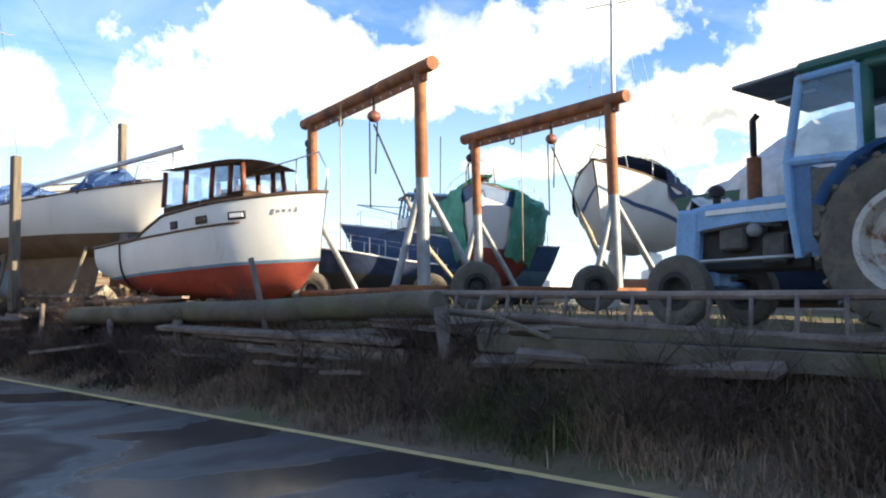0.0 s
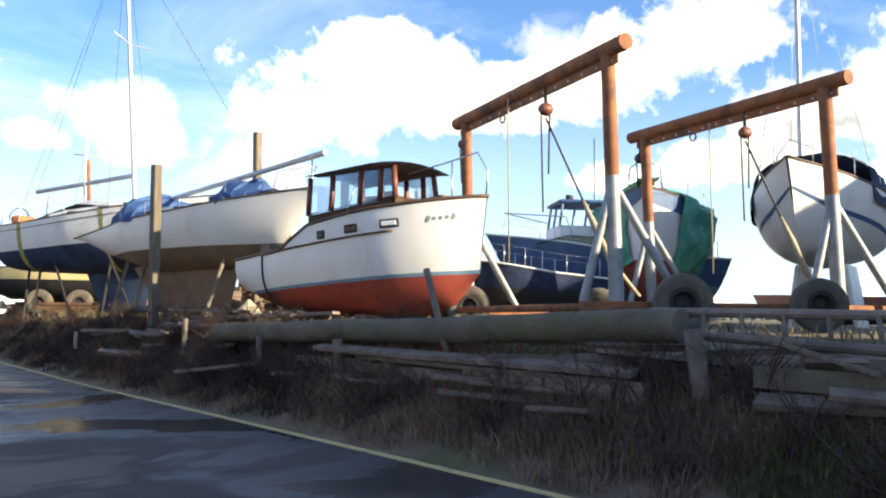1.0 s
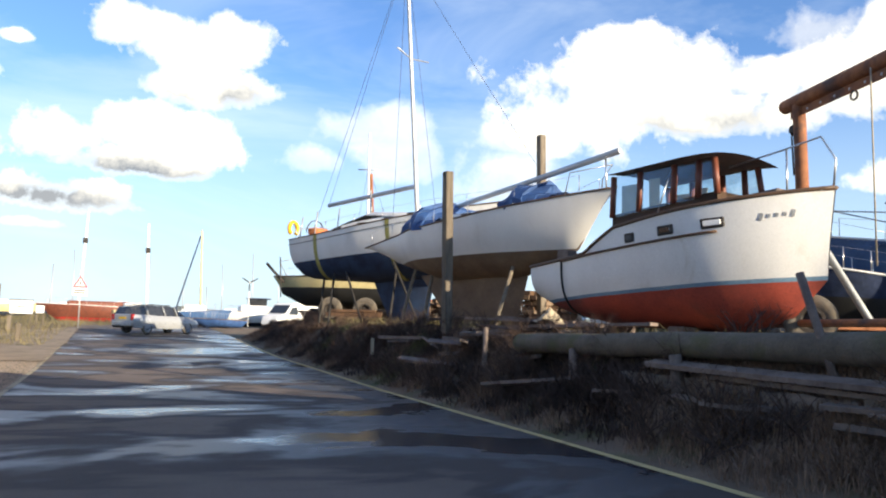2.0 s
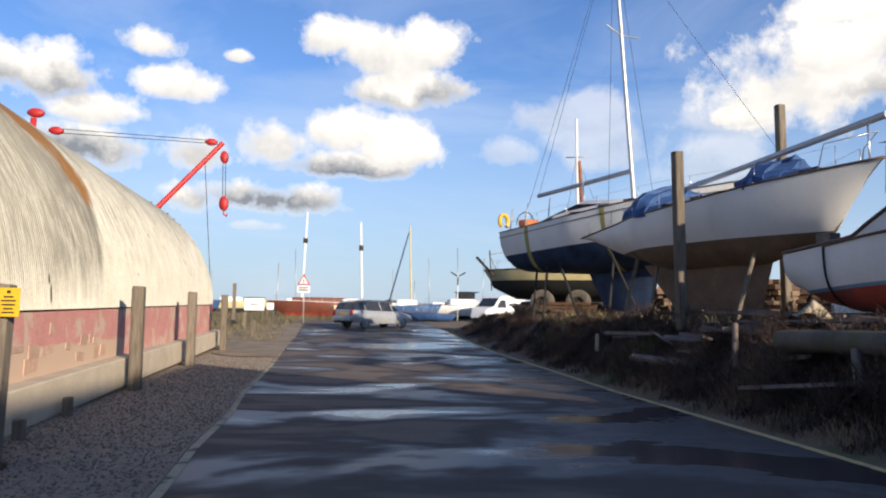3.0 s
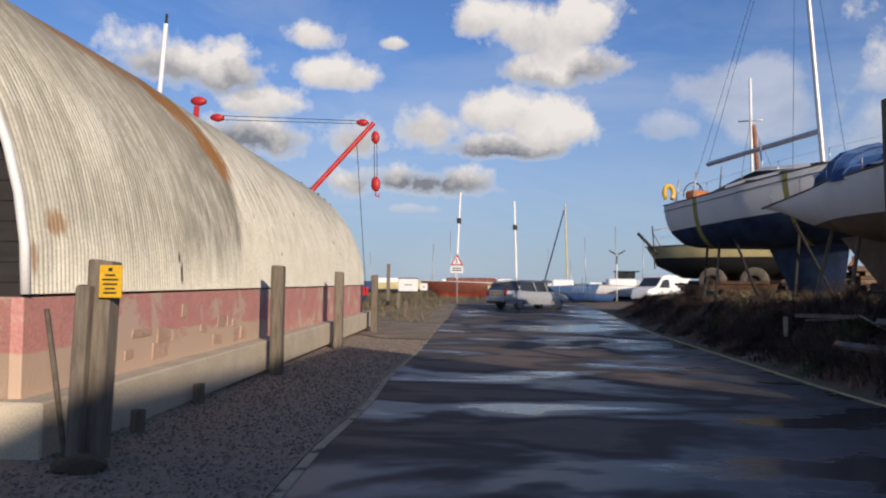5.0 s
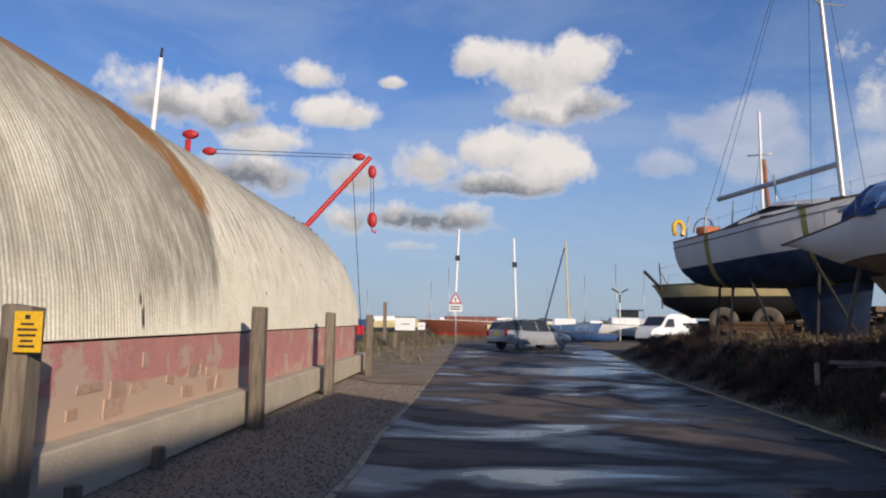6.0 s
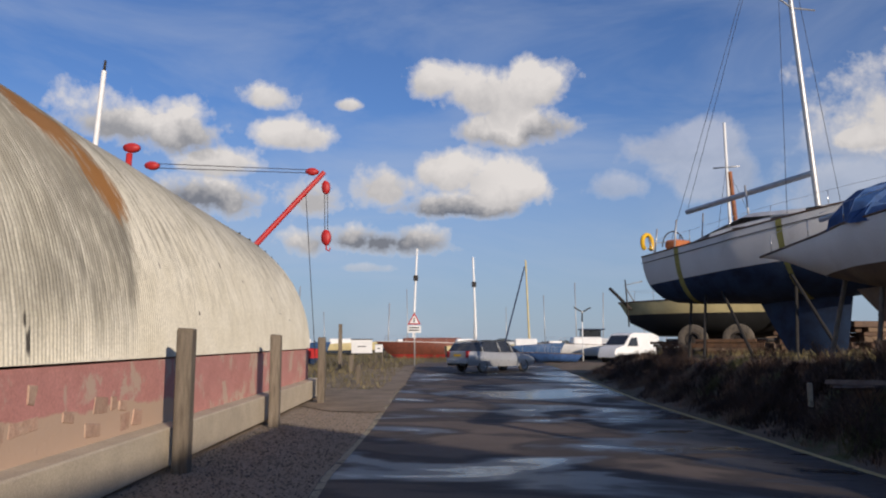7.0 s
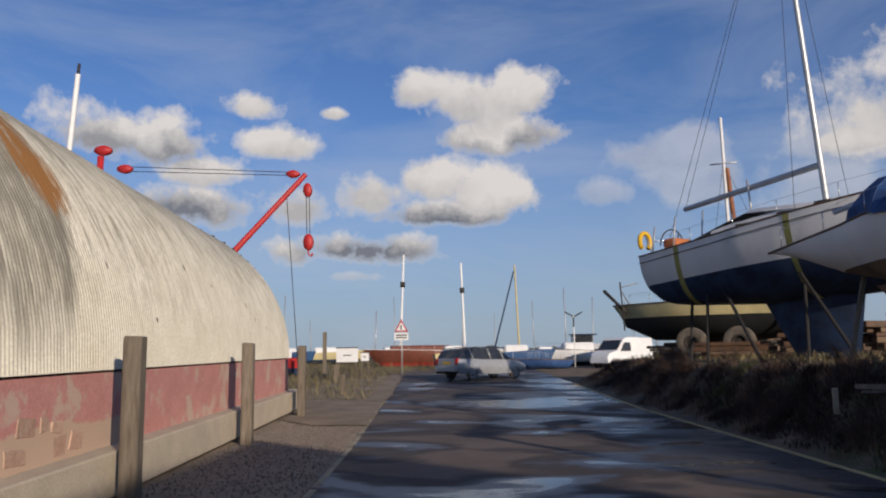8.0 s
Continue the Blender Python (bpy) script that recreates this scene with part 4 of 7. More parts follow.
    # pulpit rail and stern box
    bm = bmesh.new()
    fore = [(1.0, -0.1, 4.05), (1.7, 0, 4.2), (2.2, 0.0, 4.3), (2.38, 0, 3.95), (2.34, 0, 3.5)]
    tube(bm, fore, 0.014, 6)
    part("rail_post", bar((1.75, 0, 3.4), (1.75, 0, 4.21), 0.012, 6), M["chrome"], boat)
    part("grab_rail", bar((0.2, -0.6, 3.3), (0.3, -0.4, 4.1), 0.012, 6), M["chrome"], boat)
    part("bow_rail", bm, M["chrome"], boat, "thin steel rail")
    bm = bmesh.new()
    box(bm, (-1.75, -0.35, 2.87), (0.25, 0.2, 0.16), bevel=0.015)
    part("stern_box", bm, M["oldwood"], boat)
    bm = bmesh.new()
    box(bm, (1.45, 0, 3.5), (0.75, 0.6, 0.12), Matrix.Rotation(radians(-6), 4, "Y"), bevel=0.03)
    part("fore_hatch", bm, M["oldwood"], boat, "weathered brown hatch")
    bm = bmesh.new()
    i = int(0.19 * n)
    q = [p + Vector((0, -0.012, 0)) for p in rows[i][: len(rows[i]) // 2 + 1]]
    tube(bm, q, 0.016, 6)
    part("lashing", bm, M["ink"], boat, "dark rope over the side")
    # blocks under the keel
    bm = bmesh.new()
    for x in (-1.2, 0.4):
        box(bm, (x, 0, 1.5), (0.25, 0.9, 0.26), bevel=0.01)
        b = part("keel_block", bm, M["oldwood"])
        b.matrix_world = boat.matrix_world
        tagged(b, "heavy dark timber block under the cruiser's keel", "timber", "keel blocks")
        bm = bmesh.new()
    bm.free()
    return boat


def make_sailboat(name, label, stern, bow, B, sheer, keel, line, mats, lift=0.0, mast=None, boom=None, cover=None, stripe=None, fin=None, rake=0.9, stern_w=0.45, cabin=True, heel=0.0, mast_lean=0.0, mast_h=8.0, mast_mat=None, spreader=4.9, stern_rake=0.5):
    L = (Vector(bow) - Vector(stern)).length
    boat = thing(name, label, "boat", place(stern, bow) @ Matrix.Rotation(heel, 4, "X"))
    rows = hull_rows(L, B, sheer, keel, stations=40, stern_w=stern_w, bow_rake=rake, stern_rake=stern_rake, bilge=2.0, full=1.9, fore=0.5)
    split_by_line(rows, [line], ["bottom", "topside"], mats, boat)
    part("deck", deck_sheet(rows, 0.03), M["white_hull"], boat)
    bm = bmesh.new()
    for s in (-1, 1):
        tube(bm, rail_line(rows, s), 0.025, 6)
    part("toe_rail", bm, M["trim"] if stripe is None else stripe, boat)
    if fin:
        x0, x1, z0, z1, th, mt = fin
        bm = bmesh.new()
        rr = []
        for k in range(7):
            f = k / 6
            z = z0 + (z1 - z0) * f
            w = th * (0.55 + 0.45 * f)
            xa, xb = x0 + 0.35 * (1 - f) * (x1 - x0), x1 - 0.1 * (1 - f) * (x1 - x0)
            rr.append([(xa, 0, z), (xa * 0.7 + xb * 0.3, w / 2, z), (xa * 0.2 + xb * 0.8, w / 2, z), (xb, 0, z), (xa * 0.2 + xb * 0.8, -w / 2, z), (xa * 0.7 + xb * 0.3, -w / 2, z), (xa, 0, z)])
        sheet(bm, rr)
        bmesh.ops.remove_doubles(bm, verts=bm.verts, dist=0.0005)
        part("keel", bm, mt, boat, smooth=True)
    zs = interp(0.5, *sheer)
    if cabin:
        bm = bmesh.new()
        rr = []
        for u, hgt in ((0.24, 0.3), (0.3, 0.36), (0.5, 0.34), (0.62, 0.26), (0.7, 0.03)):
            x, z, w = (u - 0.5) * L, interp(u, *sheer), B * 0.3 * (1 if u < 0.6 else 0.7)
            rr.append([(x, -w, z), (x, -w * 0.9, z + hgt * 0.85), (x, -w * 0.4, z + hgt), (x, w * 0.4, z + hgt), (x, w * 0.9, z + hgt * 0.85), (x, w, z)])
        vs = sheet(bm, rr)
        bm.faces.new(vs[0]); bm.faces.new(list(reversed(vs[-1])))
        part("coachroof", bm, M["white_hull"], boat, smooth=True)
        for s in (-1, 1):
            for u in (0.34, 0.46, 0.56):
                bm = bmesh.new()
                box(bm, ((u - 0.5) * L, s * B * 0.29, interp(u, *sheer) + 0.16), (0.45, 0.02, 0.12), Matrix.Rotation(s * radians(-14), 4, "X"), bevel=0.008)
                part("cabin_window", bm, M["dark_glass"], boat)
    if mast:
        mx = mast
        bm = bmesh.new()
        top = Vector((mx + mast_lean * mast_h, 0, zs + mast_h))
        base = Vector((mx, 0, zs))
        tube(bm, [base, top], [0.075, 0.055], 10)
        mo = part("mast", bm, mast_mat or M["alu"], boat, smooth=True)
        sp = base.lerp(top, spreader / mast_h)
        part("spreader", tube(bmesh.new(), [sp + Vector((-0.05, -0.75, 0.08)), sp, sp + Vector((-0.05, 0.75, 0.08))], 0.02, 6), M["alu"], boat)
        for k, q in enumerate([(L * 0.5 + rake * 0.8, 0, interp(1, *sheer)), (-L * 0.47, 0, interp(0, *sheer)), (mx - 0.1, B * 0.48, zs), (mx - 0.1, -B * 0.48, zs)]):
            part("stay", tube(bmesh.new(), [q, top], 0.006, 4), M["black"], boat)
        if boom:
            b0, b1 = boom
            part("boom", tube(bmesh.new(), [b0, b1], [0.075, 0.06], 8), M["alu"], boat, "grey aluminium boom")
    # stanchions and lifelines
    n = len(rows) - 1
    for s in (-1, 1):
        pts = []
        for u in np.linspace(0.06, 0.93, 7):
            p = rows[int(u * n)][0 if s < 0 else -1]
            q = Vector((p.x, p.y * 0.95, p.z + 0.42))
            part("stanchion", tube(bmesh.new(), [(p.x, p.y * 0.95, p.z - 0.02), q], 0.011, 5), M["chrome"], boat)
            pts.append(q)
        part("lifeline", tube(bmesh.new(), pts, 0.005, 4), M["chrome"], boat)
    return boat, rows


def wrinkled(bm, fn, nu, nv, amp=0.05, seed=0):
    rows = []
    for i in range(nu + 1):
        row = []
        for j in range(nv + 1):
            p = Vector(fn(i / nu, j / nv))
            p += amp * noise.noise_vector(p * 2.3 + Vector((seed, 0, 0))) + 0.4 * amp * noise.noise_vector(p * 6 + Vector((seed, 3, 0)))
            row.append(p)
        rows.append(row)
    sheet(bm, rows)
    return bm


def tyre_profile(R, w, rim):
    return [(-w * 0.38, rim), (-w * 0.5, rim + (R - rim) * 0.35), (-w * 0.5, R - (R - rim) * 0.3), (-w * 0.4, R - 0.02), (0, R), (w * 0.4, R - 0.02), (w * 0.5, R - (R - rim) * 0.3), (w * 0.5, rim + (R - rim) * 0.35), (w * 0.38, rim)]


def make_wheel(parent, c, R, w, rim, axis="y", hub_mat=None, rim_mat=None, tread=0, name="wheel"):
    e = part(name, lathe(bmesh.new(), [(-w * 0.1, 0.02), (-w * 0.12, rim * 0.35), (-w * 0.02, rim * 0.55), (w * 0.05, rim * 0.9), (w * 0.3, rim)], 28, axis), hub_mat or M["steel"], parent, smooth=True)
    e.location = c
    bm = lathe(bmesh.new(), tyre_profile(R, w, rim), 40, axis)
    part("tyre", bm, M["rubber"], e, smooth=True)
    if tread:
        bm = bmesh.new()
        for k in range(tread):
            for s in (-1, 1):
                m = Matrix.Rotation(2 * math.pi * (k + 0.25 * s) / tread, 4, "Y")
                box(bm, m @ Vector((0, s * w * 0.24, R - 0.005)), (0.05, w * 0.5, 0.05), m @ Matrix.Rotation(s * 0.6, 4, "Z"))
        tagged(part("tread", bm, M["rubber"], e), kind="stuff")
    bm = lathe(bmesh.new(), [(-w * 0.42, rim + 0.01), (-w * 0.42, rim - 0.05), (0, rim - 0.1), (w * 0.42, rim - 0.05), (w * 0.42, rim + 0.01)], 28, axis)
    part("rim", bm, rim_mat or hub_mat or M["steel"], e, smooth=True)
    return e


def make_gantry():
    """A boat hoist: two pipe arches on a wheeled frame."""
    hoist = thing("boat_hoist", "rusty wheeled boat hoist of two tall pipe arches", "hoist")
    arches = [((10.0, 10.8, 5.47), (10.72, 16.1, 5.5)), ((14.0, 9.8, 5.38), (14.34, 14.65, 5.4))]
    for (a, b) in arches:
        a, b = Vector(a), Vector(b)
        d = (b - a).normalized()
        beam = part("beam", tube(bmesh.new(), [a - d * 0.14, b + d * 0.14], 0.125, 16), M["rust"], hoist, "rust-brown pipe beam", smooth=True)
        ang = math.atan2(d.y, d.x)
        bm = bmesh.new()
        box(bm, (a + b) / 2 - Vector((0, 0, 0.19)), ((b - a).length - 0.1, 0.02, 0.16), Matrix.Rotation(ang, 4, "Z") @ Matrix.Rotation(-math.asin(d.z), 4, "Y"))
        part("flange", bm, M["rust"], beam)
        for k in range(14):
            o = part("bolt", lathe(bmesh.new(), [(-0.016, 0.0), (-0.016, 0.024), (0.016, 0.024), (0.016, 0.0)], 8, "y"), M["alu"], beam)
            o.matrix_basis = Matrix.Translation(a.lerp(b, (k + 0.5) / 14) - Vector((0, 0, 0.2))) @ Matrix.Rotation(ang, 4, "Z")
        ring = lathe(bmesh.new(), [(-0.012, 0.06), (0.012, 0.06), (0.012, 0.085), (-0.012, 0.085), (-0.012, 0.06)], 14, "x")
        o = part("shackle", ring, M["black"], beam)
        o.location = a.lerp(b, 0.66) - Vector((0, 0, 0.33))
        for p, inw in ((a, d), (b, -d)):
            top = p + inw * 0.3 - Vector((0, 0, 0.08))
            foot = Vector((top.x + 0.02, top.y - 0.1, 1.68))
            leg = part("leg", tube(bmesh.new(), [top, top.lerp(foot, 0.5)], 0.11, 14), M["rust"], hoist, "rust-orange upper leg", smooth=True)
            part("lower_leg", tube(bmesh.new(), [top.lerp(foot, 0.5), foot], 0.112, 14), M["steel"], leg, "grey galvanised lower leg", smooth=True)
            mid = top.lerp(foot, 0.52)
            for off in ((-0.45, 0.22), (0.8, -0.5)):
                part("brace", tube(bmesh.new(), [mid, (foot.x + off[0], foot.y + off[1], 1.68)], 0.065, 10), M["steel"], leg, smooth=True)
    for (x0, y0), (x1, y1), fs in (((9.3, 10.9), (14.9, 9.75), (0.22, 0.655)), ((10.0, 15.75), (15.0, 14.3), (0.07, 0.6))):
        a, b = Vector((x0, y0, 1.6)), Vector((x1, y1, 1.6))
        ang = math.atan2((b - a).y, (b - a).x)
        bm = bmesh.new()
        box(bm, (a + b) / 2, ((b - a).length, 0.16, 0.17), Matrix.Rotation(ang, 4, "Z"), bevel=0.01)
        part("frame_rail", bm, M["rust"], hoist, "rusty box-section rail")
        for f in fs:
            p = a.lerp(b, f)
            part("axle", tube(bmesh.new(), [p + Vector((0, 0.25, 0)), p + Vector((-0.06, -0.6, 0.04))], 0.04, 8), M["black"], hoist)
            w = make_wheel(hoist, (p.x - 0.05, p.y - 0.5, 1.66), 0.42, 0.26, 0.21, "y", M["black"])
            w.rotation_euler = (0, 0, radians(-35))
    part("cross_tie", bar((9.5, 10.8, 1.6), (10.2, 15.7, 1.6), 0.06, 8), M["rust"], hoist)
    for (a, b), f, drop in ((arches[0], 0.38, 2.6), (arches[1], 0.4, 2.4), (arches[0], 0.96, 1.0), (arches[1], 0.97, 0.7)):
        p = Vector(a).lerp(Vector(b), f)
        ch = part("hook", bar(p + Vector((0, 0, -0.1)), p + Vector((0, 0, -0.45)), 0.03, 8), M["black"], hoist)
        big = f < 0.9
        part("chain_block", lathe(bmesh.new(), [(-0.11, 0.0), (-0.11, 0.07), (-0.05, 0.11), (0.05, 0.11), (0.11, 0.07), (0.11, 0.0)], 14, "x", centre=p + Vector((0, 0, -0.5))), M["redwood"] if big else M["black"], ch, "rusty chain hoist", smooth=True)
        for k, q in enumerate(((0.07, -0.02), (-0.07, 0.04))):
            part("chain", bar(p + Vector((q[0], q[1], -0.6)), p + Vector((q[0] * 0.5, q[1], -0.7 - drop * (0.35 + 0.25 * k))), 0.016, 5), M["black"], ch)
        if big:
            s = Vector((0.55, -0.3, 0))
            part("load_chain", bar(p + Vector((0, 0, -0.65)), p + s + Vector((0, 0, -2.05)), 0.02, 6), M["black"], ch)
            q = p + s + Vector((0, 0, -2.05))
            part("sling", tube(bmesh.new(), [q, q + Vector((0.18, -0.1, -0.45)), q + Vector((0.4, -0.2, -1.0)), q + Vector((1.0, -0.3, -1.6))], [0.03, 0.07, 0.06, 0.03], 6), M["rope"], ch, "pale frayed rope sling")
            part("fall_rope", bar(p + Vector((-0.5, 0.4, -0.3)), p + Vector((-0.48, 0.4, -3.1)), 0.012, 5), M["rope"], ch)
    return hoist


def local(boat, p):
    return boat.matrix_world.inverted() @ Vector(p)


def prop(name, a, b, r, label, mat="steel"):
    o = part(name, bar(a, b, r, 8), M[mat], smooth=True)
    return tagged(o, label, "prop", "props under the boats")


def make_yachts():
    sloop, rows = make_sailboat("sailing_yacht", "big white yacht with tan bottom and blue covers", (5.9, 29.1), (9.25, 20.7), 2.7,
        ([0, 0.3, 0.6, 1.0], [3.86, 4.02, 4.2, 4.62]), ([0, 0.15, 0.4, 0.7, 0.92, 1.0], [3.72, 3.2, 2.65, 2.65, 3.2, 4.1]), (3.2, 3.3), [M["tan_hull"], M["white_hull"]],
        fin=(-2.6, 2.2, 1.4, 2.9, 0.5, M["tan_hull"]), rake=0.5, stern_w=0.35, stern_rake=0.6)
    n = len(rows) - 1
    # mast laid along the deck, and bundled blue covers
    a, b = local(sloop, (6.3, 28.3, 4.55)), local(sloop, (9.6, 20.4, 5.5))
    part("lowered_mast", tube(bmesh.new(), [a, b], [0.06, 0.075], 10), M["alu"], sloop, "aluminium mast lying along the deck", smooth=True)
    part("mast_crutch", bar(b.lerp(a, 0.05), Vector((b.x - 0.4, b.y, 4.45)), 0.02, 6), M["chrome"], sloop)
    for u0, u1, lift, seed in ((0.3, 0.47, 0.95, 1), (0.74, 0.86, 0.7, 5)):
        bm = bmesh.new()
        def fn(i, j, u0=u0, u1=u1, lift=lift):
            u = u0 + (u1 - u0) * i
            r = rows[int(u * n)]
            w = abs(r[0].y) * 1.0
            a = math.pi * j
            h = lift * (0.35 + 0.65 * math.sin(math.pi * min(1, i * 1.0 + 0.15)))
            return (r[0].x, -w * math.cos(a), r[0].z - 0.04 + h * math.sin(a))
        wrinkled(bm, fn, 14, 12, 0.16, seed)
        part("cover", bm, M["cloth_blue"], sloop, "crumpled blue tarpaulin", smooth=True)
    part("pulpit", tube(bmesh.new(), [(4.0, -0.6, 4.5), (4.1, -0.55, 5.0), (4.9, 0, 5.15), (4.1, 0.55, 5.0), (4.0, 0.6, 4.5)], 0.014, 6), M["chrome"], sloop)
    # ketch on props with mast and boom
    ketch, rows = make_sailboat("sailing_yacht", "white yacht with dark blue bottom strapped on props", (3.95, 36.6), (10.9, 28.5), 3.0,
        ([0, 0.3, 0.6, 1.0], [4.68, 4.92, 5.25, 5.75]), ([0, 0.03, 0.12, 0.4, 0.7, 0.92, 1.0], [3.45, 3.2, 3.1, 2.95, 3.1, 3.7, 5.0]), (3.75, 4.3), [M["blue_hull"], M["white_hull"]],
        fin=(-1.9, 1.1, 1.45, 3.3, 0.4, M["blue_hull"]), stern_w=0.62, stern_rake=0.1, rake=0.8)
    L = local
    base, cross = L(ketch, (7.53, 32.17, 5.3)), L(ketch, (7.07, 31.99, 11.2))
    top = base + (cross - base) * 1.65
    part("mast", tube(bmesh.new(), [base, top], [0.085, 0.06], 12), M["alu"], ketch, "tall aluminium mast", smooth=True)
    part("spreader", tube(bmesh.new(), [cross + Vector((0.1, -0.95, 0.12)), cross, cross + Vector((0.1, 0.95, 0.12))], 0.025, 6), M["alu"], ketch)
    g, e = base + (cross - base) * 0.2, L(ketch, (4.8, 36.76, 6.26))
    part("boom", tube(bmesh.new(), [g, e], 0.085, 10), M["alu"], ketch, "grey aluminium boom", smooth=True)
    part("topping_lift", bar(e, top, 0.007, 4), M["black"], ketch)
    for q in ((0.2, 1.4, 4.9), (0.2, -1.4, 4.9), (-5.2, 0, 4.7), (5.9, 0, 5.7)):
        part("stay", bar(q, top, 0.007, 4), M["black"], ketch)
    # horseshoe float, liferaft and stern rail
    c = L(ketch, (3.3, 35.4, 5.0))
    bm = bmesh.new()
    tube(bm, [c + Vector((0, 0.22 * math.cos(a), 0.26 * math.sin(a) + 0.05)) for a in np.linspace(-0.9, math.pi + 0.9, 14)], 0.075, 8)
    part("horseshoe_float", bm, M["yellow"], ketch, "yellow horseshoe lifebuoy", smooth=True)
    pts = [L(ketch, (4.9, 36.3, 4.75)), L(ketch, (4.8, 36.4, 5.25)), L(ketch, (3.5, 36.6, 5.2)), L(ketch, (3.3, 35.2, 5.25)), L(ketch, (3.4, 34.9, 4.8))]
    part("pushpit", tube(bmesh.new(), pts, 0.015, 6), M["chrome"], ketch)
    for q, h in (((3.6, 36.0), 0.75), ((4.4, 36.5), 0.6), ((4.1, 35.2), 0.9), ((5.0, 35.6), 1.15)):
        part("deck_fitting", bar(L(ketch, (*q, 4.75)), L(ketch, (q[0] + 0.1, q[1], 4.85 + h)), 0.025, 6), M["alu"], ketch)
    part("stern_hoop", tube(bmesh.new(), [L(ketch, (4.2 + 0.35 * math.cos(a), 36.0, 5.0 + 0.5 * math.sin(a))) for a in np.linspace(0, math.pi, 9)], 0.02, 6), M["black"], ketch, smooth=True)
    part("boom_strut", bar(L(ketch, (6.2, 34.2, 5.2)), L(ketch, (6.1, 34.2, 6.6)), 0.03, 6), M["alu"], ketch)
    part("sheer_stripe", tube(bmesh.new(), [p + Vector((0, -0.012, -0.22)) for p in rail_line(rows, -1, u0=0.02, u1=0.9)], 0.012, 5), M["ink"], ketch, "thin dark line along the topside")
    part("sheer_stripe", tube(bmesh.new(), [p + Vector((0, 0.012, -0.22)) for p in rail_line(rows, 1, u0=0.02, u1=0.9)], 0.012, 5), M["ink"], ketch, "thin dark line along the topside")
    bm = bmesh.new()
    box(bm, L(ketch, (4.3, 35.7, 5.0)), (0.5, 0.8, 0.3), bevel=0.08)
    part("liferaft", bm, M["orange"], ketch, "faded orange canister")
    bm = bmesh.new()
    rr = [[(x, y, interp(x, [-3.4, -1.6, 0.2], [4.95, 5.42, 5.3]) + 0.25 * (1 - (y / 0.9) ** 2) * (x > -3.3)) for y in np.linspace(-0.85, 0.85, 7)] for x in (-3.4, -2.6, -1.6, -0.6, 0.2)]
    sheet(bm, rr)
    part("sprayhood", bm, M["cloth_white"], ketch, "grey canvas sprayhood", smooth=True)
    for u in (0.17, 0.5):
        r = rows[int(u * len(rows))]
        bm = bmesh.new()
        pts = [p + Vector((0, 0.012 * (1 if p.y > 0 else -1), -0.004)) for p in r]
        rr = [[p + Vector((-0.09, 0, 0)) for p in pts], [p + Vector((0.09, 0, 0)) for p in pts]]
        sheet(bm, rr)
        part("strap", bm, M["strap"], ketch, "yellow-green webbing strap", smooth=True)
    lab = "thin dark brown prop leaning under a yacht"
    for a, b in (((4.6, 33.6, 1.42), (4.9, 34.6, 3.6)), ((5.6, 32.0, 1.42), (5.2, 34.0, 3.5)), ((6.3, 30.6, 1.42), (6.9, 32.4, 3.8)), ((7.2, 30.0, 1.42), (6.6, 32.0, 3.8)), ((4.4, 35.0, 1.42), (4.6, 35.3, 3.5))):
        prop("boat_prop", a, b, 0.045, lab, "boards")
    for a, b in (((6.3, 25.6, 1.35), (6.75, 26.2, 3.3)), ((7.3, 22.4, 1.3), (8.0, 22.9, 3.1)), ((6.0, 27.3, 1.35), (6.6, 27.7, 3.4))):
        prop("boat_prop", a, b, 0.05, "rough timber prop leaning under the yacht", "wood")
    # tall mooring posts
    for p, z, w in (((6.09, 22.19), 5.07, 0.2), ((9.5, 24.8), 6.85, 0.2)):
        bm = bmesh.new()
        box(bm, (0, 0, (z - 1.2) / 2), (w, w, z - 1.2), bevel=0.015)
        o = part("mooring_post", bm, M["wood"])
        o.matrix_world = Matrix.Translation((*p, 1.2)) @ Matrix.Rotation(0.3, 4, "Z") @ Matrix.Rotation(-0.02, 4, "Y")
        tagged(o, "tall square weathered timber post beside the yacht", "post", "mooring posts")
    # cream motor boat on a trailer beyond
    boat, rows = make_sailboat("motor_boat", "cream boat with black bottom on a trailer", (8.7, 40.2), (3.4, 42.9), 2.4,
        ([0, 1.0], [3.55, 3.6]), ([0, 0.2, 0.8, 1.0], [2.2, 2.1, 2.2, 2.75]), (3.02, 3.08), [M["ink"], M["cream"]], cabin=False, rake=0.5, stern_w=0.85)
    m0 = L(boat, (7.5, 41.0, 3.5))
    m1 = m0 + Vector((0, 0, 7.0)) + boat.matrix_world.to_3x3().inverted() @ Vector((-0.45, 0, 0))
    mid = m0.lerp(m1, 0.72)
    part("wooden_mast", tube(bmesh.new(), [m0, mid], [0.1, 0.08], 10), M["rust"], boat, "brown wooden lower mast", smooth=True)
    part("topmast", tube(bmesh.new(), [m0 + Vector((0.35, 0.1, 0)), m1], [0.07, 0.055], 8), M["white"], boat, "white painted pole mast", smooth=True)
    bm = bmesh.new()
    box(bm, (-1.2, 0, 3.6), (2.4, 1.7, 0.5), bevel=0.06)
    part("cabin_top", bm, M["cream"], boat)
    part("yard_arm", bar(m1 + Vector((-0.5, 0, -1.8)), m1 + Vector((0.5, 0, -1.75)), 0.03, 6), M["alu"], boat)
    for dx in (-0.5, 0.4):
        part("shroud", bar(m1 + Vector((0, 0, -1.7)), m0 + Vector((dx * 3, 1.0 * dx, 0.1)), 0.008, 4), M["black"], boat)
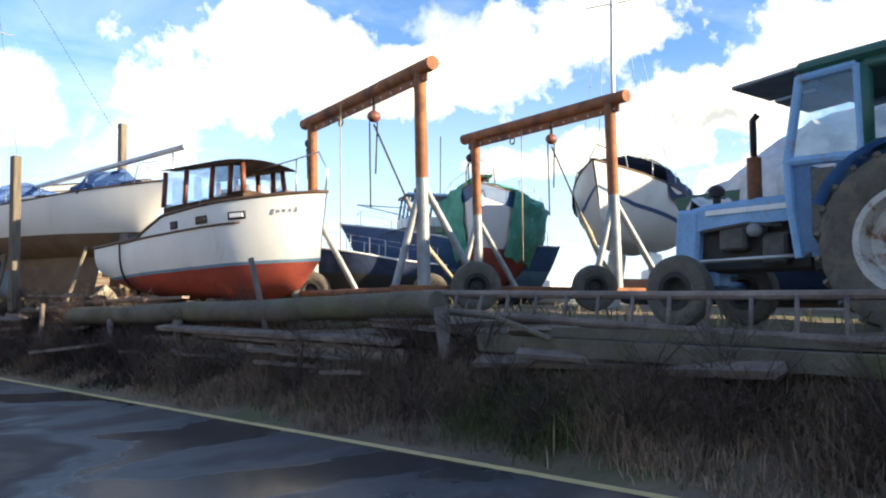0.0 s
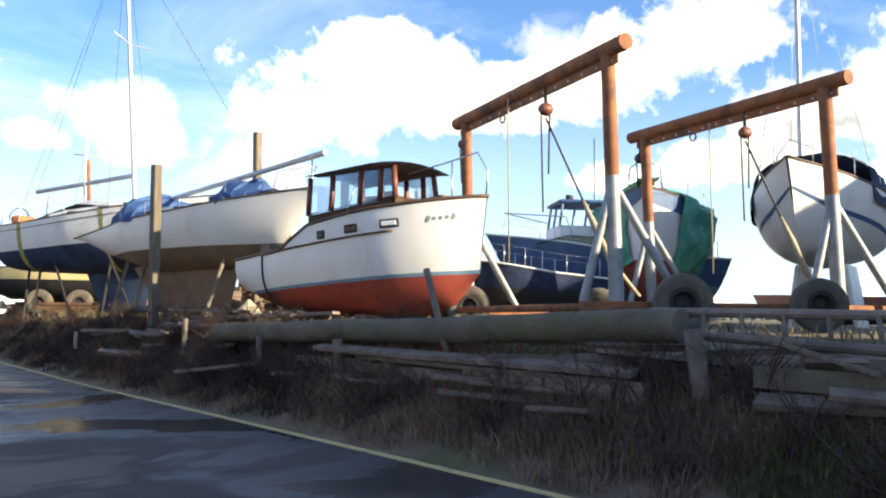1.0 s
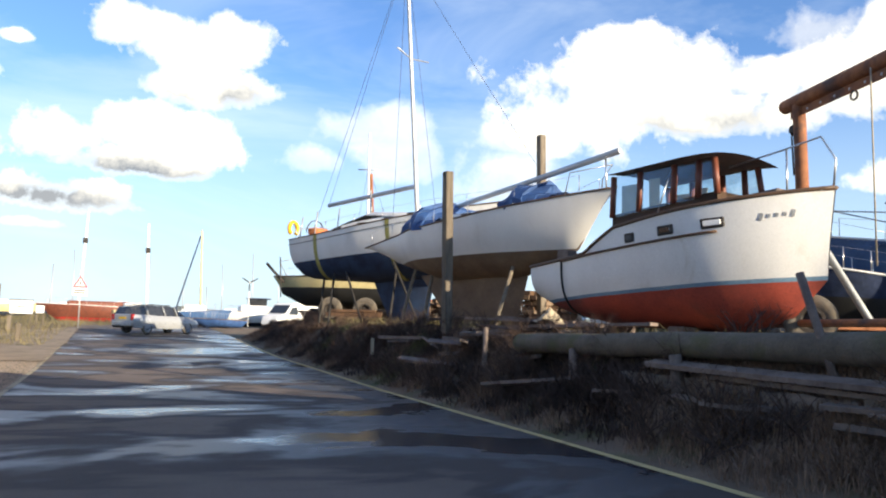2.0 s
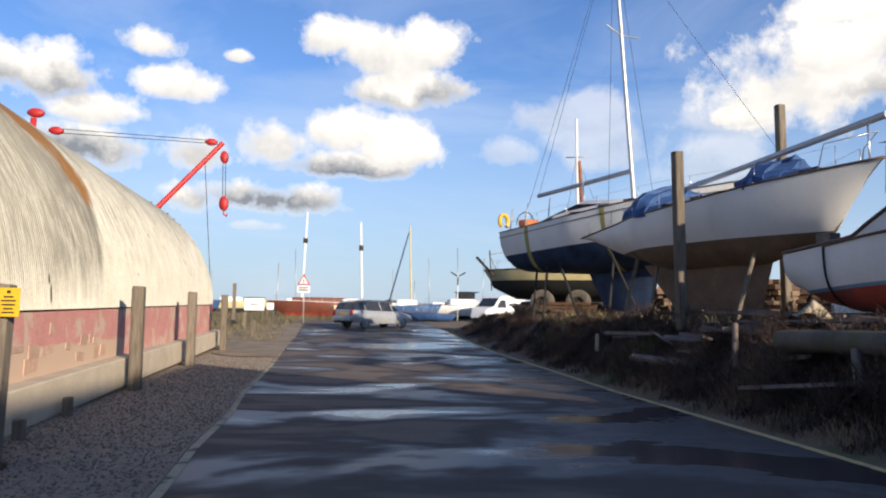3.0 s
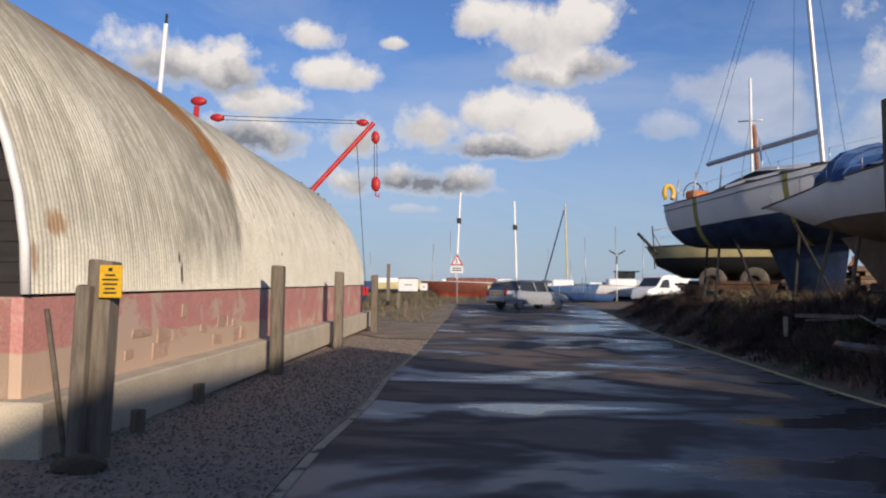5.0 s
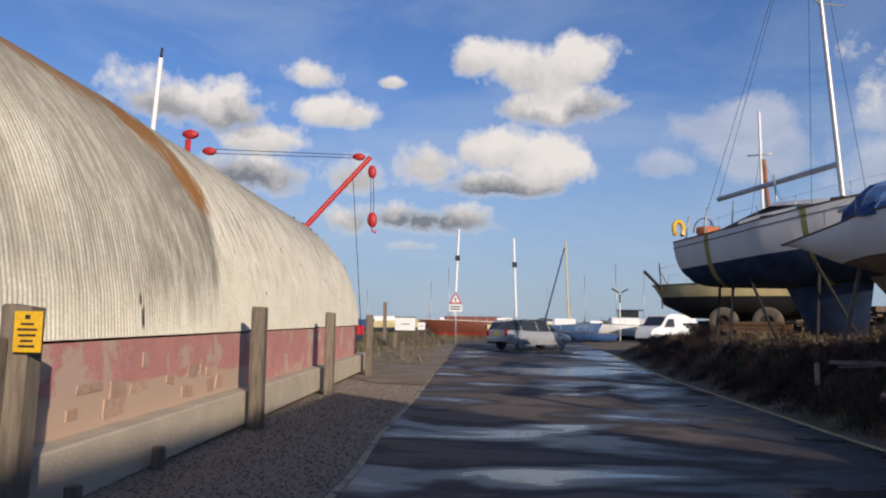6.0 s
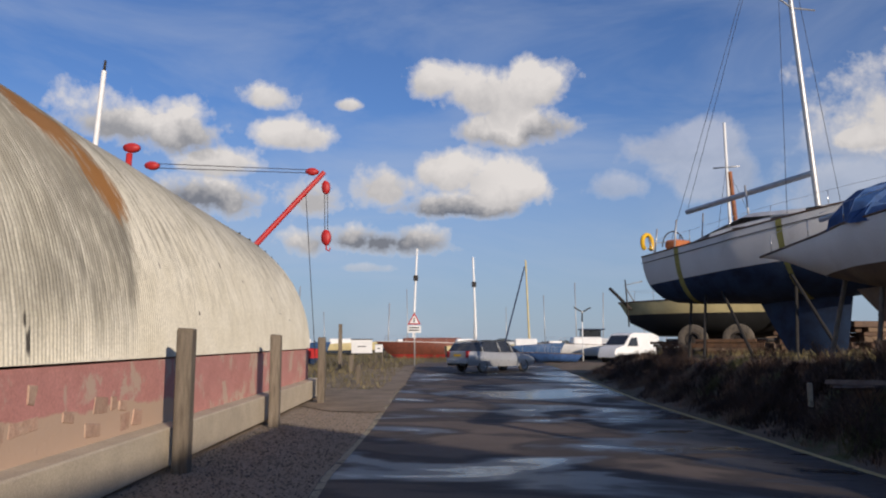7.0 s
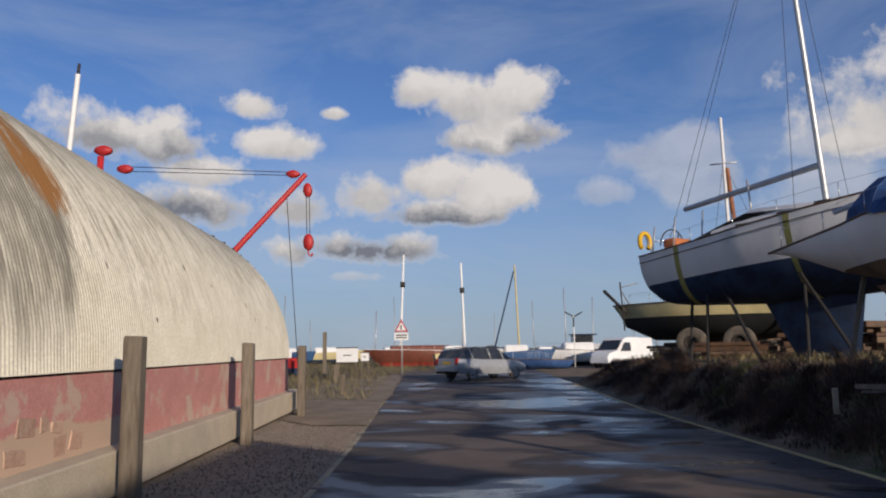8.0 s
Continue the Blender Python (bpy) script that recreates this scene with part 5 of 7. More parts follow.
    part("davit", tube(bmesh.new(), [L(boat, (3.6, 42.6, 3.5)), L(boat, (3.2, 42.8, 4.3)), L(boat, (3.9, 42.7, 4.45))], 0.03, 6), M["steel"], boat)
    part("outboard_leg", bar(L(boat, (3.4, 42.5, 3.3)), L(boat, (2.6, 42.9, 4.2)), 0.07, 8), M["black"], boat)
    part("outrigger", bar(L(boat, (3.3, 42.4, 2.6)), L(boat, (3.2, 42.5, 4.5)), 0.03, 6), M["black"], boat)
    tr = thing("boat_trailer", "rusty steel boat trailer with dusty tyres", "trailer")
    for a, b in (((4.6, 41.3, 2.02), (8.6, 39.3, 2.02)), ((4.9, 42.9, 2.02), (8.9, 40.9, 2.02)), ((5.4, 40.2, 1.95), (6.3, 42.4, 1.95))):
        part("chassis_rail", bar(a, b, 0.07, 8), M["black"], tr)
    for p in ((5.42, 40.3, 2.05), (6.35, 42.3, 2.05), (6.9, 39.6, 2.05), (7.8, 41.6, 2.05)):
        w = make_wheel(tr, p, 0.56, 0.28, 0.27, "y", M["black"])
        w.rotation_euler = (0, 0, radians(-22))


def make_under_gear():
    """Timber stacks, drums and cradles standing under and behind the yachts."""
    rnd = random.Random(31)
    for x, y, w, h, turn in ((9.6, 33.6, 2.6, 0.9, 0.4), (8.6, 37.6, 2.2, 0.8, -0.3), (11.2, 29.0, 2.6, 1.1, 0.7), (10.4, 25.2, 2.0, 0.7, 1.1), (12.2, 37.6, 3.2, 1.3, 0.2), (9.9, 44.2, 3.0, 1.1, 0.1), (6.4, 38.6, 2.6, 0.55, -0.4), (7.6, 43.4, 3.0, 0.7, 0.1), (5.2, 43.6, 1.6, 0.45, 0.3)):
        st = thing("timber_stack", "dark stack of old baulks and boards behind the yachts", "timber", Matrix.Translation((x, y, yard_z(y))) @ Matrix.Rotation(turn, 4, "Z"), "timber stacks")
        z = 0.0
        while z < h:
            k = rnd.uniform(0.1, 0.2)
            for row in range(3):
                bm = bmesh.new()
                box(bm, (rnd.uniform(-0.2, 0.2), (row - 1) * 0.26 + rnd.uniform(-0.03, 0.03), z + k / 2), (w * rnd.uniform(0.6, 1.0), 0.22, k - 0.01), Matrix.Rotation(rnd.uniform(-0.05, 0.05), 4, "Z"), bevel=0.012)
                part("baulk", bm, M["trim"] if rnd.random() < 0.7 else M["tan_hull"], st)
            z += k
    for x, y, mat, lab in ((7.7, 35.2, "rust", "rusty oil drum standing under the yacht"), (8.4, 34.7, "blue_paint", "blue oil drum standing under the yacht"), (10.2, 31.6, "rust", "rusty oil drum standing under the yacht")):
        o = part("oil_drum", lathe(bmesh.new(), [(0, 0.0), (0, 0.28), (0.28, 0.285), (0.3, 0.3), (0.32, 0.285), (0.58, 0.285), (0.6, 0.3), (0.62, 0.285), (0.88, 0.28), (0.86, 0.26), (0.86, 0.0)], 20, "z"), M[mat], smooth=True)
        o.location = (x, y, yard_z(y))
        tagged(o, lab, "drum", "oil drums")
    cr = thing("boat_cradle", "rusty red steel cradle standing behind the yacht", "cradle", Matrix.Translation((9.2, 40.2, yard_z(40))) @ Matrix.Rotation(0.5, 4, "Z"))
    for a, b in (((-1.5, -0.6, 0.1), (1.5, -0.6, 0.1)), ((-1.5, 0.6, 0.1), (1.5, 0.6, 0.1)), ((-1.2, -0.6, 0.1), (-1.2, -0.8, 1.6)), ((1.2, -0.6, 0.1), (1.2, -0.8, 1.6)), ((-1.2, -0.75, 1.1), (1.2, -0.75, 1.1)), ((0.0, -0.6, 0.1), (1.2, -0.78, 1.4))):
        part("cradle_bar", bar(a, b, 0.05, 8), M["rust"], cr)


def make_yard_boats():
    """Boats that stand behind the hoist."""
    b, rows = make_sailboat("fishing_boat", "white wooden boat with green netting and brown bottom", (19.2, 18.4), (15.4, 15.4), 2.9,
        ([0, 0.5, 1.0], [3.95, 4.05, 4.5]), ([0, 0.2, 0.8, 0.95, 1.0], [2.0, 1.75, 1.75, 2.1, 2.7]), (2.7, 2.85), [M["red_hull"], M["white_hull"]], cabin=False, rake=0.35, stern_w=0.8)
    bm = bmesh.new()
    for s in (0, -1):
        skin = []
        for row in rows[4:]:
            r = list(reversed(row)) if s == 0 else row
            skin.append([r[0] + Vector((0, 0.01 if s == 0 else -0.01, -0.02)) , r[1].lerp(r[2], 0.5) + Vector((0, 0.012 if s == 0 else -0.012, 0))])
        sheet(bm, skin)
    part("blue_strake", bm, M["blue_paint"], b, "blue painted strake", smooth=True)
    for side, u0, u1, seed in ((0, 0.42, 0.86, 2), (-1, 0.6, 0.93, 7)):
        bm = bmesh.new()
        n = len(rows) - 1
        def fn(i, j, side=side, u0=u0, u1=u1):
            u = u0 + (u1 - u0) * i
            r = rows[int(u * n)]
            q = list(reversed(r)) if side == 0 else r
            t = j * 9
            if t < 2:
                p = q[0] + Vector((0, (-0.8 + 0.4 * t) * math.copysign(1, q[0].y), 0.35 - 0.12 * t))
            else:
                k = t - 2
                p = q[int(k)].lerp(q[int(k) + 1], k - int(k)) + Vector((0, 0.1 * math.copysign(1, q[0].y), 0.02))
            return p
        wrinkled(bm, fn, 18, 18, 0.12, seed)
        part("net", bm, M["cloth_green"], b, "draped green netting", smooth=True)
    part("rail", tube(bmesh.new(), [(2.1, -0.4, 4.4), (2.2, -0.35, 5.0), (2.75, 0, 5.1), (2.2, 0.35, 5.0), (2.1, 0.4, 4.4)], 0.018, 6), M["steel"], b)
    part("windlass", lathe(bmesh.new(), [(-0.2, 0.0), (-0.2, 0.1), (0.2, 0.1), (0.2, 0)], 10, "y", centre=(2.0, 0, 4.7)), M["black"], b)
    # blue motor cruiser
    b, rows = make_sailboat("motor_cruiser", "blue motor cruiser with a small wheelhouse", (18.6, 16.6), (13.9, 18.75), 2.2,
        ([0, 0.5, 1.0], [3.0, 3.15, 3.6]), ([0, 0.2, 0.8, 0.95, 1.0], [1.7, 1.6, 1.6, 1.95, 2.5]), (2.3, 2.4), [M["blue_pale"], M["blue_paint"]], cabin=False, rake=0.5, stern_w=0.85, stripe=M["white"])
    bm = bmesh.new()
    sheet(bm, [[(x, y, interp(x, [-0.2, 1.9], [3.5, 3.55]) + (0.06 if abs(y) < 0.7 else 0) - max(0, x - 1.2) * 0.3) for y in (-0.85, -0.7, 0.7, 0.85)] for x in (-1.8, -0.2, 1.2, 2.0)])
    part("foredeck", bm, M["white"], b)
    cab = part("wheelhouse", (lambda m: (box(m, (0.7, 0, 3.6), (1.3, 1.2, 0.42), bevel=0.05), m)[1])(bmesh.new()), M["white"], b)
    bm = bmesh.new()
    box(bm, (0.62, 0, 4.42), (1.4, 1.25, 0.1), bevel=0.04)
    part("wheelhouse_roof", bm, M["blue_paint"], b)
    for x, y in ((1.3, -0.55), (1.3, 0.0), (1.3, 0.55), (0.65, -0.57), (0.65, 0.57), (0.08, -0.55), (0.08, 0.55)):
        part("pillar", bar((x, y, 3.8), (x - 0.1, y * 0.95, 4.42), 0.03, 6), M["blue_pale"], b)
    part("searchlight", lathe(bmesh.new(), [(-0.08, 0), (-0.08, 0.08), (0.08, 0.1), (0.08, 0)], 10, "x", centre=(0.9, 0.1, 4.57)), M["black"], b)
    part("bow_rail", tube(bmesh.new(), [(1.0, -0.8, 3.4), (1.2, -0.75, 4.0), (2.6, 0, 4.15), (1.2, 0.75, 4.0), (1.0, 0.8, 3.4)], 0.016, 6), M["chrome"], b)
    part("aerial", bar((0.2, 0, 4.4), (0.2, 0.05, 6.2), 0.015, 5), M["black"], b)
    # white sloop with navy covers and bilge keels
    b, rows = make_sailboat("sailing_boat", "white sailing boat with navy covers on bilge keels", (21.6, 14.3), (16.5, 12.35), 3.0,
        ([0, 0.5, 1.0], [4.0, 4.1, 4.75]), ([0, 0.15, 0.5, 0.85, 1.0], [3.1, 2.85, 2.65, 2.9, 3.5]), (2.9, 3.0), [M["white_hull"], M["white_hull"]], rake=0.5, stern_w=0.8, cabin=True)
    for s in (-1, 1):
        bm = bmesh.new()
        box(bm, (-0.3, s * 0.6, 2.0), (1.3, 0.12, 1.5), Matrix.Rotation(s * 0.15, 4, "X"), bevel=0.03)
        part("bilge_keel", bm, M["white_hull"], b)
    bm = bmesh.new()
    n = len(rows) - 1
    for s in (0, -1):
        skin = []
        for row in rows:
            zs = [p.z for p in row[: len(row) // 2 + 1]][::-1]
            q = row[: len(row) // 2 + 1][::-1] if s == 0 else row[len(row) // 2:]
            skin.append([Vector((interp(z, zs, [p.x for p in q]), interp(z, zs, [p.y for p in q]) * 1.006, z)) for z in (zs[0] + (zs[-1] - zs[0]) * 0.5, zs[0] + (zs[-1] - zs[0]) * 0.56)])
        sheet(bm, skin)
    part("stripe", bm, M["blue_paint"], b, "dark blue waterline stripe", smooth=True)
    bm = bmesh.new()
    def fn(i, j):
        u = 0.1 + 0.62 * i
        r = rows[int(u * n)]
        a = math.pi * j
        w = abs(r[0].y) * 1.03
        return (r[0].x, -w * math.cos(a), r[0].z + (0.25 + 0.55 * (0.4 + 0.6 * i)) * math.sin(a) ** 0.7 - 0.35 * (abs(math.cos(a)) > 0.95))
    wrinkled(bm, fn, 20, 16, 0.07, 3)
    part("cover", bm, M["cloth_navy"], b, "navy canvas boom cover", smooth=True)
    m0 = local(b, (18.27, 13.3, 4.2))
    part("mast", tube(bmesh.new(), [m0, m0 + Vector((0.05, 0.05, 7.5))], [0.07, 0.05], 10), M["alu"], b, smooth=True)
    part("spreader", bar(m0 + Vector((0, -0.7, 5.15)), m0 + Vector((0, 0.7, 5.15)), 0.02, 6), M["alu"], b)
    for q in ((2.9, 0, 4.6), (-2.6, 0, 4.1), (m0.x, 1.3, 4.1), (m0.x, -1.3, 4.1)):
        part("stay", bar(q, m0 + Vector((0.05, 0.05, 7.4)), 0.008, 4), M["chrome"], b)
    part("pulpit", tube(bmesh.new(), [(1.9, -0.5, 4.4), (2.1, -0.45, 5.0), (2.95, 0, 5.15), (2.1, 0.45, 5.0), (1.9, 0.5, 4.4)], 0.016, 6), M["chrome"], b)
    # small dark open boat
    make_sailboat("dinghy", "small dark open boat with a pale rail", (14.3, 16.3), (11.6, 17.8), 1.5, ([0, 1.0], [2.35, 2.85]), ([0, 0.8, 1.0], [1.3, 1.3, 1.8]), (2.05, 2.2),
        [M["ink"], M["cloth_navy"]], cabin=False, rake=0.4, stern_w=0.8, stripe=M["white"])
    # sheeted boat behind the tractor
    b = thing("sheeted_boat", "boat under a grey and white sheet behind the tractor", "boat")
    hull = hull_rows(5.0, 2.4, ([0, 1], [3.0, 3.2]), ([0, 0.8, 1], [1.3, 1.3, 1.9]), stern_w=0.9)
    split_by_line(hull, [(2.2, 2.3)], ["bottom", "topside"], [M["blue_hull"], M["tgreen"]], b)
    b.matrix_world = place((15.2, 3.0), (13.6, 8.3))
    bm = bmesh.new()
    def fn2(i, j):
        x = -2.6 + 5.1 * i
        a = math.pi * j
        h = interp(i, [0, 0.25, 0.6, 0.85, 1], [0.7, 1.5, 1.35, 0.5, 0.15])
        w = interp(i, [0, 0.7, 1], [1.3, 1.3, 0.5])
        return (x, -w * math.cos(a), 2.95 + h * math.sin(a) ** 0.8)
    wrinkled(bm, fn2, 26, 20, 0.22, 9)
    part("sheet", bm, M["cloth_white"], b, "crumpled grey-white plastic sheet", smooth=True)


def make_tractor():
    t = thing("tractor", "old chalky blue tractor with a dark green cab roof", "tractor", Matrix.Translation((10.4, 3.45, 1.08)) @ Matrix.Rotation(radians(88), 4, "Z"))
    blue = M["tblue"]
    for s in (1, -1):
        w = make_wheel(t, (-0.3, s * 0.85, 0.85), 0.85, 0.4, 0.5, "y", WHEEL_PALE, tread=22, name="rear_wheel")
        w.scale = (1, s, 1)
        w2 = make_wheel(t, (2.35, s * 0.72, 0.43), 0.43, 0.22, 0.22, "y", M["black"], name="front_wheel")
        w2.scale = (1, s, 1)
        # wing over the rear wheel
        bm = bmesh.new()
        arc = [(-0.3 + 0.98 * math.cos(a), 0.85 + 0.98 * math.sin(a)) for a in np.linspace(radians(25), radians(150), 12)]
        sheet(bm, [[(x, s * 0.62, z), (x, s * 1.02, z)] for x, z in arc])
        sheet(bm, [[(x, s * 0.62, z), (x * 0.9, s * 0.62, max(0.9, z - 0.55))] for x, z in arc])
        bmesh.ops.solidify(bm, geom=bm.faces[:], thickness=0.02)
        part("rear_wing", bm, blue, t, smooth=True)
    bm = bmesh.new()
    rr = []
    for x, w, z0, z1 in ((0.95, 0.3, 1.2, 1.5), (1.6, 0.29, 1.2, 1.5), (2.3, 0.28, 1.17, 1.48), (2.5, 0.27, 1.14, 1.45)):
        rr.append([(x, -w, z0), (x, -w, z1 - 0.06), (x, -w + 0.06, z1), (x, w - 0.06, z1), (x, w, z1 - 0.06), (x, w, z0)])
    vs = sheet(bm, rr, smooth=False)
    part("bonnet", bm, blue, t)
    for s in (-1, 1):
        bm = bmesh.new()
        box(bm, (1.65, s * 0.298, 1.37), (1.2, 0.012, 0.06))
        part("bonnet_stripe", bm, M["white"], t, "worn white stripe")
    bm = bmesh.new()
    box(bm, (2.54, 0, 1.05), (0.34, 0.58, 0.78), Matrix.Rotation(radians(-4), 4, "Y"), bevel=0.04)
    part("nose", bm, blue, t, "blue radiator cowl")
    bm = bmesh.new()
    box(bm, (2.725, 0, 1.03), (0.02, 0.42, 0.55), Matrix.Rotation(radians(-4), 4, "Y"))
    part("grille", bm, M["black"], t)
    bm = bmesh.new()
    box(bm, (1.75, 0, 0.95), (1.5, 0.34, 0.6), bevel=0.04)
    eng = part("engine", bm, M["black"], t, "oily black engine block")
    for nm, c, sz in (("injector_pump", (1.9, 0.24, 1.05), (0.35, 0.16, 0.3)), ("starter_motor", (1.4, 0.22, 0.9), (0.3, 0.14, 0.36)), ("dynamo", (1.9, -0.24, 1.05), (0.35, 0.16, 0.3))):
        bm = bmesh.new()
        box(bm, c, sz, bevel=0.03)
        part(nm, bm, M["greyiron"], eng)
    part("fuel_pipe", tube(bmesh.new(), [(1.3, 0.3, 1.15), (1.7, 0.33, 1.2), (2.3, 0.3, 1.15)], 0.025, 6), M["greyiron"], eng)
    part("oil_filter", lathe(bmesh.new(), [(0.0, 0.0), (0.0, 0.08), (0.2, 0.08), (0.2, 0)], 12, "y", centre=(1.6, 0.17, 1.12)), M["steel"], eng)
    bm = bmesh.new()
    box(bm, (0.3, 0, 0.85), (1.4, 0.45, 0.5), bevel=0.05)
    tube(bm, [(0, -0.75, 0.85), (0, 0.75, 0.85)], 0.12, 10)
    part("gearbox", bm, M["black"], t)
    bm = bmesh.new()
    tube(bm, [(2.35, -0.62, 0.5), (2.35, 0.62, 0.5)], 0.06, 8)
    box(bm, (2.35, 0, 0.6), (0.3, 0.3, 0.25), bevel=0.03)
    part("front_axle", bm, blue, t)
    bm = bmesh.new()
    box(bm, (2.5, 0.34, 0.7), (0.5, 0.06, 0.16), bevel=0.01)
    box(bm, (2.5, -0.34, 0.7), (0.5, 0.06, 0.16), bevel=0.01)
    part("weight_frame", bm, blue, t)
    part("drag_link", bar((2.3, 0.45, 0.78), (0.9, 0.45, 0.8), 0.022, 6), M["alu"], t)
    ex = part("exhaust", bar((1.68, 0.16, 1.48), (1.68, 0.16, 1.98), 0.085, 12), M["rust"], t, "rusty silencer", smooth=True)
    part("exhaust_pipe", tube(bmesh.new(), [(1.68, 0.16, 2.0), (1.68, 0.16, 2.42), (1.62, 0.16, 2.48)], 0.04, 10), M["black"], ex)
    cap = part("air_cleaner", bar((2.25, 0.05, 1.46), (2.25, 0.05, 1.62), 0.05, 10), M["black"], t)
    part("air_cap", lathe(bmesh.new(), [(1.6, 0.0), (1.6, 0.09), (1.68, 0.1), (1.73, 0.05), (1.74, 0)], 14, "z", centre=(2.25, 0.05, 0)), M["black"], cap, smooth=True)
    # cab
    cab = part("cab", tube(bmesh.new(), [(0.92, -0.78, 1.72), (0.92, 0.78, 1.72)], 0.045, 8), blue, t, "dented blue cab frame")
    bars = [[(0.78, -0.78, 2.6), (0.78, 0.78, 2.6)]]
    plates = []
    for s in (1, -1):
        y = s * 0.78
        bars += [[(x, y, z) for x, z in ((0.84, 0.75), (0.92, 1.3), (0.94, 1.75), (0.78, 2.62))], [(0.17, y, 1.72), (0.2, y, 2.62)], [(0.78, y, 2.6), (0.2, y, 2.62)], [(0.94, y, 1.75), (0.17, y, 1.72)]]
        plates += [[[(0.92, y, 1.72), (0.7, y, 1.72)], [(0.87, y, 0.8), (0.7, y, 0.8)]], [[(0.44, y, 1.72), (0.22, y, 1.72)], [(0.48, y, 1.3), (0.34, y, 1.5)], [(0.57, y, 0.8), (0.52, y, 0.85)]], [[(0.72, y, 0.95), (0.54, y, 0.95)], [(0.72, y, 0.75), (0.57, y, 0.75)]]]
    for pts in bars:
        part("cab_pillar", tube(bmesh.new(), pts, 0.052, 8), blue, cab, smooth=True)
    for rows in plates:
        bm = bmesh.new()
        sheet(bm, rows, smooth=False)
        bmesh.ops.solidify(bm, geom=bm.faces[:], thickness=0.015)
        part("cab_panel", bm, blue, cab, "flaking blue cab panel")
    for s in (1, -1):
        y = s * 0.775
        bm = bmesh.new()
        sheet(bm, [[(0.89, y, 1.78), (0.22, y, 1.78)], [(0.76, y, 2.57), (0.22, y, 2.57)]], smooth=False)
        g = part("side_window", bm, M["glass"], cab)
        g.visible_shadow = False
        bm = bmesh.new()
        sheet(bm, [[(0.72, y, 1.65), (0.46, y, 1.65)], [(0.72, y, 0.95), (0.55, y, 0.95)]], smooth=False)
        part("door_window", bm, GRIMY, cab)
        # green rear side frame
        bm = bmesh.new()
        for a, b in (((0.12, 1.75), (0.12, 2.62)), ((-0.9, 1.8), (-0.9, 2.62)), ((0.12, 1.8), (-0.9, 1.8)), ((0.12, 2.6), (-0.9, 2.6))):
            tube(bm, [(a[0], y, a[1]), (b[0], y, b[1])], 0.06, 8)
            part("rear_frame", bm, M["tgreen"], cab, "dark green rear frame")
            bm = bmesh.new()
        bm.free()
    bm = bmesh.new()
    box(bm, (-0.1, 0, 2.72), (1.85, 1.7, 0.14), Matrix.Rotation(radians(1.5), 4, "Y"), bevel=0.05)
    part("cab_roof", bm, M["tgreen"], t, "dark green roof")
    for y in (-0.45, 0.45):
        bm = bmesh.new()
        box(bm, (1.15, y, 2.68), (0.75, 0.8, 0.04), Matrix.Rotation(radians(4), 4, "Y"), bevel=0.01)
        part("visor", bm, M["steel"], t, "pale folded visor panel")
    bm = bmesh.new()
    box(bm, (0.0, 0, 1.35), (0.5, 0.5, 0.12), bevel=0.04)
    box(bm, (-0.25, 0, 1.65), (0.1, 0.5, 0.5), bevel=0.04)
    part("driver_seat", bm, M["black"], t)
    part("steering_wheel", lathe(bmesh.new(), [(1.7, 0.19), (1.715, 0.2), (1.7, 0.21), (1.685, 0.2), (1.7, 0.19)], 20, "z", centre=(0.6, 0, 0)), M["black"], t)


WHEEL_PALE = surface("flaking_white_rim", (0.52, 0.5, 0.47), (0.42, 0.38, 0.34), 5, 0.7, bump=0.3, stain=(0.2, 0.09, 0.045), stain_at=(0.52, 0.64), stain_scale=6)
GRIMY = surface("grimy_window", (0.09, 0.09, 0.075), (0.06, 0.06, 0.05), 3, 0.25, bump=0.0)


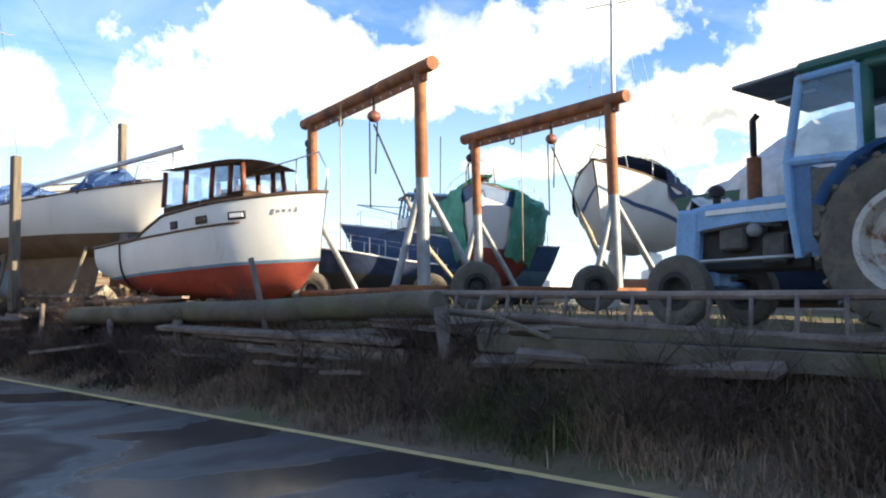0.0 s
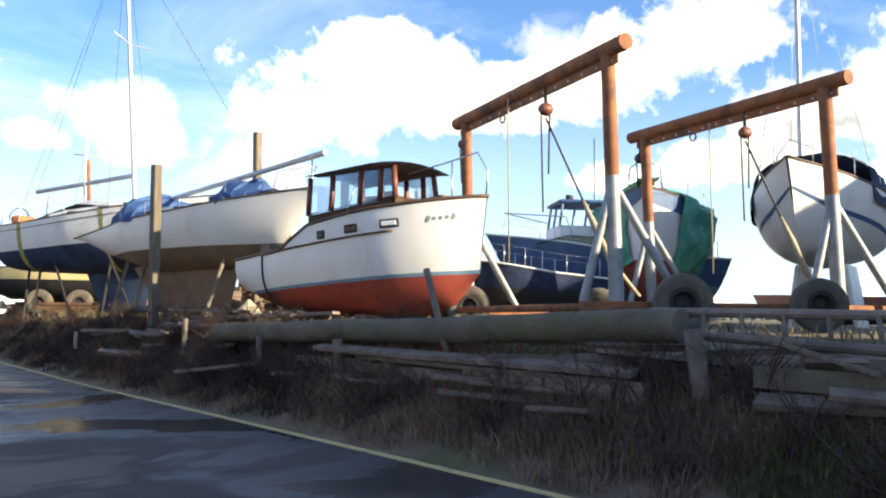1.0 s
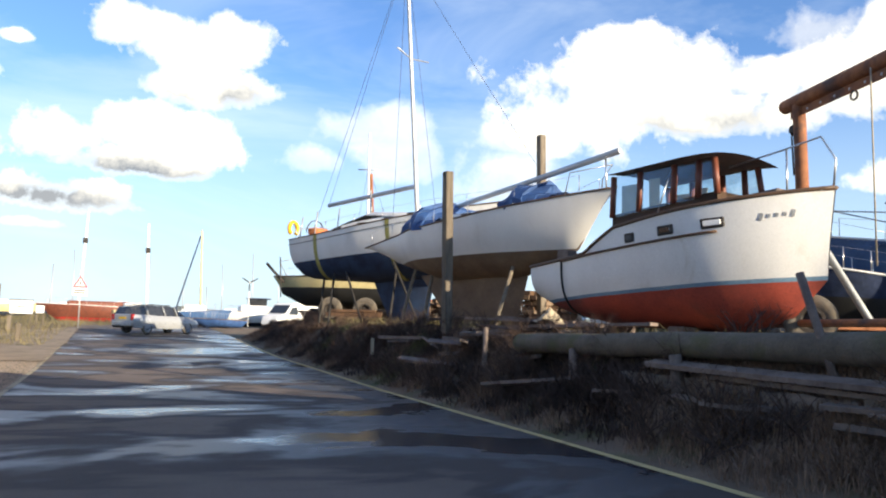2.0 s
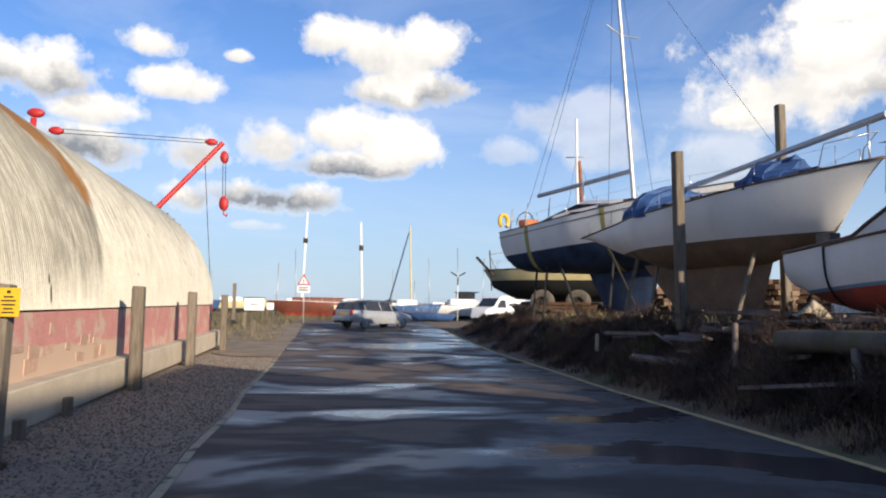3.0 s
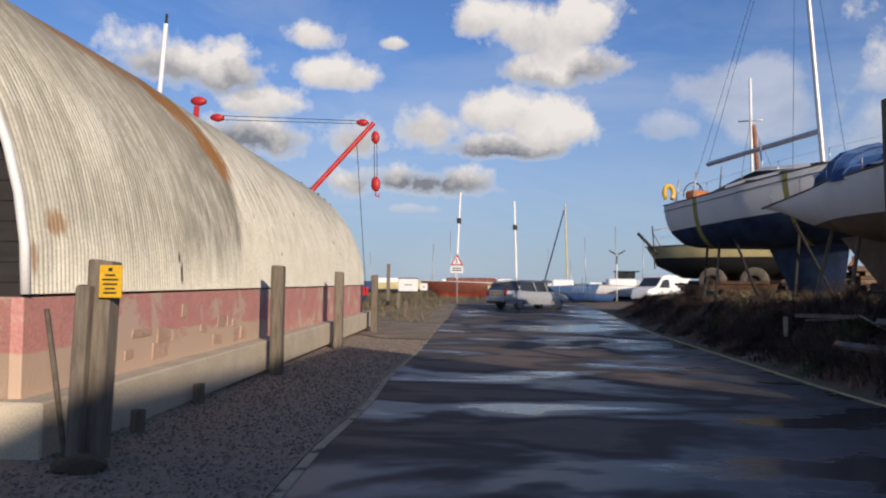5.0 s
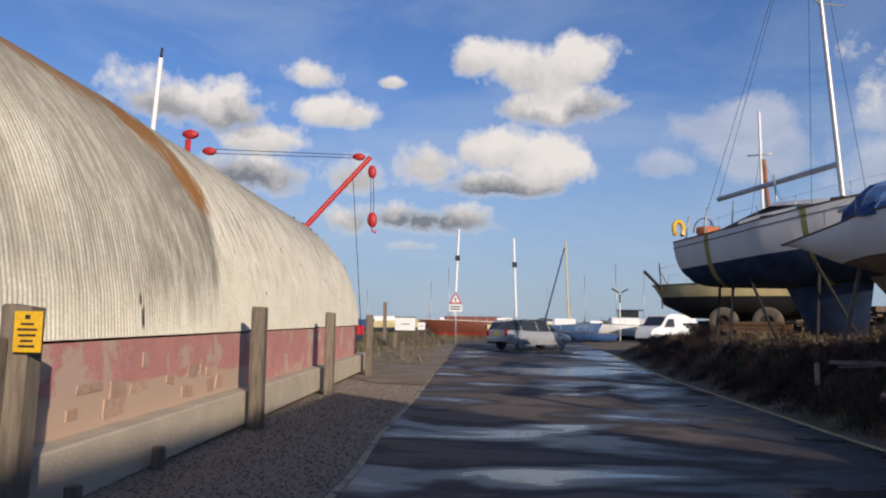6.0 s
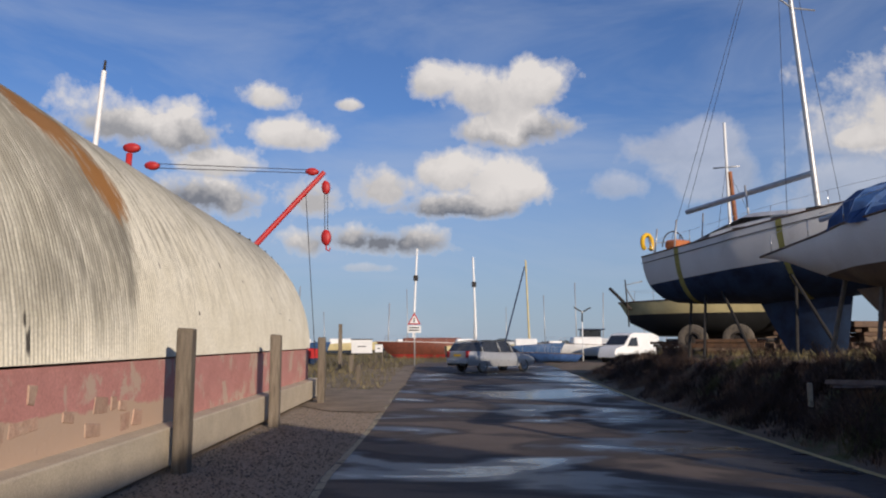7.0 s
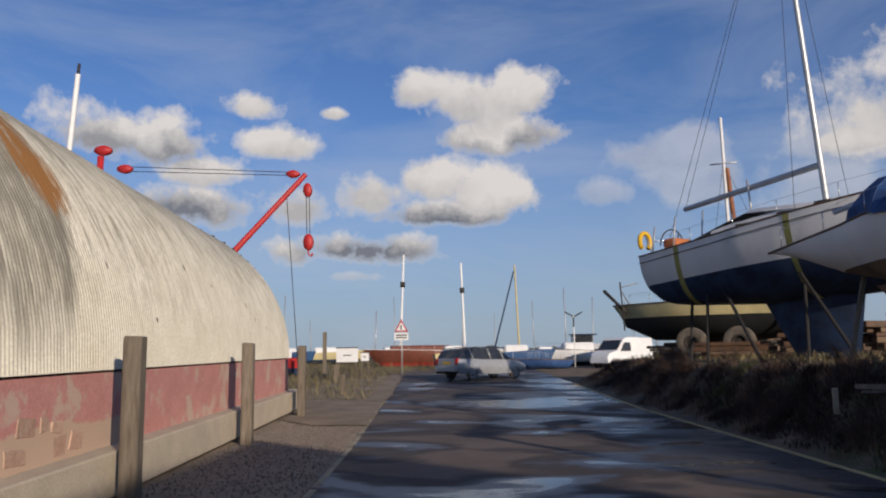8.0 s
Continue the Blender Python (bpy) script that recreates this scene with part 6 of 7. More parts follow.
def make_posts():
    rnd = random.Random(2)
    yaw = Matrix.Rotation(math.atan(-HUT_S), 4, "Z")

    def post(p, h, w, lean=0.0, name="timber_post", label="square weathered timber post set in the gravel"):
        bm = bmesh.new()
        box(bm, (0, 0, h / 2 - 0.1), (w, w, h + 0.2), bevel=0.014)
        for v in bm.verts:
            if v.co.z > h - 0.05:
                v.co.z += rnd.uniform(-0.014, 0.014)
        o = part(name, bm, M["wood"])
        o.matrix_world = Matrix.Translation(p) @ yaw @ Matrix.Rotation(lean, 4, "Y")
        return tagged(o, label, "post", "posts along the hut")

    post((-4.6, 19.74, 0), 1.9, 0.21)
    post((-5.44, 25.55, 0.03), 1.92, 0.21)
    post((-6.35, 31.9, 0.1), 1.9, 0.21)
    a = post((-3.42, 13.0, 0), 1.72, 0.21, 0.03, label="thick timber post carrying a yellow notice")
    # narrow shorter upright, stands for the dark strip left of the notice post
    b = post((-3.46, 12.8, 0), 1.5, 0.12, 0.03, label="shorter upright standing for the dark strip beside the notice post")
    # yellow notice with lines of print too small to read
    bm = bmesh.new()
    box(bm, (0, 0, 0), (0.2, 0.02, 0.28), bevel=0.004)
    s = part("notice", bm, M["yellow"])
    s.matrix_world = Matrix.Translation((-3.22, 12.87, 1.54)) @ Matrix.Rotation(radians(6), 4, "Z")
    tagged(s, "small yellow notice with black print on the post", "sign")
    for z, w in ((0.1, 0.035), (0.052, 0.09), (0.015, 0.14), (-0.024, 0.125), (-0.062, 0.09), (-0.098, 0.115)):
        bm = bmesh.new()
        box(bm, (0, -0.013, z), (w, 0.004, 0.015 if w > 0.05 else 0.03))
        part("text_bar", bm, M["ink"], s)
    o = part("broom_handle", bar((-4.08, 13.2, 1.28), (-3.58, 12.85, 0.03), 0.024, 8), M["wood"])
    tagged(o, "bare wooden pole leaning on the hut wall", "pole")
    for p, h in (((-4.15, 16.2, 0), 0.28), ((-3.75, 14.2, 0), 0.25)):
        post(p, h, 0.12, name="timber_stump", label="short sawn timber stump in the gravel")
    bm = bmesh.new()
    bmesh.ops.create_icosphere(bm, subdivisions=2, radius=0.16)
    for v in bm.verts:
        v.co = Vector((v.co.x * 1.5, v.co.y, v.co.z * 0.6)) + 0.05 * noise.noise_vector(v.co * 6)
    o = part("rubble_stone", bm, M["dirt"])
    o.location = (-3.2, 12.5, 0.06)
    tagged(o, "rough dark stone lying by the post foot", "stone")


def plank(name, a, b, w, h, label, category="timber", mat="oldwood", roll=0.0, group="timber on the bank"):
    a, b = Vector(a), Vector(b)
    d = b - a
    bm = bmesh.new()
    n = 6
    rr = []
    for i in range(n + 1):
        x = d.length * (i / n - 0.5)
        j = [0.12 * h * noise.noise(Vector((x * 2 + k * 7, a.x * 3, a.y))) for k in range(4)]
        rr.append([(x, -w / 2 + j[0], -h / 2), (x, w / 2 + j[1], -h / 2 + j[2]), (x, w / 2 + j[3], h / 2), (x, -w / 2, h / 2 + j[0]), (x, -w / 2 + j[0], -h / 2)])
    vs = sheet(bm, rr, smooth=False)
    bmesh.ops.remove_doubles(bm, verts=bm.verts, dist=0.0005)
    bmesh.ops.holes_fill(bm, edges=bm.edges)
    bmesh.ops.recalc_face_normals(bm, faces=bm.faces)
    o = part(name, bm, M[mat])
    o.matrix_world = Matrix.Translation((a + b) / 2) @ d.to_track_quat("X", "Z").to_matrix().to_4x4() @ Matrix.Rotation(roll, 4, "X")
    return tagged(o, label, category, group)


def make_bank_timber():
    # the long mossy log
    a, b = Vector((6.2, 17.5, 1.14)), Vector((7.65, 7.75, 1.36))
    pts = [a.lerp(b, k / 20) + 0.03 * noise.noise_vector(Vector((k * 0.4, 1, 2))) for k in range(21)]
    bm = tube(bmesh.new(), pts, [0.165 + 0.02 * noise.noise(Vector((k * 0.7, 5, 0))) for k in range(21)], 16)
    tagged(part("log", bm, M["log"], smooth=True), "long mossy log lying along the bank on stakes", "log")
    for top, foot, w in (((6.62, 13.1, 1.12), (6.64, 13.0, 0.3), 0.16), ((7.0, 11.3, 2.05), (7.12, 10.75, 0.5), 0.09), ((7.5, 7.5, 1.33), (7.56, 7.35, 0.1), 0.17), ((6.35, 15.6, 1.1), (6.25, 15.3, 0.3), 0.12), ((5.9, 18.6, 1.4), (5.85, 18.5, 0.4), 0.1)):
        o = part("stake", bar(foot, top, w / 2, 7), M["oldwood"])
        tagged(o, "rough grey timber stake driven into the bank", "stake", "stakes in the bank")
    # ladder lying on its side along the bank
    lad = thing("ladder", "long grey wooden ladder lying on its side along the bank", "ladder")
    u0, u1 = Vector((7.95, 8.4, 1.5)), Vector((8.75, 1.6, 1.42))
    l0, l1 = Vector((7.72, 8.2, 1.3)), Vector((8.42, 1.5, 0.98))
    for p, q in ((u0, u1), (l0, l1)):
        part("rail", tube(bmesh.new(), [p, p.lerp(q, 0.5) - Vector((0, 0, 0.02)), q], 0.045, 8), M["oldwood"], lad, smooth=True)
    for k in range(17):
        f = 0.03 + 0.94 * k / 16
        part("rung", bar(u0.lerp(u1, f), l0.lerp(l1, f), 0.022, 7), M["oldwood"], lad)
    rail = "long grey baulk lying along the bank"
    plank("baulk", (7.6, 6.9, 0.94), (8.2, 1.5, 0.86), 0.18, 0.17, rail, mat="log")
    plank("baulk", (7.8, 6.6, 1.08), (8.6, 1.2, 1.0), 0.16, 0.1, rail, mat="log")
    plank("plank", (6.55, 13.6, 1.0), (7.3, 8.0, 0.92), 0.22, 0.06, "weathered plank lying under the log", roll=0.2)
    plank("plank", (6.75, 12.6, 0.88), (7.35, 7.9, 0.8), 0.18, 0.05, "weathered plank lying under the log", roll=-0.15)
    for k in range(5):
        y0 = 14.4 - k * 1.32
        x = lambda y: edge_x(y) + 1.28
        plank("retaining_board", (x(y0), y0, 0.62 + 0.02 * (k % 2)), (x(y0 - 1.26), y0 - 1.26, 0.62), 0.06, 0.46 - 0.05 * (k % 3), "pale split board holding back the bank", mat="pinkboard")
    plank("batten", (7.6, 6.9, 1.28), (7.55, 5.85, 1.02), 0.06, 0.03, "pale sawn batten on the bank", mat="wood")
    # heaps of old planks nearer the yachts
    rnd = random.Random(11)
    for k in range(22):
        f = rnd.random()
        y = 15.6 + 8.2 * f
        d = rnd.uniform(0.9, 2.4)
        x = edge_x(y) + d
        z = ground_z(x, y) + rnd.uniform(0.05, 0.3)
        ang = radians(rnd.uniform(70, 150))
        l = rnd.uniform(0.7, 2.4)
        v = Vector((math.cos(ang), math.sin(ang), rnd.uniform(-0.12, 0.16))) * l / 2
        p = Vector((x, y, z))
        plank("broken_plank", p - v, p + v, rnd.uniform(0.08, 0.22), rnd.uniform(0.03, 0.08), "broken grey plank in a heap on the bank", roll=rnd.uniform(-0.5, 0.5))
    for k in range(30):
        y = 3.0 + 12.5 * rnd.random()
        x = edge_x(y) + rnd.uniform(1.0, 2.0)
        p = Vector((x, y, ground_z(x, y) + rnd.uniform(0.04, 0.2)))
        ang = radians(rnd.uniform(82, 125))
        v = Vector((math.cos(ang), math.sin(ang), rnd.uniform(-0.08, 0.08))) * rnd.uniform(0.4, 1.3)
        plank("broken_plank", p - v, p + v, rnd.uniform(0.07, 0.2), rnd.uniform(0.03, 0.08), "broken grey plank in a heap on the bank", roll=rnd.uniform(-0.5, 0.5))
    for k in range(10):
        y = 17.0 + 4.0 * rnd.random()
        x = edge_x(y) + rnd.uniform(2.0, 2.9)
        p = Vector((x, y, yard_z(y) + rnd.uniform(0.02, 0.25)))
        ang = radians(rnd.uniform(80, 130))
        v = Vector((math.cos(ang), math.sin(ang), rnd.uniform(-0.05, 0.05))) * rnd.uniform(0.7, 1.5)
        plank("stacked_plank", p - v, p + v, 0.2, 0.05, "old plank stacked beside the cruiser", roll=rnd.uniform(-0.1, 0.1))
    # pale sacking by the cruiser's stern
    bm = bmesh.new()
    wrinkled(bm, lambda i, j: (0.5 * (i - 0.5), 0.45 * (j - 0.5), 0.35 * math.sin(math.pi * i) * math.sin(math.pi * j)), 14, 14, 0.14, 4)
    o = part("sacking", bm, M["rope"], smooth=True)
    o.location = (7.05, 18.2, 1.5)
    tagged(o, "crumpled pale sacking on the plank heap", "sacking")
    bm = bmesh.new()
    box(bm, (0, 0, 0.14), (0.08, 0.08, 0.42), bevel=0.012)
    o = part("marker_post", bm, M["rope"])
    o.location = (4.75, 24.6, 0.7)
    tagged(o, "small pale marker post in the bank grass", "post")


def blades(name, spots, material, label, category, seed, height, width):
    """Grass: bent blades, three points along each."""
    rnd = np.random.RandomState(seed)
    verts, faces = [], []
    for x, y, z, h, lean in spots:
        a = rnd.uniform(0, 2 * math.pi)
        k = rnd.uniform(0.2, 1.7) * h * lean
        dx, dy = math.cos(a) * k, math.sin(a) * k
        w = width * rnd.uniform(0.6, 1.4)
        px, py = -math.sin(a) * w, math.cos(a) * w
        i = len(verts)
        verts += [(x - px, y - py, z - 0.03), (x + px, y + py, z - 0.03), (x + dx * 0.4 + px * 0.7, y + dy * 0.4 + py * 0.7, z + h * 0.6), (x + dx * 0.4 - px * 0.7, y + dy * 0.4 - py * 0.7, z + h * 0.6), (x + dx, y + dy, z + h * rnd.uniform(0.85, 1.0))]
        faces += [(i, i + 1, i + 2, i + 3), (i + 3, i + 2, i + 4)]
    me = bpy.data.meshes.new(name)
    me.from_pydata(verts, [], faces)
    me.materials.append(material)
    return tagged(new(name, me), label, category, kind="stuff")


def make_grass():
    rnd = np.random.RandomState(3)
    dry, green, far, dead = [], [], [], []
    for y0, y1, count in ((0.5, 9, 30000), (9, 18, 24000), (18, 30, 20000), (30, 46, 15000)):
        tufts = [(rnd.uniform(y0, y1), abs(rnd.normal(0.95, 0.5)) + 0.22) for _ in range(int(count / 55))]
        for y, d in tufts:
            if d > 2.6:
                continue
            x = edge_x(y) + d
            big = noise.noise(Vector((x * 0.7, y * 0.7, 9)))
            isgreen = noise.noise(Vector((x * 0.5, y * 0.5, 2))) > 0.36
            hh = interp(d, [0.2, 0.6, 1.0, 1.6, 2.5], [0.09, 0.22, 0.31, 0.2, 0.12]) * (1.0 + 0.9 * big)
            if y < 10 and d > 1.35:
                hh *= 0.4
            for _ in range(55):
                px, py = x + rnd.normal(0, 0.13), y + rnd.normal(0, 0.15)
                if px - edge_x(py) < 0.12:
                    continue
                # beyond y 13 darker bracken blades also put the bank's shade into colour
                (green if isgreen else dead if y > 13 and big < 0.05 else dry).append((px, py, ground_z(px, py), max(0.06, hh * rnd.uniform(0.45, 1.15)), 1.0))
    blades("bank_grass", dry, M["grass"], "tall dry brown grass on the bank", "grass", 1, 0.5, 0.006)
    blades("dead_bracken", dead, M["twig"], "dead bracken and bramble leaf on the bank, coloured dark for its shade", "bracken", 7, 0.5, 0.009)
    blades("green_grass", green, M["grass_green"], "tufts of green grass on the bank", "grass", 2, 0.5, 0.006)
    # yard top and marsh
    for _ in range(9000):
        y = rnd.uniform(1, 46)
        x = edge_x(y) + rnd.uniform(2.2, 9)
        if y < 22 and rnd.rand() < 0.75:
            continue
        far.append((x, y, ground_z(x, y), rnd.uniform(0.06, 0.3), 1.0))
    for _ in range(26000):
        y = 35 + 60 * rnd.rand() ** 1.6
        x = rnd.uniform(-34, left_x(min(y, 60)) - 0.6 + (max(0, y - 55)) * 0.8)
        if x > -9 and y < 37 and x < -3:
            continue
        far.append((x, y, ground_z(x, y), rnd.uniform(0.08, 0.32) * (1 + (y - 35) / 60), 1.0))
    blades("marsh_grass", far, M["grass_marsh"], "low rough olive-brown marsh grass", "grass", 5, 0.3, 0.012)


def make_pebbles():
    """Loose stones on the gravel apron."""
    rnd = np.random.RandomState(12)
    verts, faces = [], []
    for _ in range(9000):
        y = 9.5 + 22 * rnd.rand() ** 1.7
        x = hut_x(y) + 0.3 + (left_x(y) - hut_x(y) - 0.3) * rnd.rand()
        r = rnd.uniform(0.006, 0.019)
        z = rise(y) + 0.03
        a = rnd.uniform(0, 6.28)
        i = len(verts)
        verts += [(x + r * 1.3 * math.cos(a + k * math.pi / 2) * (1 if k % 2 else 0.8), y + r * 1.3 * math.sin(a + k * math.pi / 2), z) for k in range(4)] + [(x, y, z + r * 0.8), (x, y, z - r * 0.6)]
        for k in range(4):
            faces += [(i + k, i + (k + 1) % 4, i + 4), (i + (k + 1) % 4, i + k, i + 5)]
    me = bpy.data.meshes.new("pebbles")
    me.from_pydata(verts, [], faces)
    me.materials.append(PEBBLE)
    tagged(new("pebbles", me), "loose grey and brown pebbles on the gravel", "gravel", kind="stuff")


def make_twigs():
    """Bare thorny scrub along the bank."""
    rnd = random.Random(8)
    for k in range(130):
        y = 1.0 + 27 * (k / 64) ** 1.15 + rnd.uniform(-0.4, 0.4) if k < 64 else rnd.uniform(12.5, 40)
        d = rnd.uniform(0.5, 1.5) if k < 64 else rnd.uniform(0.45, 2.2)
        x = edge_x(y) + d
        bm = bmesh.new()
        for _ in range(26):
            a, h = rnd.uniform(0, 6.28), rnd.uniform(0.2, 0.62)
            r = rnd.uniform(0.15, 0.5)
            p1 = Vector((math.cos(a) * r * 0.4, math.sin(a) * r * 0.4, h * 0.6))
            p2 = Vector((math.cos(a) * r, math.sin(a) * r, h))
            tube(bm, [(0.2 * math.cos(a * 3), 0.2 * math.sin(a * 3), -0.05), p1, p2], [0.008, 0.006, 0.003], 3, caps=False)
            for _ in range(3):
                q = p1.lerp(p2, rnd.random())
                tube(bm, [q, q + Vector((rnd.uniform(-0.16, 0.16), rnd.uniform(-0.16, 0.16), rnd.uniform(0.0, 0.18)))], [0.003, 0.0015], 3, caps=False)
        o = part("scrub", bm, M["twig"])
        o.location = (x, y, ground_z(x, y))
        tagged(o, "low tangle of bare brown bramble stems", "shrub", "scrub on the bank", "stuff")



PEBBLE = surface("pebble_stone", (0.36, 0.3, 0.24), (0.22, 0.18, 0.145), 12, 0.85, bump=0.1, island=0.8)
M["grass_marsh"] = surface("marsh_blades", (0.22, 0.18, 0.09), (0.14, 0.12, 0.06), 0.3, 0.9, bump=0.0, island=0.5)
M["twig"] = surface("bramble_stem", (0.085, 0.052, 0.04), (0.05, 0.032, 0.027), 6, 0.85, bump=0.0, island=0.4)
M["pinkboard"] = surface("pale_split_board", (0.27, 0.22, 0.19), (0.17, 0.14, 0.12), 2.5, 0.9, bump=0.4, fine=25, stretch=(0.6, 4, 4))


# ---------------------------------------------------------------- beyond the lane
def make_car():
    c = thing("estate_car", "silver estate car parked at the roadside", "car", Matrix.Translation((-2.75, 49.2, rise(48.6) + 0.03)) @ Matrix.Rotation(radians(46), 4, "Z"))
    prof = [(-2.25, 0.42, 0.95, 0.85), (-2.2, 0.3, 1.0, 0.86), (-1.4, 0.28, 1.0, 0.88), (0.0, 0.27, 0.96, 0.88), (1.0, 0.28, 0.92, 0.88), (1.7, 0.3, 0.82, 0.84), (2.15, 0.34, 0.7, 0.74), (2.25, 0.42, 0.6, 0.66)]
    bm = bmesh.new()
    rr = [[(x, -w * 0.92, z0), (x, -w, z0 + 0.2), (x, -w, z1 - 0.12), (x, -w * 0.9, z1), (x, w * 0.9, z1), (x, w, z1 - 0.12), (x, w, z0 + 0.2), (x, w * 0.92, z0)] for x, z0, z1, w in prof]
    vs = sheet(bm, rr)
    bm.faces.new(vs[0]); bm.faces.new(list(reversed(vs[-1])))
    bmesh.ops.recalc_face_normals(bm, faces=bm.faces)
    part("body", bm, M["silver"], c, smooth=True)
    bm = bmesh.new()
    rr = [[(x, -w, 0.94), (x + dx, -w * 0.82, z), (x + dx, w * 0.82, z), (x, w, 0.94)] for x, dx, z, w in ((-2.2, 0.22, 1.38, 0.8), (-1.0, 0.0, 1.46, 0.82), (0.1, 0.0, 1.45, 0.82), (1.15, -0.65, 1.36, 0.8))]
    vs = sheet(bm, rr, smooth=False)
    bm.faces.new(vs[0]); bm.faces.new(list(reversed(vs[-1])))
    bmesh.ops.recalc_face_normals(bm, faces=bm.faces)
    part("glasshouse", bm, M["dark_glass"], c)
    bm = bmesh.new()
    sheet(bm, [[(x, y, z + 0.02) for y in (-0.68, 0, 0.68)] for x, z in ((-2.0, 1.38), (-1.0, 1.46), (0.1, 1.45), (0.5, 1.38))])
    bmesh.ops.solidify(bm, geom=bm.faces[:], thickness=0.03)
    part("roof", bm, M["silver"], c, smooth=True)
    for s in (-1, 1):
        for x, z in ((-1.45, 1.44), (-0.35, 1.45), (0.45, 1.4)):
            part("pillar", bar((x + 0.12, s * 0.84, 0.95), (x, s * 0.69, z), 0.035, 6), M["silver"], c)
        part("roof_rail", tube(bmesh.new(), [(-1.9, s * 0.62, 1.44), (-1.0, s * 0.64, 1.52), (0.2, s * 0.64, 1.5)], 0.02, 6), M["black"], c)
        bm = bmesh.new()
        box(bm, (-2.22, s * 0.72, 0.85), (0.1, 0.22, 0.3), bevel=0.02)
        part("tail_lamp", bm, M["lens_red"], c, "red tail lamp")
        for x in (-1.35, 1.35):
            w = make_wheel(c, (x, s * 0.76, 0.31), 0.31, 0.2, 0.2, "y", M["steel"])
            w.scale = (1, s, 1)
    bm = bmesh.new()
    box(bm, (-2.28, 0, 0.5), (0.14, 1.5, 0.22), bevel=0.04)
    part("bumper", bm, M["silver"], c)
    bm = bmesh.new()
    box(bm, (-2.265, 0, 0.8), (0.02, 0.52, 0.11))
    part("number_plate", bm, M["yellow"], c, "plain yellow plate")


def make_van():
    v = thing("van", "white panel van parked behind the bank", "van", Matrix.Translation((5.0, 61.6, rise(61) - 0.1)) @ Matrix.Rotation(radians(226), 4, "Z"))
    bm = bmesh.new()
    rr = []
    for x, z0, z1, w in ((-2.1, 0.35, 1.85, 0.85), (-2.0, 0.3, 1.92, 0.9), (0.3, 0.3, 1.95, 0.9), (0.75, 0.3, 1.85, 0.9), (1.35, 0.3, 1.15, 0.88), (2.0, 0.32, 0.98, 0.8), (2.15, 0.4, 0.7, 0.7)):
        rr.append([(x, -w, z0), (x, -w, (z0 + z1) / 2), (x, -w * 0.88, z1), (x, w * 0.88, z1), (x, w, (z0 + z1) / 2), (x, w, z0)])
    vs = sheet(bm, rr)
    bm.faces.new(vs[0]); bm.faces.new(list(reversed(vs[-1])))
    bmesh.ops.recalc_face_normals(bm, faces=bm.faces)
    part("body", bm, M["white"], v, smooth=True)
    bm = bmesh.new()
    sheet(bm, [[(0.82, -0.72, 1.78), (0.82, 0.72, 1.78)], [(1.36, -0.74, 1.2), (1.36, 0.74, 1.2)]], smooth=False)
    part("windscreen", bm, M["dark_glass"], v)
    for s in (-1, 1):
        bm = bmesh.new()
        sheet(bm, [[(0.25, s * 0.885, 1.65), (0.8, s * 0.885, 1.62)], [(0.2, s * 0.91, 1.1), (1.2, s * 0.905, 1.1)]], smooth=False)
        part("side_window", bm, M["dark_glass"], v)
        for x in (-1.3, 1.35):
            make_wheel(v, (x, s * 0.78, 0.32), 0.32, 0.2, 0.2, "y", M["steel"])


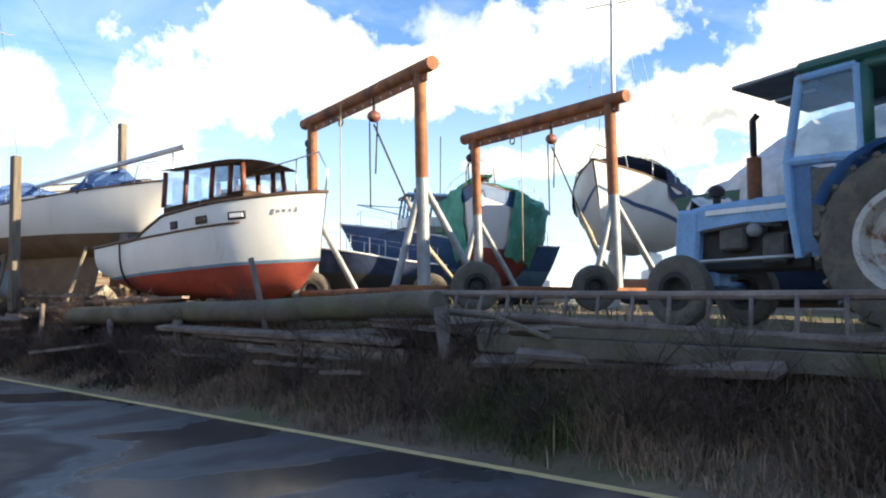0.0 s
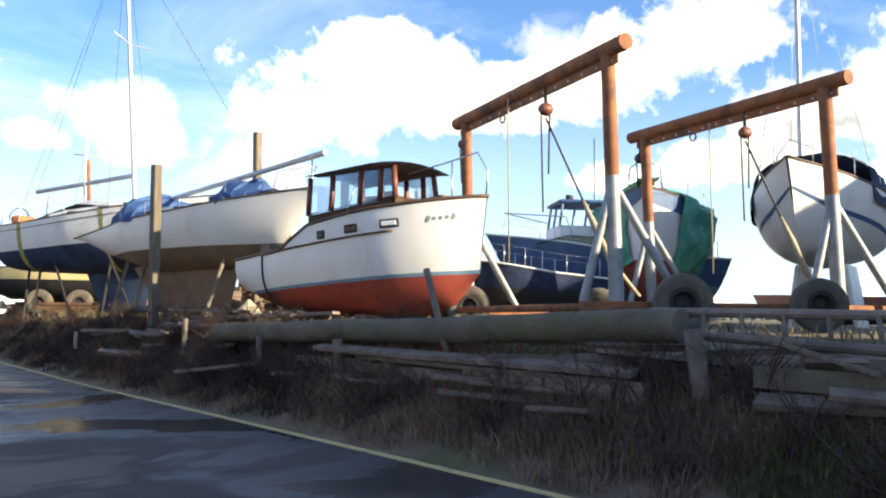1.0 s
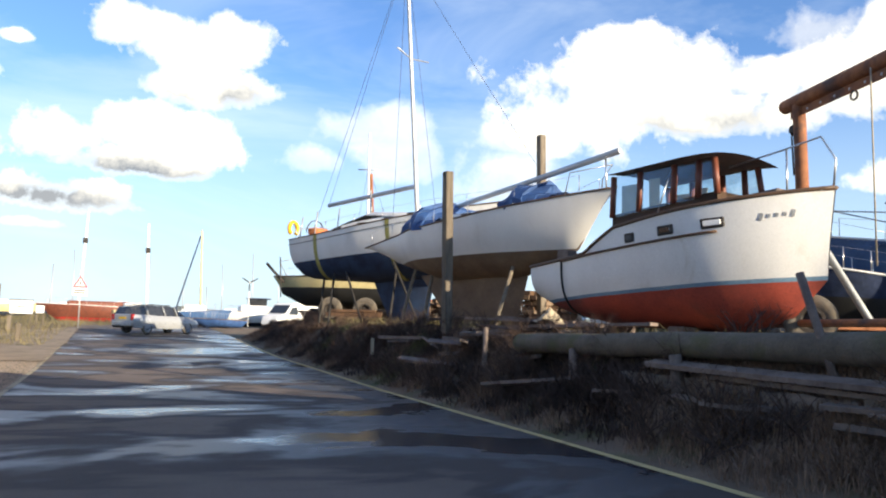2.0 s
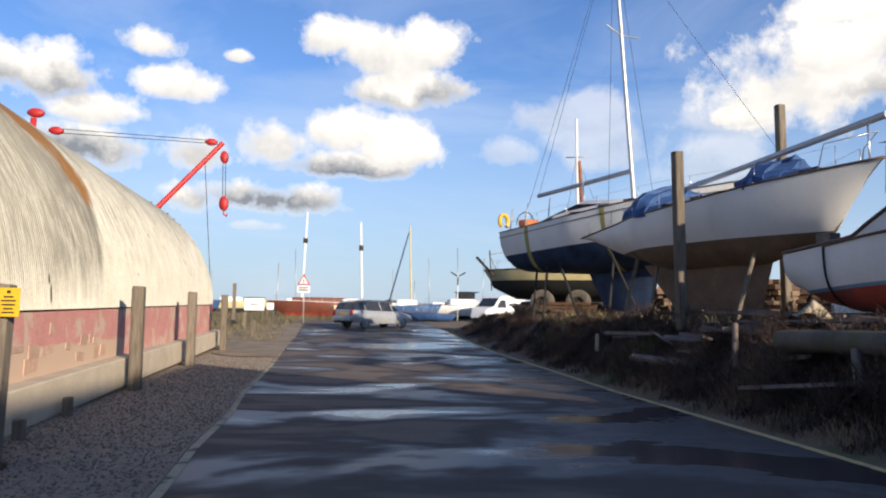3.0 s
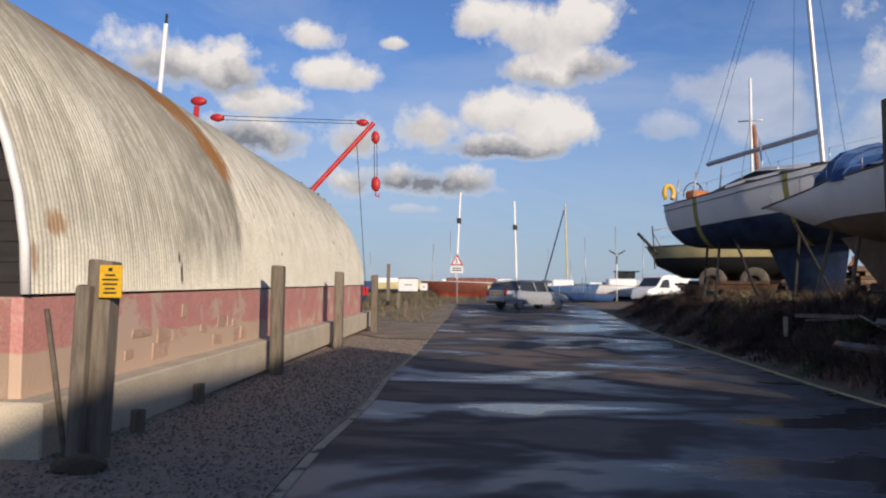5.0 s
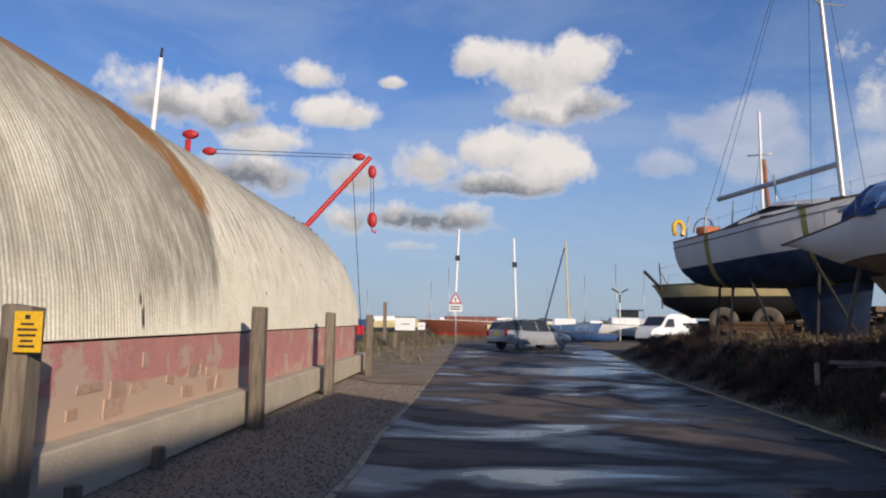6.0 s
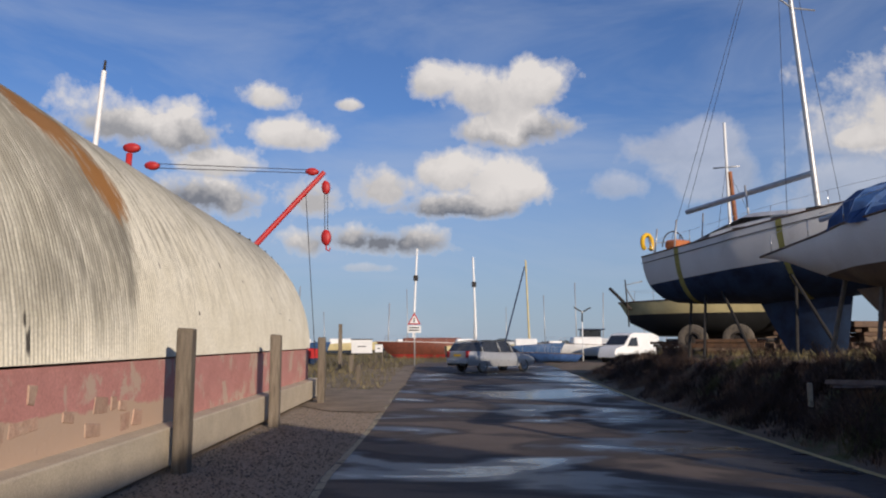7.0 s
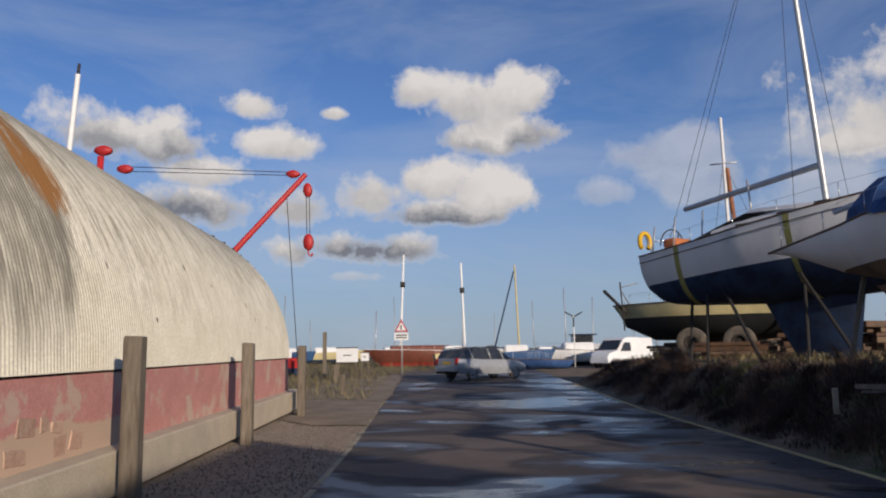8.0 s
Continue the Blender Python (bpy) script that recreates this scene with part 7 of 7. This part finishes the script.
def make_far():
    # white cabin boat, covered blue boat, red barge
    b, rows = make_sailboat("cabin_boat", "white motor boat with a dark wheelhouse ashore", (4.6, 66.4), (0.0, 65.8), 2.2, ([0, 1], [2.0, 2.2]), ([0, 0.8, 1], [1.05, 1.05, 1.5]), (1.3, 1.35), [M["blue_hull"], M["white"]], cabin=False)
    bm = bmesh.new()
    box(bm, (-0.2, 0, 2.3), (2.0, 1.5, 0.6), bevel=0.08)
    part("wheelhouse", bm, M["white"], b)
    bm = bmesh.new()
    box(bm, (-0.5, 0, 2.85), (1.3, 1.3, 0.5), bevel=0.06)
    part("upper_glazing", bm, M["dark_glass"], b)
    bm = bmesh.new()
    box(bm, (-0.6, 0, 3.14), (1.7, 1.45, 0.07), bevel=0.02)
    part("wheelhouse_roof", bm, M["cloth_navy"], b)
    b, _ = make_sailboat("dinghy", "low boat under a blue cover on the shore", (1.6, 61.2), (-1.3, 60.8), 1.6, ([0, 1], [1.45, 1.55]), ([0, 0.8, 1], [0.9, 0.9, 1.2]), (1.0, 1.0), [M["blue_hull"], M["cloth_blue"]], cabin=False)
    b, _ = make_sailboat("barge", "dark red barge hull lying on the mud", (-5.6, 71), (-12.5, 69.8), 2.6, ([0, 1], [2.2, 2.4]), ([0, 0.85, 1], [0.9, 0.9, 1.6]), (1.35, 1.4), [M["red"], M["redwood"]], cabin=False, stripe=M["white"])
    bm = bmesh.new()
    box(bm, (0, 0, 2.4), (4.5, 1.6, 0.5), bevel=0.1)
    part("hatch_cover", bm, M["redwood"], b)
    # standing masts
    for name, foot, top, r, mat, lab in (("mast", (-12.28, 79.9, 1.3), (-11.92, 80, 10.9), 0.11, "white", "white mast of a boat moored beyond the marsh"), ("mast", (-6.58, 80.7, 1.3), (-6.88, 80.7, 10.1), 0.11, "white", "white mast of a boat moored beyond the marsh"), ("mast", (-1.7, 76, 1.2), (-1.96, 76, 9.25), 0.09, "cream", "yellowish wooden mast beyond the marsh"), ("spar", (-4.0, 75.9, 1.4), (-2.05, 76, 8.7), 0.07, "cloth_navy", "dark furled sail on a slanting stay")):
        o = part(name, tube(bmesh.new(), [foot, top], [r, r * 0.75], 8), M[mat], smooth=True)
        tagged(o, lab, "mast", "far masts")
        if name == "mast" and mat == "white":
            p = Vector(foot).lerp(Vector(top), 0.72)
            bm = bmesh.new()
            box(bm, (0, 0, 0), (0.4, 0.3, 0.5), bevel=0.05)
            c = part("mast_fitting", bm, M["black"], o)
            c.location = p
    rnd = random.Random(21)
    for k in range(16):
        y = rnd.uniform(95, 170)
        x = -40 + 62 * k / 16 + rnd.uniform(-1.5, 1.5)
        h = rnd.uniform(4, 9) * y / 110
        z = rise(y)
        o = part("mast", tube(bmesh.new(), [(x, y, z - 1), (x + rnd.uniform(-0.3, 0.3), y, z + h)], 0.07, 5), M["alu"])
        tagged(o, "thin far mast above the marsh", "mast", "far masts")
        bo, _ = make_small_hull((x - 2.5, y, z), rnd.uniform(4, 7), rnd.choice(["white", "steel", "blue_paint", "redwood", "cream"]), rnd.uniform(-0.4, 0.4))
    for k in range(14):
        y = rnd.uniform(62, 92)
        x = -34 + 60 * k / 14 + rnd.uniform(-2, 2)
        make_small_hull((x, y, rise(y)), rnd.uniform(3, 6), rnd.choice(["white", "cloth_navy", "blue_paint", "cream", "redwood"]), rnd.uniform(-0.6, 0.6))
    # low far trees on the horizon
    bm = bmesh.new()
    for k in range(400):
        x = -700 + 1600 * k / 400
        y = 560 + 60 * math.sin(k * 0.7)
        r = 3.0 + 2.2 * noise.noise(Vector((k * 0.13, 0, 0)))
        m = Matrix.Translation((x, y, rise(y) + r * 0.4)) @ Matrix.Diagonal((r * 1.8, r, r, 1))
        q = bmesh.ops.create_icosphere(bm, subdivisions=1, radius=1.0, matrix=m)
    for v in bm.verts:
        v.co += 1.0 * noise.noise_vector(v.co * 0.2)
    tagged(part("tree_line", bm, M["far_trees"], smooth=True), "low hazy line of trees on the horizon", "trees", kind="stuff")
    # yard beyond the hoist: distant hulls on the right
    for k, (x, y) in enumerate(((24, 22), (27, 15), (26, 26), (30, 20), (22, 8), (33, 12), (29, 30), (15, 24), (18, 27), (14, 34), (20, 38))):
        make_small_hull((x, y, 1.35), 6, ["white", "blue_paint", "white", "redwood"][k % 4], 0.5 * k)
    make_small_hull((-15.3, 56.0, rise(56)), 3.4, "red", 2.6)
    # notice boards on legs, warning sign
    for p, w, h, z in (((-10.05, 51.8), 1.15, 0.75, 1.5), ((-9.15, 52.0), 0.42, 0.45, 1.55)):
        b = thing("notice_board", "white notice board on two legs in the marsh", "sign")
        bm = bmesh.new()
        box(bm, (p[0], p[1], z + h / 2), (w, 0.05, h), bevel=0.01)
        part("panel", bm, M["white"], b)
        bm = bmesh.new()
        for q in (h / 2 + 0.01, -h / 2 - 0.01):
            box(bm, (p[0], p[1] - 0.01, z + h / 2 + q), (w + 0.06, 0.07, 0.05))
            part("panel_frame", bm, M["black"], b)
            bm = bmesh.new()
        bm.free()
        for s in (-1, 1):
            part("board_leg", bar((p[0] + s * w * 0.42, p[1] + 0.04, rise(52) - 0.1), (p[0] + s * w * 0.42, p[1] + 0.04, z + h), 0.035, 6), M["wood"], b)
        bm = bmesh.new()
        box(bm, (p[0], p[1] - 0.03, z + h / 2), (w * 0.4, 0.004, 0.05))
        part("text_bar", bm, M["ink"], b)
    s = thing("warning_sign", "red-edged triangular warning sign on a pole", "sign")
    part("sign_pole", bar((-7.75, 55.3, 0.5), (-7.78, 55.3, 3.9), 0.04, 8), M["alu"], s)
    for nm, r, mt, dy in (("triangle_edge", 0.46, "red", 0.0), ("triangle_face", 0.32, "white", -0.012)):
        bm = bmesh.new()
        vs = [bm.verts.new((-7.78 + r * math.sin(2 * math.pi * k / 3), 55.24 + dy, 3.4 + r * math.cos(2 * math.pi * k / 3))) for k in range(3)]
        f = bm.faces.new(vs)
        e = bmesh.ops.extrude_face_region(bm, geom=[f])
        bmesh.ops.translate(bm, verts=[v for v in e["geom"] if isinstance(v, bmesh.types.BMVert)], vec=(0, 0.01, 0))
        part(nm, bm, M[mt], s)
    bm = bmesh.new()
    box(bm, (-7.78, 55.21, 3.42), (0.07, 0.01, 0.26))
    part("sign_mark", bm, M["ink"], s)
    bm = bmesh.new()
    box(bm, (-7.78, 55.24, 2.9), (0.8, 0.02, 0.42), bevel=0.005)
    pl = part("plate", bm, M["white"], s)
    for z in (2.98, 2.84):
        bm = bmesh.new()
        box(bm, (-7.78, 55.225, z), (0.62, 0.006, 0.07))
        part("text_bar", bm, M["ink"], pl)
    # posts in the marsh edge
    for p, h in (((-7.3, 40.1), 0.75), ((-9.9, 49.0), 0.8), ((-10.9, 50.5), 2.4)):
        bm = bmesh.new()
        box(bm, (0, 0, h / 2 - 0.1), (0.17, 0.17, h + 0.2), bevel=0.01)
        o = part("marsh_post", bm, M["wood"])
        o.location = (*p, rise(p[1]))
        tagged(o, "short weathered post at the marsh edge", "post")
    # wind charger
    w = thing("wind_charger", "small wind charger with three blades on a pole", "turbine")
    part("pole", bar((2.1, 61, 1.0), (2.1, 61, 4.1), 0.035, 6), M["white"], w)
    for k in range(3):
        a = 0.5 + k * 2 * math.pi / 3
        bm = bmesh.new()
        box(bm, (2.1 + 0.3 * math.cos(a), 60.9, 4.1 + 0.3 * math.sin(a)), (0.62, 0.02, 0.09), Matrix.Rotation(-a, 4, "Y"), bevel=0.008)
        part("blade", bm, M["ink"], w)
    part("hub", lathe(bmesh.new(), [(-0.2, 0.0), (-0.2, 0.05), (0.25, 0.06), (0.25, 0)], 8, "y", centre=(2.1, 61, 4.1)), M["white"], w)
    make_crane()


def make_small_hull(p, L, mat, turn):
    rows = hull_rows(L, L * 0.33, ([0, 1], [0.95, 1.2]), ([0, 0.8, 1], [0.0, 0.0, 0.45]), stations=12, girth=5, stern_w=0.8)
    b = thing("beached_boat", "small far boat lying on the shore", "boat", Matrix.Translation(p) @ Matrix.Rotation(turn, 4, "Z"))
    split_by_line(rows, [(0.4, 0.45)], ["bottom", "topside"], [M["blue_hull"], M[mat]], b)
    bm = bmesh.new()
    box(bm, (-L * 0.1, 0, 1.2), (L * 0.4, L * 0.2, 0.55), bevel=0.1)
    part("cabin", bm, M["white"], b)
    return b, rows


def make_crane():
    c = thing("derrick_crane", "red derrick crane with hook blocks behind the hut", "crane")
    tip, low = Vector((-10.44, 45.44, 10.1)), Vector((-13.06, 44.52, 6.87))
    foot = tip + (low - tip) * 2.75
    part("jib", tube(bmesh.new(), [foot, tip], [0.16, 0.12], 10), M["red"], c, "red tubular jib", smooth=True)
    head = Vector((-18.4, 41.9, 10.4))
    part("king_post", bar((head.x - 0.4, head.y, 0.2), head, 0.14, 10), M["red"], c)
    for i, (p, r) in enumerate(((head + Vector((0.1, 0, 0.25)), 0.3), (Vector((-17.5, 42.3, 9.9)), 0.26), (tip + Vector((-0.55, -0.15, 0.0)), 0.24), (tip + Vector((0.1, 0, -0.75)), 0.26), (Vector((-10.3, 45.5, 6.95)), 0.3))):
        bm = lathe(bmesh.new(), [(-0.1, 0), (-0.1, r), (0.1, r), (0.1, 0)], 14, "y")
        bmesh.ops.scale(bm, vec=(0.75, 1, 1.25) if i > 2 else (1.3, 1, 0.7), verts=bm.verts)
        o = part("pulley_block", bm, M["red"], c)
        o.location = p
    part("hook", tube(bmesh.new(), [(-10.3, 45.5, 6.7), (-10.3, 45.5, 6.4), (-10.15, 45.5, 6.3), (-10.1, 45.5, 6.45)], 0.04, 6), M["red"], c)
    for a, b in ((Vector((-17.4, 42.3, 10.0)), tip + Vector((-0.6, -0.1, 0.1))), (Vector((-17.4, 42.3, 9.8)), tip + Vector((-0.6, -0.1, -0.05))), (tip + Vector((0.03, 0, -0.8)), Vector((-10.37, 45.5, 7.1))), (tip + Vector((0.17, 0, -0.8)), Vector((-10.23, 45.5, 7.1))), (tip + Vector((-0.9, 0, -0.9)), Vector((-10.6, 45.2, 1.0)))):
        part("cable", bar(a, b, 0.018, 5), M["black"], c)
    # flagpole-like white mast behind the hut
    o = part("mast", tube(bmesh.new(), [(-29.6, 55.5, 0.5), (-28.4, 55.6, 19.7)], [0.2, 0.16], 10), M["white"], smooth=True)
    tagged(o, "tall white mast standing behind the hut", "mast", "far masts")
    fit = part("mast_head", bar((-28.4, 55.6, 19.7), (-28.35, 55.6, 20.4), 0.09, 6), M["black"], o)


# distance haze is mixed into the blue-grey base colour of the trees
M["far_trees"] = surface("hazy_trees", (0.09, 0.11, 0.12), (0.07, 0.085, 0.09), 0.02, 0.95, bump=0.0)

# ---------------------------------------------------------------- build
make_ground()
make_road()
make_verge()
make_hut()
make_shade_blocks()
make_cruiser()
make_yachts()
make_under_gear()
make_gantry()
make_yard_boats()
make_tractor()
make_posts()
make_car()
make_van()
make_far()
make_bank_timber()
make_twigs()
make_grass()
make_pebbles()
